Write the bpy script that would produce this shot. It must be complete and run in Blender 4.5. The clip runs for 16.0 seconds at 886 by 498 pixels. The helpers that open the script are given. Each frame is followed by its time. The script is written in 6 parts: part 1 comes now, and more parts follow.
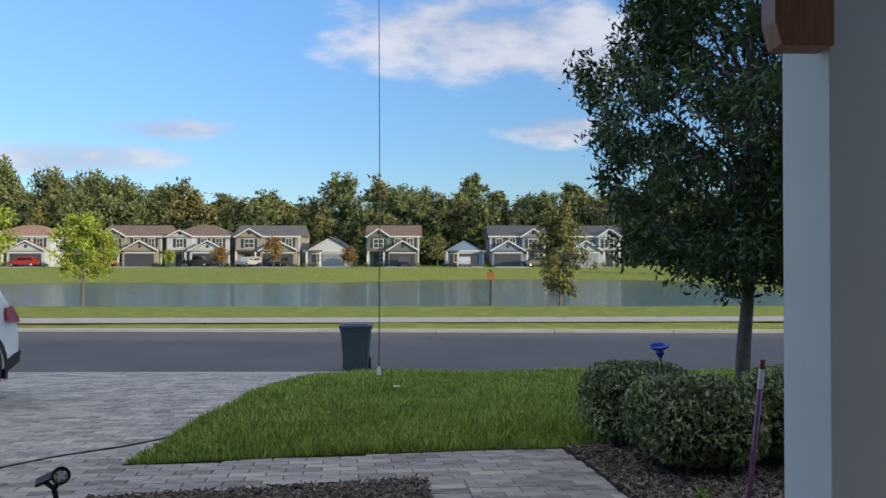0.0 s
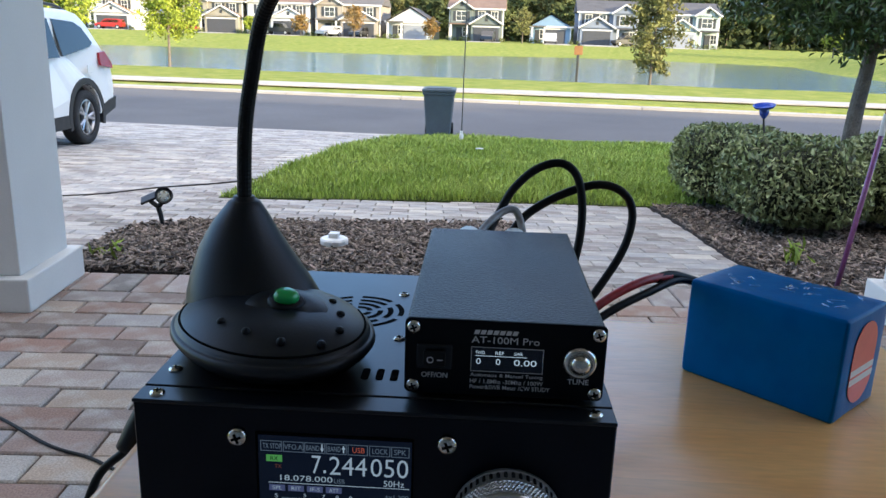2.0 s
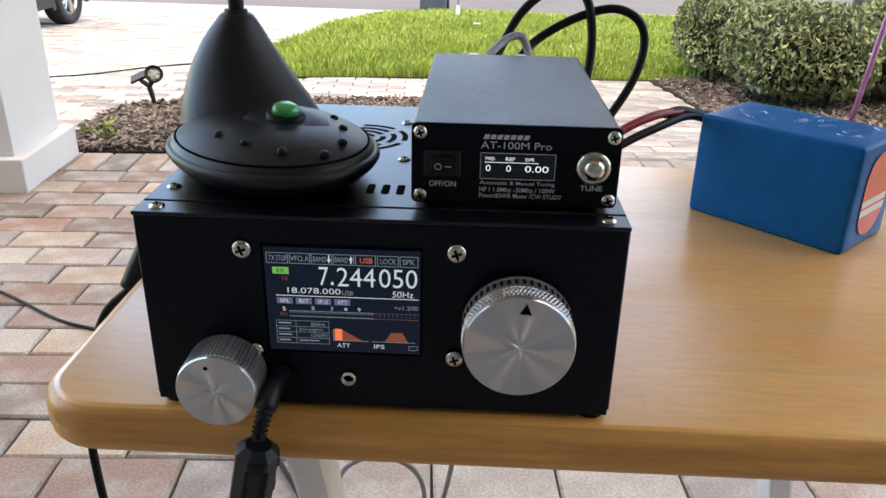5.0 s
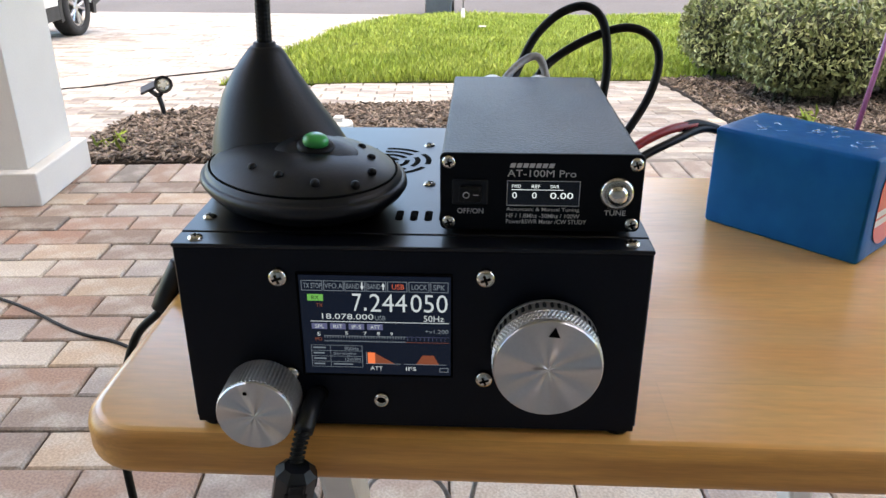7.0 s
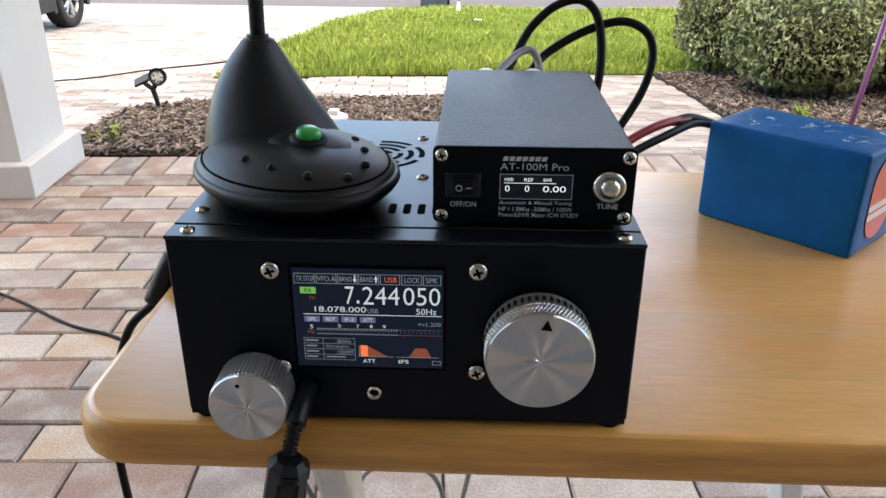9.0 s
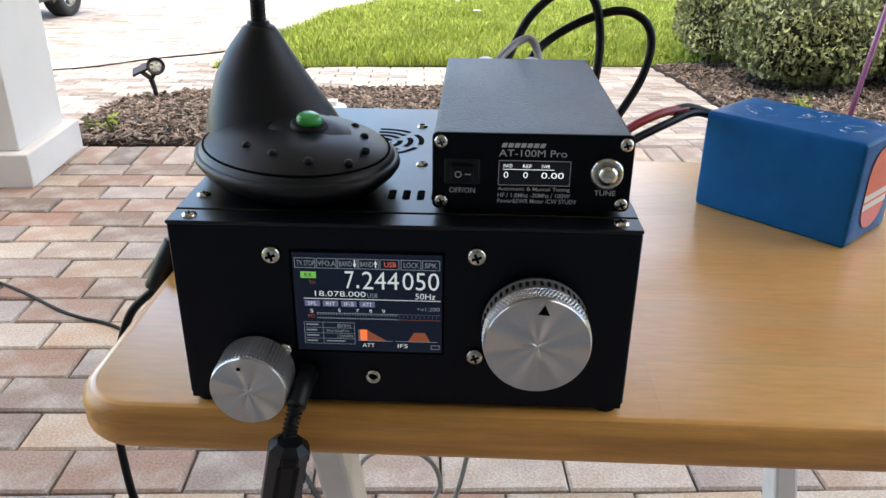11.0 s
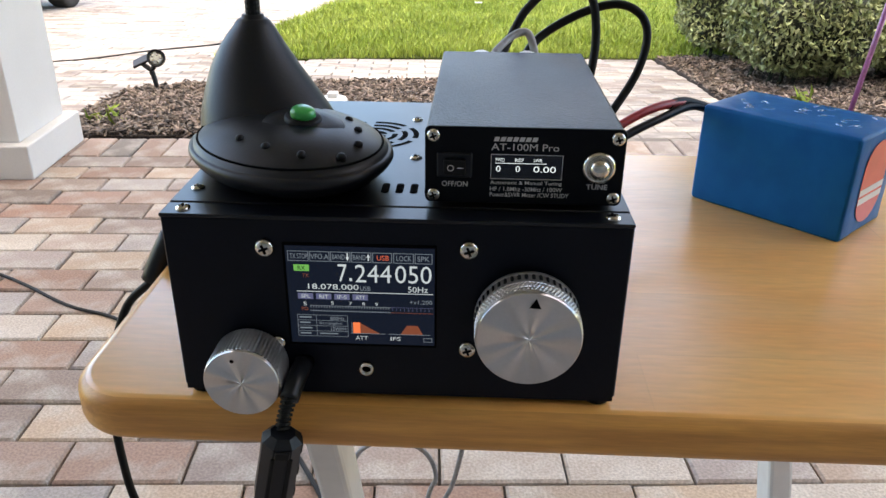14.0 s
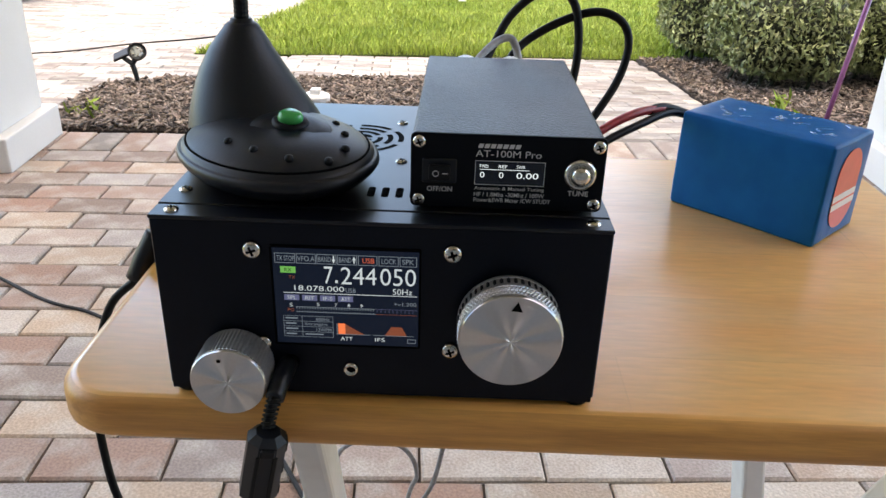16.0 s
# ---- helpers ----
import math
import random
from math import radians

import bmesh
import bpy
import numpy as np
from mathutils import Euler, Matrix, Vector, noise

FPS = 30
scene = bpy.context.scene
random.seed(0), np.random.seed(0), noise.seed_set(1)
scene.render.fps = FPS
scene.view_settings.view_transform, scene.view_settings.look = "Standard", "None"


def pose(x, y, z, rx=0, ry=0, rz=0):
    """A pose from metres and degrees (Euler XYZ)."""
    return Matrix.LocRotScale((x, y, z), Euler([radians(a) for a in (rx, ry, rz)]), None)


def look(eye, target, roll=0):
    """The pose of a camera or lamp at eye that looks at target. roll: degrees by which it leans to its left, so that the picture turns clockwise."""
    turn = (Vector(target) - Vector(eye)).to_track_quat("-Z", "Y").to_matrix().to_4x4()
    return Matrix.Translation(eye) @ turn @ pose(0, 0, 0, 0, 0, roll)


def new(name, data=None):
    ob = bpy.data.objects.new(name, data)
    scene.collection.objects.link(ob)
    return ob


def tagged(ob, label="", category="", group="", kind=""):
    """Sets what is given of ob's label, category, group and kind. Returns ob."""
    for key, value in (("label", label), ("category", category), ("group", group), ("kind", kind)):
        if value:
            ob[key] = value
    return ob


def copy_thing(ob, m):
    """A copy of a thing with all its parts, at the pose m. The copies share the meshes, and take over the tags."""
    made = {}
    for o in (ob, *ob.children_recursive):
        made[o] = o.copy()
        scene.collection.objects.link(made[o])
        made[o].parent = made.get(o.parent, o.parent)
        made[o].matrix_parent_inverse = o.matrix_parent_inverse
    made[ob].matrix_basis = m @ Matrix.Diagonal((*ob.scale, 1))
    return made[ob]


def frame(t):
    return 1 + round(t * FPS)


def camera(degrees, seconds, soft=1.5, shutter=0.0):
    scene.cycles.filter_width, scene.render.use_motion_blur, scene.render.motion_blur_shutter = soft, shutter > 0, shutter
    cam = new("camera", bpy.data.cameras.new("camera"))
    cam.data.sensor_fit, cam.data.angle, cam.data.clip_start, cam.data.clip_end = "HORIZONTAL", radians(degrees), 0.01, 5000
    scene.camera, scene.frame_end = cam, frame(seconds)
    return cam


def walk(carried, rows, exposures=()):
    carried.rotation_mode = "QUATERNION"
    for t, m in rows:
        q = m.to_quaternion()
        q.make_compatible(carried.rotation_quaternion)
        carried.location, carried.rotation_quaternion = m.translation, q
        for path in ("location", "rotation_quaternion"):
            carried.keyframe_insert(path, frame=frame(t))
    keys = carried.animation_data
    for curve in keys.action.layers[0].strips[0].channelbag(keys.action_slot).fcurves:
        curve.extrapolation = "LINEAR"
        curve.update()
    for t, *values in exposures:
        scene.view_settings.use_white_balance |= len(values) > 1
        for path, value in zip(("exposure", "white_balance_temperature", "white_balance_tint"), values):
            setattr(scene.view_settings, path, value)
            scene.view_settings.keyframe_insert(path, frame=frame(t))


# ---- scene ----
cam = camera(58.8, 16.0)
PATH = [
    (0, (-0.0202, 0.0246, 1.2038), (-0.0035, 1.7846, 1.2232), 0.0),
    (0.5, (-0.0466, 0.0607, 1.1396), (-0.1355, 1.8128, 0.9970), 0.9),
    (1, (-0.0546, 0.0634, 1.1299), (-0.1742, 1.8040, 0.9029), 1.2),
    (1.5, (-0.0563, 0.0572, 1.1132), (-0.1910, 1.7829, 0.7946), 1.6),
    (1.7, (-0.0660, 0.0554, 1.0771), (-0.2068, 1.7697, 0.7049), 1.8),
    (1.8, (-0.0783, 0.0695, 1.0446), (-0.2209, 1.7776, 0.6415), 1.8),
    (2, (-0.0854, 0.0950, 0.9847), (-0.2297, 1.7855, 0.5166), 1.9),
    (2.5, (-0.0862, 0.1021, 0.9583), (-0.2253, 1.7565, 0.3749), 1.7),
    (3, (-0.0889, 0.0950, 0.9539), (-0.2262, 1.7222, 0.2974), 1.6),
    (3.5, (-0.0880, 0.0968, 0.9530), (-0.2200, 1.7081, 0.2587), 1.5),
    (5.8, (-0.0898, 0.0959, 0.9539), (-0.2112, 1.6975, 0.2350), 1.0),
    (6, (-0.0924, 0.0950, 0.9583), (-0.2191, 1.6958, 0.2376), 0.7),
    (6.5, (-0.0959, 0.0915, 0.9645), (-0.2367, 1.6949, 0.2526), 0.2),
    (7, (-0.0959, 0.0906, 0.9654), (-0.2420, 1.6949, 0.2561), -0.1),
    (7.5, (-0.0959, 0.0906, 0.9654), (-0.2438, 1.6940, 0.2534), -0.2),
    (8, (-0.0950, 0.0906, 0.9654), (-0.2411, 1.6914, 0.2490), -0.2),
    (8.5, (-0.0950, 0.0906, 0.9654), (-0.2350, 1.6905, 0.2464), -0.0),
    (11, (-0.0950, 0.0862, 0.9645), (-0.2244, 1.6782, 0.2253), 0.5),
    (11.5, (-0.0942, 0.0854, 0.9645), (-0.2323, 1.6746, 0.2209), 0.3),
    (12, (-0.0933, 0.0845, 0.9654), (-0.2385, 1.6720, 0.2182), 0.2),
    (12.5, (-0.0942, 0.0871, 0.9654), (-0.2455, 1.6729, 0.2165), 0.1),
    (13, (-0.0924, 0.0862, 0.9645), (-0.2455, 1.6720, 0.2165), 0.1),
    (13.5, (-0.0924, 0.0854, 0.9654), (-0.2367, 1.6702, 0.2147), 0.3),
    (14, (-0.0915, 0.0854, 0.9654), (-0.2226, 1.6702, 0.2112), 0.6),
    (14.5, (-0.0889, 0.0854, 0.9627), (-0.2042, 1.6702, 0.2059), 1.1),
    (15, (-0.0924, 0.0836, 0.9680), (-0.1901, 1.6676, 0.2068), 1.4),
    (15.5, (-0.0933, 0.0827, 0.9689), (-0.1839, 1.6667, 0.2086), 1.6),
    (16, (-0.0924, 0.0801, 0.9706), (-0.1813, 1.6658, 0.2121), 1.8),
]
walk(cam, [(t, look(e, g, r)) for t, e, g, r in PATH],
     exposures=[(0.0, 0.93, 6000, 8), (0.5, 1.13, 5800, 8), (1.0, 1.47, 5950, 11), (1.5, 1.82, 5950, 8), (2.0, 2.4, 6250, 10), (2.8, 3.15, 8200, 16), (4.0, 3.38, 8300, 16), (16.0, 3.42, 8350, 16)])

# ---- world, sun ----
SUN_EL, SUN_AZ = radians(10), radians(122)      # azimuth from +y towards +x
world = bpy.data.worlds.new("sky")
scene.world = world
world.use_nodes = True
wn, wl = world.node_tree.nodes, world.node_tree.links
wn.clear()
SKY_LOW = 0.56
w_out = wn.new("ShaderNodeOutputWorld")
w_bg = wn.new("ShaderNodeBackground")
w_sky = wn.new("ShaderNodeTexSky")
w_sky.sky_type, w_sky.sun_disc = "NISHITA", False
w_sky.sun_elevation, w_sky.sun_rotation = SUN_EL, SUN_AZ
w_sky.air_density, w_sky.dust_density, w_sky.ozone_density = 0.9, 0.0, 3.5


def w_math(op, a, b=None, clamp=False):
    n = wn.new("ShaderNodeMath")
    n.operation, n.use_clamp = op, clamp
    for k, v in enumerate((a, b)):
        if isinstance(v, (int, float)):
            n.inputs[k].default_value = v
        elif v is not None:
            wl.new(v, n.inputs[k])
    return n.outputs[0]


def w_blend(fac, a, b, kind="MIX"):
    n = wn.new("ShaderNodeMix")
    n.data_type, n.blend_type = "RGBA", kind
    for key, v in (("Factor", fac), ("A", a), ("B", b)):
        if isinstance(v, tuple):
            n.inputs[key].default_value = (*v, 1)
        elif isinstance(v, (int, float)):
            n.inputs[key].default_value = v
        else:
            wl.new(v, n.inputs[key])
    return n.outputs["Result"]


def w_smooth(v, lo, hi, a=0.0, b=1.0):
    n = wn.new("ShaderNodeMapRange")
    n.interpolation_type = "SMOOTHSTEP"
    for key, q in (("From Min", lo), ("From Max", hi), ("To Min", a), ("To Max", b)):
        n.inputs[key].default_value = q
    wl.new(v, n.inputs["Value"])
    return n.outputs["Result"]


w_tc, w_sep = wn.new("ShaderNodeTexCoord"), wn.new("ShaderNodeSeparateXYZ")
wl.new(w_tc.outputs["Generated"], w_sep.inputs[0])
w_x, w_y, w_z = w_sep.outputs
w_map = wn.new("ShaderNodeMapping")
w_map.inputs["Scale"].default_value = (1, 1, 2.6)
w_noise = wn.new("ShaderNodeTexNoise")
w_noise.inputs["Scale"].default_value, w_noise.inputs["Detail"].default_value, w_noise.inputs["Roughness"].default_value = 6.5, 8.0, 0.58
wl.new(w_tc.outputs["Generated"], w_map.inputs["Vector"])
wl.new(w_map.outputs["Vector"], w_noise.inputs["Vector"])
w_far = w_math("MAXIMUM", w_math("ABSOLUTE", w_y), 0.02)
w_u, w_v = w_math("DIVIDE", w_x, w_far), w_math("DIVIDE", w_z, w_far)
w_rag = w_math("MULTIPLY", w_math("SUBTRACT", w_noise.outputs["Fac"], 0.5), 5.0)
# evening clouds: a broad bank and thin streaks low over the wood (bearing, rise, half width, half height)
w_cloud = None
for cu, cv, ru, rv in ((0.07, 0.285, 0.2, 0.06), (0.2, 0.255, 0.1, 0.05), (-0.34, 0.163, 0.1, 0.016), (-0.47, 0.125, 0.17, 0.026), (0.16, 0.165, 0.08, 0.024), (0.62, 0.2, 0.2, 0.03)):
    du, dv = w_math("DIVIDE", w_math("SUBTRACT", w_u, cu), ru), w_math("DIVIDE", w_math("SUBTRACT", w_v, cv), rv)
    w_d = w_math("ADD", w_math("MULTIPLY", du, du), w_math("MULTIPLY", dv, dv))
    w_one = w_smooth(w_math("SUBTRACT", w_rag, w_d), -1.15, 0.1)
    w_cloud = w_one if w_cloud is None else w_math("MAXIMUM", w_cloud, w_one)
w_overhead = w_smooth(w_z, 0.32, 0.95)      # bright even veil added overhead, out of view, to light the ground
w_haze = w_blend(1.0, w_sky.outputs["Color"], (1.1, 0.98, 0.95), "MULTIPLY")
w_low = w_smooth(w_z, -0.02, 0.45, SKY_LOW, 1.0)
w_dim = wn.new("ShaderNodeVectorMath")
w_dim.operation = "SCALE"
wl.new(w_haze, w_dim.inputs[0])
wl.new(w_low, w_dim.inputs["Scale"])
w_tone = w_blend(w_smooth(w_rag, -0.6, 0.9), (1.65, 1.7, 2.05), (3.0, 2.8, 2.8))
w_veil = w_blend(w_math("MULTIPLY", w_overhead, 0.9), w_dim.outputs[0], (4.0, 3.75, 3.6))
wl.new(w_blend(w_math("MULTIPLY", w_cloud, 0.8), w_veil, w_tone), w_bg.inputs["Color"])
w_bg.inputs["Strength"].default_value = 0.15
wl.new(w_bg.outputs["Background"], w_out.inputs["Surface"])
sun_data = bpy.data.lights.new("sun", "SUN")
sun_data.energy, sun_data.angle, sun_data.color = 2.2, radians(0.5), (1.0, 0.8, 0.5)
sun = new("sun", sun_data)
sun_way = Vector((math.sin(SUN_AZ) * math.cos(SUN_EL), math.cos(SUN_AZ) * math.cos(SUN_EL), math.sin(SUN_EL)))
sun.matrix_world = look(sun_way * 80, (0, 0, 0))


# ---- materials ----
def mat(name, c1, c2=None, rough=0.6, scale=12.0, fine=140.0, bump=0.15, metal=0.0, random=0.0, island=0.0, spec=0.5,
        stretch=(1, 1, 1), coat=0.0, stain=0.25, depth=0.002, aniso=0.0, glow=None, transmit=0.0):
    m = bpy.data.materials.new(name)
    m.use_nodes = True
    n, l = m.node_tree.nodes, m.node_tree.links
    b = n["Principled BSDF"]
    c2 = c2 or tuple(v * 0.78 for v in c1)
    tc, mp = n.new("ShaderNodeTexCoord"), n.new("ShaderNodeMapping")
    mp.inputs["Scale"].default_value = stretch
    l.new(tc.outputs["Object"], mp.inputs["Vector"])
    n1, n2 = n.new("ShaderNodeTexNoise"), n.new("ShaderNodeTexNoise")
    n1.inputs["Scale"].default_value, n1.inputs["Detail"].default_value = scale, 5
    n2.inputs["Scale"].default_value, n2.inputs["Detail"].default_value = fine, 3
    l.new(mp.outputs["Vector"], n1.inputs["Vector"])
    l.new(mp.outputs["Vector"], n2.inputs["Vector"])
    mix = n.new("ShaderNodeMix")
    mix.data_type = "RGBA"
    mix.inputs["A"].default_value, mix.inputs["B"].default_value = (*c1, 1), (*c2, 1)
    rp = n.new("ShaderNodeValToRGB")
    rp.color_ramp.elements[0].position, rp.color_ramp.elements[1].position = 0.35, 0.68
    l.new(n1.outputs["Fac"], rp.inputs["Fac"])
    l.new(rp.outputs["Color"], mix.inputs["Factor"])
    hsv = n.new("ShaderNodeHueSaturation")
    l.new(mix.outputs["Result"], hsv.inputs["Color"])
    val = n.new("ShaderNodeMapRange")
    val.inputs["To Min"].default_value, val.inputs["To Max"].default_value = 1 - stain, 1 + stain
    val.inputs["From Min"].default_value, val.inputs["From Max"].default_value = 0.25, 0.75
    l.new(n2.outputs["Fac"], val.inputs["Value"])
    out = val.outputs["Result"]
    if random or island:
        src = n.new("ShaderNodeObjectInfo").outputs["Random"] if random else n.new("ShaderNodeNewGeometry").outputs["Random Per Island"]
        amount = random or island
        r = n.new("ShaderNodeMapRange")
        r.inputs["To Min"].default_value, r.inputs["To Max"].default_value = 1 - amount, 1 + amount
        l.new(src, r.inputs["Value"])
        k = n.new("ShaderNodeMath")
        k.operation = "MULTIPLY"
        l.new(out, k.inputs[0])
        l.new(r.outputs["Result"], k.inputs[1])
        out = k.outputs[0]
        hue = n.new("ShaderNodeMath")
        hue.operation = "MULTIPLY_ADD"
        hue.inputs[1].default_value, hue.inputs[2].default_value = 0.035 * amount, 0.5 - 0.0175 * amount
        wh = n.new("ShaderNodeTexWhiteNoise")
        wh.noise_dimensions = "1D"
        l.new(src, wh.inputs["W"])
        l.new(wh.outputs["Value"], hue.inputs[0])
        l.new(hue.outputs[0], hsv.inputs["Hue"])
    l.new(out, hsv.inputs["Value"])
    l.new(hsv.outputs["Color"], b.inputs["Base Color"])
    b.inputs["Metallic"].default_value = metal
    b.inputs["Specular IOR Level"].default_value = spec
    b.inputs["Coat Weight"].default_value = coat
    b.inputs["Anisotropic"].default_value = aniso
    b.inputs["Transmission Weight"].default_value = transmit
    rr = n.new("ShaderNodeMapRange")
    rr.inputs["To Min"].default_value, rr.inputs["To Max"].default_value = rough * 0.85, min(1, rough * 1.15)
    l.new(n1.outputs["Fac"], rr.inputs["Value"])
    l.new(rr.outputs["Result"], b.inputs["Roughness"])
    if bump:
        bp = n.new("ShaderNodeBump")
        bp.inputs["Strength"].default_value, bp.inputs["Distance"].default_value = bump, depth
        l.new(n2.outputs["Fac"], bp.inputs["Height"])
        l.new(bp.outputs["Normal"], b.inputs["Normal"])
    if aniso:
        tg = n.new("ShaderNodeTangent")
        tg.direction_type, tg.axis = "RADIAL", "Z"
        l.new(tg.outputs["Tangent"], b.inputs["Tangent"])
        b.inputs["Anisotropic Rotation"].default_value = 0.25
        flat = n.new("ShaderNodeVectorMath")
        flat.operation = "MULTIPLY"
        flat.inputs[1].default_value = (1, 1, 0)
        l.new(tc.outputs["Object"], flat.inputs[0])
        unit = n.new("ShaderNodeVectorMath")
        unit.operation = "NORMALIZE"
        l.new(flat.outputs[0], unit.inputs[0])
        ang = n.new("ShaderNodeTexNoise")
        ang.inputs["Scale"].default_value, ang.inputs["Detail"].default_value = 1.7, 0.0
        l.new(unit.outputs[0], ang.inputs["Vector"])
        bp = n.new("ShaderNodeBump")
        bp.inputs["Strength"].default_value, bp.inputs["Distance"].default_value = 1.0, 0.003
        l.new(ang.outputs["Fac"], bp.inputs["Height"])
        l.new(bp.outputs["Normal"], b.inputs["Normal"])
    if glow:
        b.inputs["Emission Color"].default_value = (*glow[:3], 1)
        b.inputs["Emission Strength"].default_value = glow[3]
    return m


def paver_mat(name, random, island, lift=1.0, brown=1.0):
    """Tumbled concrete paver, blended greys, tans and reddish browns piece by piece."""
    m = mat(name, (0.36, 0.33, 0.3), (0.52 * lift, 0.5 * lift, 0.455 * lift), rough=0.85, scale=11, fine=190, bump=0.5, stain=0.28, depth=0.003, random=random, island=island)
    n, l = m.node_tree.nodes, m.node_tree.links
    fade = [x for x in n if x.bl_idname == "ShaderNodeValToRGB"][0].color_ramp
    fade.elements[0].position, fade.elements[1].position = 0.46, 0.82
    src = n.new("ShaderNodeObjectInfo").outputs["Random"] if random else n.new("ShaderNodeNewGeometry").outputs["Random Per Island"]
    ramp = n.new("ShaderNodeValToRGB")
    cr = ramp.color_ramp
    cr.elements[0].color, cr.elements[1].color = tuple(v * lift for v in (0.21, 0.19, 0.17)) + (1,), tuple(v * lift for v in (0.44, 0.4, 0.345)) + (1,)
    for p, c in ((0.18, (0.33, 0.2, 0.145, 1)), (0.36, (0.33, 0.305, 0.29, 1)), (0.54, (0.235, 0.185, 0.16, 1)), (0.7, (0.41, 0.32, 0.235, 1)), (0.86, (0.29, 0.225, 0.19, 1))):
        mean = sum(c[:3]) / 3
        cool = (mean * 0.99, mean, mean * 1.0)
        cr.elements.new(p).color = tuple((a * brown + b * (1 - brown)) * 1.15 * lift for a, b in zip(c, cool)) + (1,)
    l.new(src, ramp.inputs["Fac"])
    mixers = [x for x in n if x.bl_idname == "ShaderNodeMix"]
    l.new(ramp.outputs["Color"], mixers[0].inputs["A"])
    return m


def wood_mat(name, c1, c2, rough=0.35, coat=0.3, along=(1.2, 16, 16), stave=0.0):
    m = mat(name, c1, c2, rough=rough, scale=5, fine=42, bump=0.06, stretch=along, coat=coat, stain=0.09, depth=0.001)
    m.node_tree.nodes["Principled BSDF"].inputs["Coat Roughness"].default_value = 0.2
    m.node_tree.nodes["Principled BSDF"].inputs["Coat IOR"].default_value = 1.5
    if stave:
        n, l = m.node_tree.nodes, m.node_tree.links
        bk = n.new("ShaderNodeTexBrick")
        bk.inputs["Scale"].default_value = 1.0
        bk.inputs["Brick Width"].default_value, bk.inputs["Row Height"].default_value = 0.36, 0.062
        bk.inputs["Mortar Size"].default_value = 0.0004
        bk.inputs["Color1"].default_value, bk.inputs["Color2"].default_value = (*c1, 1), (*(v * 0.86 + 0.01 for v in c1), 1)
        bk.inputs["Mortar"].default_value = (*(v * 0.82 for v in c1), 1)
        tc = [x for x in n if x.bl_idname == "ShaderNodeTexCoord"][0]
        l.new(tc.outputs["Object"], bk.inputs["Vector"])
        l.new(bk.outputs["Color"], [x for x in n if x.bl_idname == "ShaderNodeMix"][0].inputs["A"])
    return m


def glass_mat(name, tint=(1, 1, 1), rough=0.02):
    m = bpy.data.materials.new(name)
    m.use_nodes = True
    b = m.node_tree.nodes["Principled BSDF"]
    b.inputs["Base Color"].default_value = (*tint, 1)
    b.inputs["Roughness"].default_value, b.inputs["Transmission Weight"].default_value = rough, 1.0
    return m


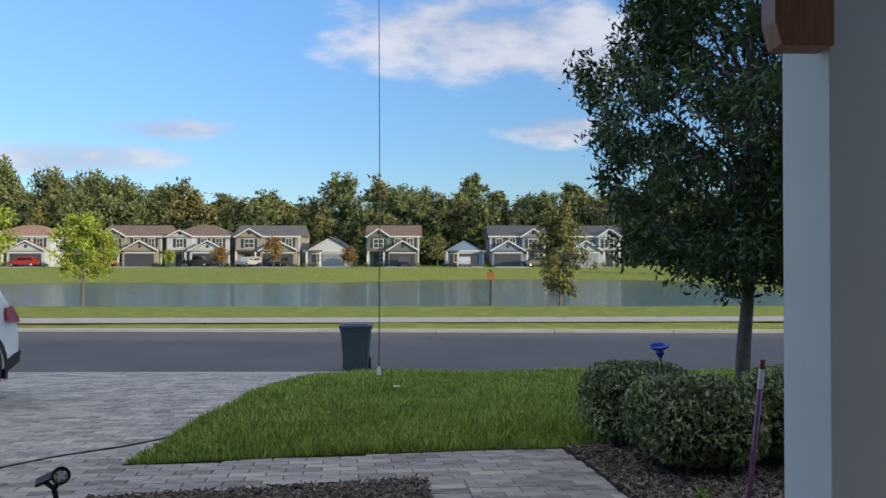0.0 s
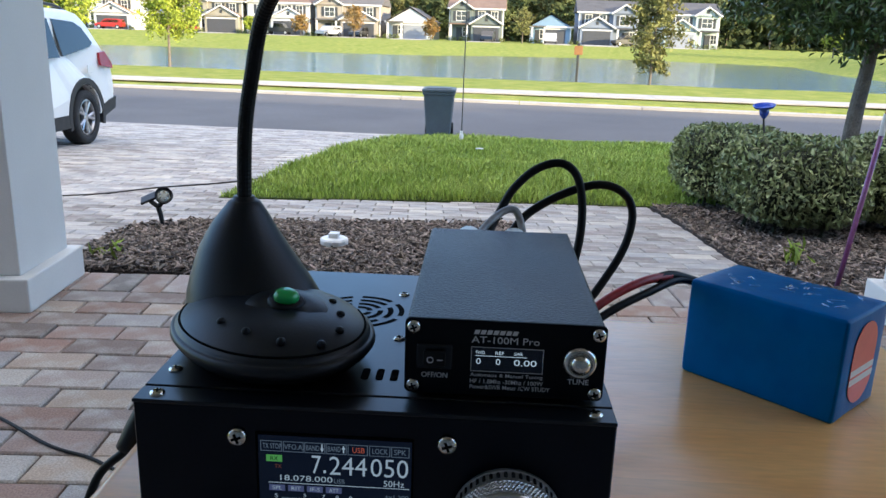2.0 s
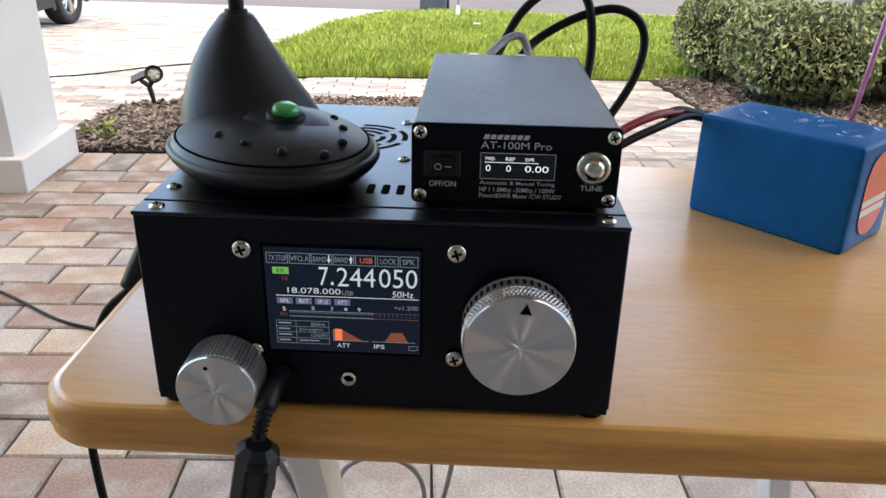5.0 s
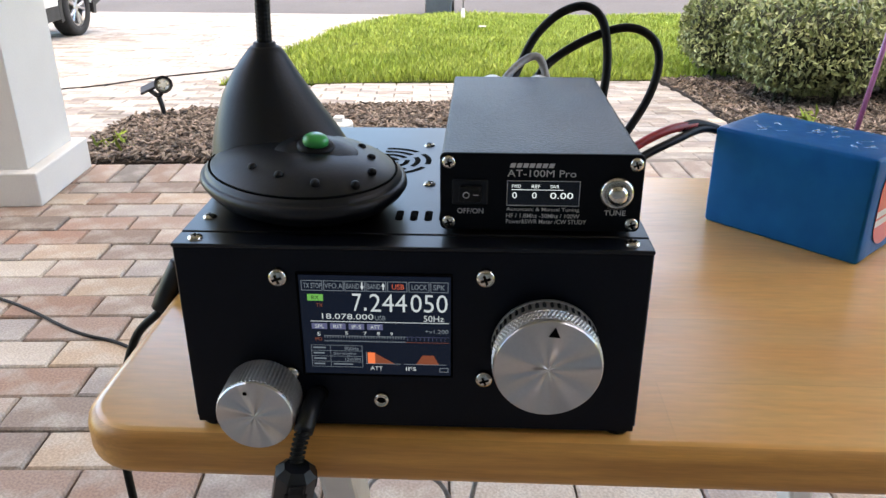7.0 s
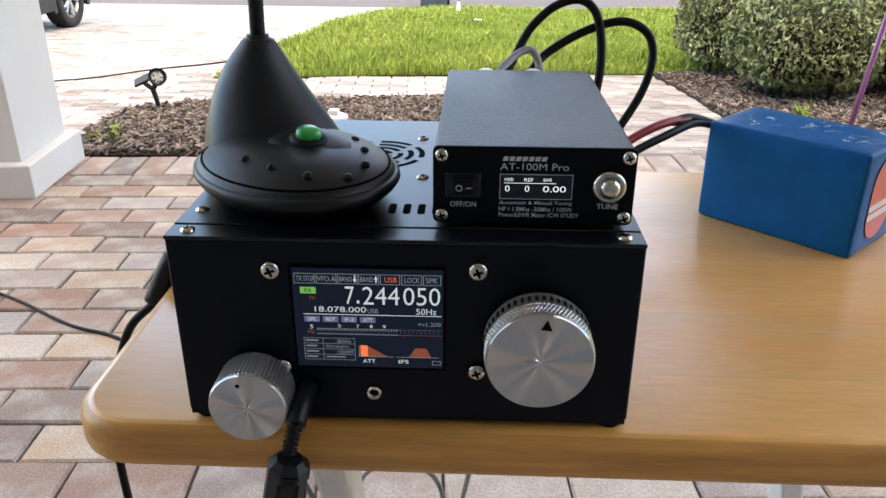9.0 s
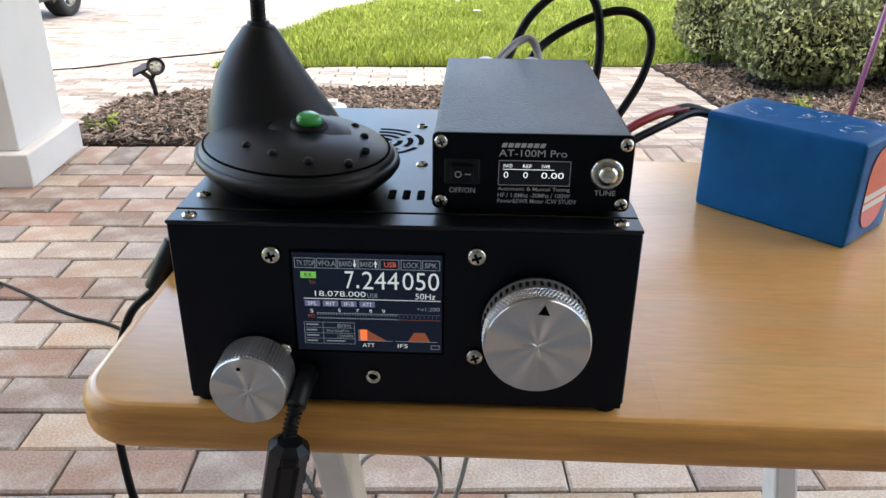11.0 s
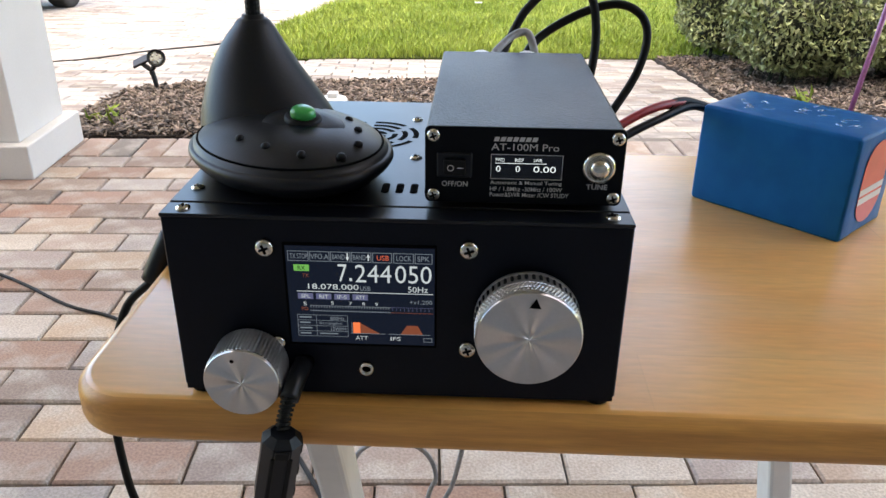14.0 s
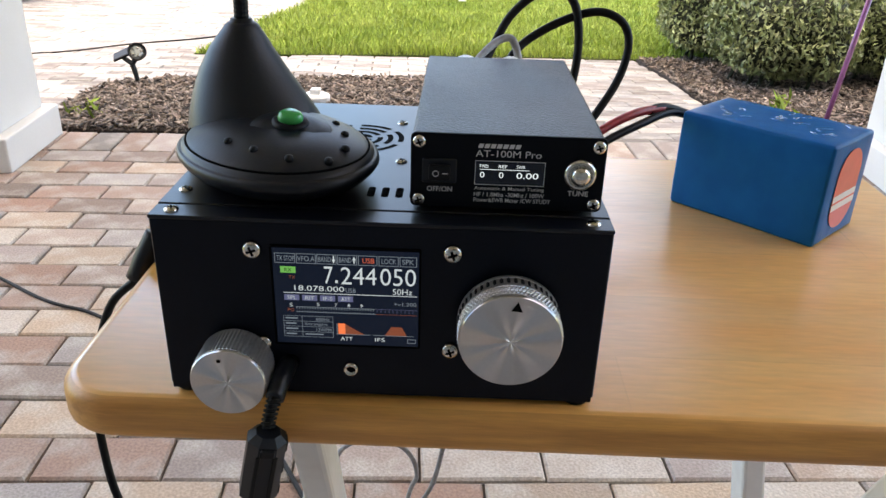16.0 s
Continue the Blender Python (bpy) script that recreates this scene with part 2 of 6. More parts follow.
M = dict(
    paver=paver_mat("paver", 0.18, 0, 0.88), paver_rest=paver_mat("paver_rest", 0, 0.18, 0.88), paver_field=paver_mat("paver_field", 0, 0.16, 0.98, 0.25),
    paver_path=paver_mat("paver_path", 0.2, 0, 0.88, 0.3),
    sand=mat("joint_sand", (0.1, 0.088, 0.077), rough=1, scale=20, fine=300, bump=0.4),
    grass=mat("grass_ground", (0.17, 0.22, 0.04), (0.29, 0.3, 0.08), rough=1, scale=1.6, fine=22, bump=1.0, depth=0.05, spec=0.1),
    soil=mat("lawn_soil", (0.05, 0.075, 0.018), (0.075, 0.1, 0.025), rough=1, scale=4, fine=60, bump=1, depth=0.02, spec=0.1),
    blade=mat("grass_blade", (0.23, 0.32, 0.05), (0.33, 0.41, 0.085), rough=0.6, scale=1.1, fine=8, bump=0, island=0.35, spec=0.25),
    mulch_soil=mat("mulch_soil", (0.05, 0.037, 0.03), rough=1, scale=14, fine=110, bump=1, depth=0.02),
    chip=mat("bark_chip", (0.25, 0.2, 0.165), (0.075, 0.058, 0.047), rough=0.95, scale=30, fine=200, bump=0.4, island=0.85),
    asphalt=mat("asphalt", (0.1, 0.097, 0.1), (0.085, 0.083, 0.087), rough=0.9, scale=0.5, fine=160, bump=0.4, depth=0.006, stain=0.2),
    concrete=mat("concrete", (0.42, 0.4, 0.37), (0.33, 0.31, 0.29), rough=0.9, scale=1.2, fine=70, bump=0.25),
    water=mat("pond_water", (0.02, 0.027, 0.025), (0.024, 0.03, 0.026), rough=0.1, scale=0.2, fine=1.6, bump=0.55, depth=0.1, spec=0.6, stain=0.05, stretch=(0.35, 2.6, 1)),
    stucco=mat("white_stucco", (0.68, 0.675, 0.65), (0.64, 0.635, 0.61), rough=0.75, scale=3, fine=160, bump=0.12, stain=0.03),
    siding=mat("house_siding", (0.2, 0.2, 0.21), rough=0.8, scale=1, fine=30, bump=0.1, stain=0.06),
    ceiling=mat("porch_ceiling", (0.7, 0.69, 0.66), rough=0.8, scale=3, fine=60, bump=0.05, stain=0.03),
    cedar=wood_mat("stained_cedar", (0.34, 0.12, 0.045), (0.24, 0.08, 0.03), rough=0.5, coat=0, along=(14, 14, 1.5)),
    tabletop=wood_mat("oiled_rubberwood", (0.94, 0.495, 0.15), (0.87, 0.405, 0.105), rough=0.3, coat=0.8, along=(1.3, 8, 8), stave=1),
    edge=wood_mat("darker_table_edge", (0.74, 0.35, 0.09), (0.5, 0.21, 0.05), rough=0.42, coat=0.1, along=(2, 30, 30)),
    white_paint=mat("white_paint", (0.76, 0.75, 0.72), rough=0.45, scale=8, fine=90, bump=0.05, stain=0.04),
    black_metal=mat("powder_coated_black", (0.0018, 0.0028, 0.0058), (0.0026, 0.0037, 0.007), rough=0.3, scale=30, fine=900, bump=0.12, stain=0.12, depth=0.0002, spec=0.45),
    tuner_metal=mat("anodised_dark_grey", (0.036, 0.039, 0.046), (0.03, 0.033, 0.04), rough=0.42, scale=20, fine=800, bump=1.0, metal=0.75, stain=0.6, depth=0.0005),
    front_black=mat("matt_black_front", (0.0019, 0.0036, 0.0085), rough=0.4, spec=0.17, scale=60, fine=900, bump=0.05, depth=0.0002),
    tuner_face=mat("matt_black_panel", (0.0017, 0.0026, 0.0046), rough=0.45, spec=0.12, scale=60, fine=900, bump=0.05, depth=0.0002),
    black_plastic=mat("black_plastic", (0.0022, 0.0036, 0.0065), (0.0032, 0.0048, 0.008), rough=0.42, spec=0.35, scale=40, fine=700, bump=0.16, stain=0.2, depth=0.0003),
    rubber=mat("black_rubber", (0.005, 0.005, 0.0055), rough=0.5, spec=0.2, scale=40, fine=300, bump=0.1, depth=0.0003),
    foam=mat("black_foam", (0.006, 0.006, 0.007), rough=1, scale=200, fine=900, bump=1, depth=0.001, spec=0.1),
    alu=mat("spun_aluminium", (0.62, 0.61, 0.6), (0.58, 0.57, 0.56), rough=0.3, scale=6, fine=800, bump=0.02, metal=1, aniso=1.0, stain=0.03, depth=0.0001),
    knurl=mat("knurled_aluminium", (0.62, 0.61, 0.6), rough=0.45, scale=60, fine=700, bump=0.05, metal=1, stain=0.08, depth=0.0002),
    chrome=mat("chrome_screw", (0.7, 0.67, 0.6), rough=0.2, scale=200, fine=900, bump=0.08, metal=1, depth=0.0002),
    socket=mat("dark_recess", (0.003, 0.003, 0.003), rough=0.9, spec=0.04, bump=0),
    green=mat("green_button", (0.01, 0.34, 0.07), (0.012, 0.3, 0.06), rough=0.3, coat=0.4, stain=0.04, scale=60, bump=0),
    blue_wrap=mat("blue_shrink_wrap", (0.0, 0.12, 0.34), (0.0, 0.1, 0.3), rough=0.3, coat=0.0, spec=0.07, scale=50, fine=70, bump=0.3, stain=0.06, depth=0.0016),
    blue_glint=mat("pale_wrap_glint", (0.06, 0.24, 0.55), rough=0.1, coat=1.0, spec=0.8, bump=0, stain=0.05),
    red_label=mat("red_label", (0.75, 0.11, 0.07), rough=0.35, stain=0.05, bump=0.02),
    white_label=mat("white_print", (0.78, 0.77, 0.75), rough=0.5, stain=0.04, bump=0),
    grey_label=mat("grey_print", (0.6, 0.6, 0.61), rough=0.5, stain=0.04, bump=0),
    red_wire=mat("red_silicone_wire", (0.35, 0.015, 0.02), rough=0.45, scale=60, fine=300, bump=0.05),
    grey_wire=mat("grey_wire", (0.32, 0.31, 0.31), rough=0.4, scale=60, fine=300, bump=0.05),
    screen=mat("lcd_ground", (0.008, 0.01, 0.016), rough=0.2, bump=0, stain=0.02, spec=0.12, glow=(0.05, 0.1, 0.24, 0.008)),
    lcd_white=mat("lcd_white", (0.105, 0.108, 0.112), bump=0, glow=(0.62, 0.82, 1.0, 0.07)),
    lcd_dim=mat("lcd_dim", (0.045, 0.048, 0.052), bump=0, glow=(0.4, 0.58, 0.8, 0.034)),
    lcd_green=mat("lcd_green", (0.015, 0.075, 0.015), bump=0, glow=(0.2, 0.8, 0.2, 0.05)),
    lcd_blue=mat("lcd_blue", (0.015, 0.021, 0.060), bump=0, glow=(0.25, 0.32, 0.7, 0.03)),
    lcd_red=mat("lcd_red", (0.075, 0.015, 0.009), bump=0, glow=(0.95, 0.2, 0.12, 0.055)),
    lcd_orange=mat("lcd_orange", (0.105, 0.024, 0.009), bump=0, glow=(1.0, 0.25, 0.1, 0.08)),
    lcd_brown=mat("lcd_brown", (0.037, 0.012, 0.007), bump=0, glow=(0.6, 0.18, 0.1, 0.03)),
    oled=mat("oled_white", (0.105, 0.112, 0.120), bump=0, glow=(0.65, 0.85, 1.0, 0.1)),
    oled_glass=mat("oled_glass", (0.006, 0.008, 0.016), rough=0.08, bump=0, stain=0.02),
    bin=mat("grey_blue_polyethylene", (0.06, 0.085, 0.1), (0.05, 0.07, 0.085), rough=0.55, scale=4, fine=90, bump=0.1),
    car_white=mat("white_car_paint", (0.8, 0.79, 0.76), (0.785, 0.775, 0.745), rough=0.35, coat=0.5, stain=0.01, bump=0),
    car_dark=mat("black_car_trim", (0.02, 0.02, 0.022), rough=0.5, bump=0.05),
    car_glass=mat("tinted_car_glass", (0.012, 0.015, 0.018), rough=0.06, bump=0, stain=0.02, spec=0.8),
    tyre=mat("tyre_rubber", (0.018, 0.018, 0.019), rough=0.85, scale=20, fine=120, bump=0.3),
    rim=mat("alloy_rim", (0.55, 0.55, 0.56), rough=0.3, metal=0.9, bump=0, stain=0.05),
    lamp_red=mat("red_tail_lamp", (0.3, 0.01, 0.013), rough=0.25, coat=0.15, spec=0.25, bump=0, stain=0.1),
    trunk=mat("pale_bark", (0.2, 0.165, 0.13), (0.13, 0.11, 0.09), rough=0.95, scale=14, fine=70, bump=0.8, depth=0.01),
    leaf_dark=mat("glossy_dark_leaf", (0.04, 0.08, 0.02), (0.075, 0.125, 0.03), rough=0.32, scale=2, fine=12, bump=0.0, island=0.5, spec=0.6),
    leaf_hedge=mat("hedge_leaf", (0.15, 0.19, 0.075), (0.28, 0.32, 0.145), rough=0.45, scale=3, fine=20, bump=0, island=0.55, spec=0.5),
    leaf_core=mat("hedge_shade_and_stems", (0.018, 0.024, 0.009), rough=1, scale=12, fine=60, bump=1, depth=0.03),
    leaf_lime=mat("lime_leaf", (0.24, 0.3, 0.035), (0.31, 0.36, 0.05), rough=0.6, scale=1, fine=6, bump=0, island=0.4, spec=0.3),
    leaf_wood=mat("woodland_leaf", (0.125, 0.16, 0.06), (0.19, 0.205, 0.09), rough=0.7, scale=0.25, fine=2, bump=0, island=0.5, spec=0.2),
    leaf_wood_b=mat("olive_leaf", (0.17, 0.175, 0.06), (0.22, 0.205, 0.085), rough=0.7, scale=0.25, fine=2, bump=0, island=0.5, spec=0.2),
    leaf_rust=mat("rusty_leaf", (0.28, 0.16, 0.055), (0.2, 0.15, 0.06), rough=0.7, scale=1, fine=5, bump=0, island=0.5, spec=0.2),
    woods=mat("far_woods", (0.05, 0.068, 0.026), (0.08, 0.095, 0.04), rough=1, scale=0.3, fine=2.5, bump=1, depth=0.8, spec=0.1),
    purple=mat("purple_rod", (0.24, 0.07, 0.2), (0.2, 0.06, 0.17), rough=0.3, coat=0.3, bump=0.05),
    clear=glass_mat("clear_plastic", (0.9, 0.92, 0.95), 0.15),
    maroon=mat("maroon_cap", (0.2, 0.02, 0.025), rough=0.5, bump=0.05),
    blue_dish=mat("translucent_blue_plastic", (0.03, 0.08, 0.5), rough=0.2, coat=0.5, bump=0),
    pvc=mat("white_pvc", (0.78, 0.78, 0.76), rough=0.4, stain=0.06, fine=40, bump=0.05),
    lens=mat("lamp_lens", (0.45, 0.46, 0.4), rough=0.15, coat=0.7, bump=0.1, fine=200),
    orange=mat("faded_orange_sign", (0.3, 0.14, 0.05), rough=0.6, stain=0.08),
    steel=mat("antenna_rod", (0.09, 0.09, 0.09), rough=0.35, metal=0.5, bump=0),
    trim=mat("white_trim", (0.75, 0.74, 0.72), rough=0.6, stain=0.03, bump=0),
    window=mat("dark_window_glass", (0.05, 0.06, 0.07), rough=0.1, bump=0, spec=0.8, stain=0.05),
    shutter=mat("dark_shutter", (0.05, 0.055, 0.06), rough=0.6, bump=0.05),
    garage=mat("dark_garage_door", (0.075, 0.078, 0.085), rough=0.5, fine=30, bump=0.05),
    garage_pale=mat("grey_garage_door", (0.3, 0.32, 0.35), rough=0.5, fine=30, bump=0.05),
)


# ---- building helpers ----
def part(name, bm, material, parent=None, label="", m=None, smooth=False):
    """One bmesh as one mesh object, under a thing or a part."""
    me = bpy.data.meshes.new(name)
    bm.normal_update()
    bm.to_mesh(me)
    bm.free()
    return meshed(name, me, material, parent, label, m, smooth)


def meshed(name, me, material, parent=None, label="", m=None, smooth=False):
    me.materials.append(material)
    if smooth:
        me.polygons.foreach_set("use_smooth", [True] * len(me.polygons))
    ob = new(name, me)
    if parent:
        ob.parent = parent
    if m is not None:
        ob.matrix_basis = m
    return tagged(ob, label=label)


def thing(name, label, category, group="", kind="", m=None):
    ob = new(name)
    ob.empty_display_size = 0.1
    if m is not None:
        ob.matrix_basis = m
    return tagged(ob, label, category, group, kind)


def box(x0, x1, y0, y1, z0, z1, bevel=0.0, seg=2, bm=None, m=None):
    made = bm is None
    bm = bm or bmesh.new()
    r = bmesh.ops.create_cube(bm, size=1)
    vs = r["verts"]
    for v in vs:
        v.co = Vector((x0 + (v.co.x + 0.5) * (x1 - x0), y0 + (v.co.y + 0.5) * (y1 - y0), z0 + (v.co.z + 0.5) * (z1 - z0)))
    if bevel:
        r = bmesh.ops.bevel(bm, geom=list({e for v in vs for e in v.link_edges}), offset=bevel, segments=seg, affect="EDGES", profile=0.5)
        vs = list({v for f in r["faces"] for v in f.verts} | {v for v in vs if v.is_valid})
    if m is not None:
        bmesh.ops.transform(bm, matrix=m, verts=vs if not made else bm.verts)
    return bm


def lathe(profile, seg=32, sx=1.0, sy=1.0, bm=None, offset=(0, 0)):
    """A turned body about z, from (radius, height) pairs; ends are closed."""
    bm = bm or bmesh.new()
    rings = []
    for r, z in profile:
        if r < 1e-6:
            rings.append([bm.verts.new((offset[0], offset[1], z))])
        else:
            rings.append([bm.verts.new((offset[0] + sx * r * math.cos(2 * math.pi * i / seg), offset[1] + sy * r * math.sin(2 * math.pi * i / seg), z)) for i in range(seg)])
    for a, b in zip(rings, rings[1:]):
        for i in range(seg):
            j = (i + 1) % seg
            if len(a) == 1 and len(b) > 1:
                bm.faces.new((a[0], b[j], b[i])[::-1])
            elif len(b) == 1 and len(a) > 1:
                bm.faces.new((a[i], a[j], b[0]))
            elif len(a) > 1:
                bm.faces.new((a[i], a[j], b[j], b[i]))
    for ring, flip in ((rings[0], True), (rings[-1], False)):
        if len(ring) > 1:
            bm.faces.new(ring[::-1] if flip else ring)
    bmesh.ops.recalc_face_normals(bm, faces=bm.faces)
    return bm


def spline(points, step=8):
    p = [Vector(q) for q in points]
    p = [p[0] * 2 - p[1]] + p + [p[-1] * 2 - p[-2]]
    out = []
    for a, b, c, d in zip(p, p[1:], p[2:], p[3:]):
        for i in range(step):
            t = i / step
            out.append(0.5 * ((2 * b) + (c - a) * t + (2 * a - 5 * b + 4 * c - d) * t * t + (3 * b - a - 3 * c + d) * t ** 3))
    return out + [p[-2]]


def tube(points, radius, seg=8, step=8, bm=None, taper=None):
    """A round bar along a smooth line; taper gives the radius at the far end."""
    bm = bm or bmesh.new()
    pts = spline(points, step) if step > 1 else [Vector(q) for q in points]
    rings, side = [], Vector((0.31, 0.22, 0.93))
    for i, p in enumerate(pts):
        way = (pts[min(i + 1, len(pts) - 1)] - pts[max(i - 1, 0)]).normalized()
        side = (side - way * side.dot(way))
        if side.length < 1e-4:
            side = way.orthogonal()
        side.normalize()
        up = way.cross(side)
        r = radius if taper is None else radius + (taper - radius) * i / (len(pts) - 1)
        rings.append([bm.verts.new(p + side * (r * math.cos(2 * math.pi * k / seg)) + up * (r * math.sin(2 * math.pi * k / seg))) for k in range(seg)])
    for a, b in zip(rings, rings[1:]):
        for k in range(seg):
            bm.faces.new((a[k], a[(k + 1) % seg], b[(k + 1) % seg], b[k]))
    bm.faces.new(rings[0][::-1])
    bm.faces.new(rings[-1])
    return bm


def prism(outline, z0, z1, bm=None, bevel=0.0, seg=2):
    """A slab with the given outline in x and y."""
    bm = bm or bmesh.new()
    low = [bm.verts.new((x, y, z0)) for x, y in outline]
    top = [bm.verts.new((x, y, z1)) for x, y in outline]
    n = len(outline)
    fs = [bm.faces.new(low[::-1]), bm.faces.new(top)]
    for i in range(n):
        fs.append(bm.faces.new((low[i], low[(i + 1) % n], top[(i + 1) % n], top[i])))
    bmesh.ops.recalc_face_normals(bm, faces=fs)
    if bevel:
        bmesh.ops.bevel(bm, geom=[e for f in fs[:2] for e in f.edges], offset=bevel, segments=seg, affect="EDGES", profile=0.5)
    return bm


def soup(name, verts, faces, material, parent=None, label="", smooth=False):
    me = bpy.data.meshes.new(name)
    me.from_pydata([tuple(v) for v in verts], [], [tuple(f) for f in faces])
    me.update()
    return meshed(name, me, material, parent, label, None, smooth)


def round_rect(x0, x1, y0, y1, r, seg=6):
    out = []
    for cx, cy, a in ((x1 - r, y1 - r, 0), (x0 + r, y1 - r, 90), (x0 + r, y0 + r, 180), (x1 - r, y0 + r, 270)):
        for i in range(seg + 1):
            t = radians(a + 90 * i / seg)
            out.append((cx + r * math.cos(t), cy + r * math.sin(t)))
    return out


def lettering(text, x, y, height, width=0.0, thick=0.0, bold=0.0):
    """A line of writing as a bmesh, in x and y, from its lower left corner."""
    cu = bpy.data.curves.new("lettering", "FONT")
    cu.body, cu.size, cu.extrude, cu.offset = text, 1.0, 0.0, bold
    cu.resolution_u = 3
    ob = new("lettering", cu)
    me = bpy.data.meshes.new_from_object(ob.evaluated_get(bpy.context.evaluated_depsgraph_get()))
    bpy.data.objects.remove(ob)
    bm = bmesh.new()
    bm.from_mesh(me)
    bpy.data.meshes.remove(me)
    xs, ys = [v.co.x for v in bm.verts], [v.co.y for v in bm.verts]
    x0, x1, y0, y1 = min(xs), max(xs), min(ys), max(ys)
    sy = height / (y1 - y0)
    sx = width / (x1 - x0) if width else sy
    for v in bm.verts:
        v.co = Vector((x + (v.co.x - x0) * sx, y + (v.co.y - y0) * sy, 0))
    if thick:
        r = bmesh.ops.extrude_face_region(bm, geom=list(bm.faces))
        bmesh.ops.translate(bm, verts=[g for g in r["geom"] if isinstance(g, bmesh.types.BMVert)], vec=(0, 0, thick))
        bmesh.ops.recalc_face_normals(bm, faces=bm.faces)
    return bm


rng = np.random.default_rng(7)


def leaf_cloud(centres, size, width=0.4, jitter=0.35, up=0.3, seed=1, fold=0.12):
    """Pointed leaves of four triangles each, one at each centre, turned at random."""
    g = np.random.default_rng(seed)
    c = np.asarray(centres, dtype=float)
    n = len(c)
    d = g.normal(size=(n, 3))
    d[:, 2] += up
    d /= np.linalg.norm(d, axis=1)[:, None]
    s = np.cross(d, g.normal(size=(n, 3)))
    s /= np.linalg.norm(s, axis=1)[:, None] + 1e-9
    k = np.cross(d, s)
    L = size * (1 + jitter * g.uniform(-1, 1, n))[:, None]
    w = L * width * 0.5
    a, b = c - d * L * 0.5, c + d * L * 0.5
    v = np.stack([a, c - d * L * 0.08 + s * w + k * L * fold, b, c - d * L * 0.08 - s * w + k * L * fold], axis=1).reshape(-1, 3)
    i = np.arange(n) * 4
    f = np.concatenate([np.stack([i, i + 1, i + 2], 1), np.stack([i, i + 2, i + 3], 1)])
    return v, f


# ---- ground ----
def lie(y):
    """The height of the front yard, which falls gently to the street."""
    return 0.0 if y < 2.8 else -0.065 * (y - 2.8) if y < 13 else -0.663


def far_shore(x):
    return 96 - 13 * min(1, max(0, (-x - 2) / 26)) + 4 * math.sin(x * 0.13)


def right_shore(y):
    return 29.5 + 2.5 * math.sin(y * 0.07)


def smooth(a, b, v):
    t = min(1, max(0, (v - a) / (b - a)))
    return t * t * (3 - 2 * t)


def terrain(x, y):
    if y < 13.4:
        return lie(y) - 0.07
    if y < 20.8:
        return -0.86
    z = -0.67
    if y > 30.4:
        inside = min(y - 33.6, far_shore(x) - y, right_shore(y) - x)
        shore = smooth(30.4, 34.4, y) * (1 - smooth(0, 24, y - far_shore(x) + 0.5)) * (1 - smooth(0, 9, x - right_shore(y) + 0.3))
        far = -0.3 if y > 60 else -0.67
        z = far + (-1.62 - far) * shore - 0.7 * smooth(-0.4, 3, inside)
    return z + 0.03 * noise.noise((x * 0.35, y * 0.35, 0))


def build_ground():
    xs = [-1500, -700, -350, -200] + list(np.arange(-120, -36, 4.0)) + list(np.arange(-36, 36, 1.0)) + list(np.arange(36, 121, 4.0)) + [200, 350, 700, 1500]
    ys = [-1500, -400, -120, -40, -15, -4] + list(np.arange(0, 13.3, 1.1)) + [13.3, 13.45, 20.7, 20.85] + list(np.arange(21.5, 37, 0.7)) + list(np.arange(38, 124, 2.0)) + [130, 140, 160, 200, 300, 600, 1500]
    v = [(x, y, terrain(x, y)) for y in ys for x in xs]
    n = len(xs)
    f = [(j * n + i, j * n + i + 1, (j + 1) * n + i + 1, (j + 1) * n + i) for j in range(len(ys) - 1) for i in range(n - 1)]
    g = soup("ground", v, f, M["grass"], smooth=True)
    tagged(g, "grassy ground with mown banks round a retention pond", "ground", kind="structure")
    w = part("water", prism([(-110, 33), (34, 33), (36, 60), (36, 104), (-110, 104)], -1.75, -1.584), M["water"])
    tagged(w, "still pond water mirroring houses, trees and sky", "water", kind="structure")


def road_far(x):
    return 20.05 - 0.03 * x


def build_road():
    strip = [(-160, 13.0), (160, 13.0), (160, road_far(160)), (-160, road_far(-160))]
    r = part("road", prism(strip, -0.9, -0.70), M["asphalt"])
    tagged(r, "dark grey asphalt street in evening shade", "road", kind="structure")
    bm = bmesh.new()
    for i in range(100):
        x = -150 + i * 3.0
        y0, y1 = road_far(x), road_far(x + 3.0)
        prism([(x + 0.01, y0), (x + 2.99, y1), (x + 2.99, y1 + 0.42), (x + 0.01, y0 + 0.42)], -0.85, -0.64, bm)
    k = part("kerb", bm, M["concrete"])
    tagged(k, "pale concrete kerb along the far street edge", "kerb", kind="structure")
    bm = bmesh.new()
    for i in range(100):
        x = -150 + i * 3.0
        prism([(x + 0.01, 13.0), (x + 2.99, 13.0), (x + 2.99, 12.72), (x + 0.01, 12.72)], -0.85, -0.672, bm)
    k = part("gutter", bm, M["concrete"])
    tagged(k, "pale concrete gutter along the near street edge", "kerb", kind="structure")
    walk_top = part("pavement", box(-160, 160, -0.75, 0.75, -0.02, 0, m=pose(0, 23.2, -0.615, 0, 0, 1.4)), M["concrete"])
    tagged(walk_top, "pale concrete footpath across the street", "footpath", kind="structure")
    for i in range(26):
        s = part("slab", box(-0.74, 0.74, -0.73, 0.73, 0, 0.012, 0.004, 1), M["concrete"], walk_top, m=pose(-19.5 + i * 1.5, 23.2 + (-19.5 + i * 1.5) * 0.0244, -0.615, 0, 0, 1.4))


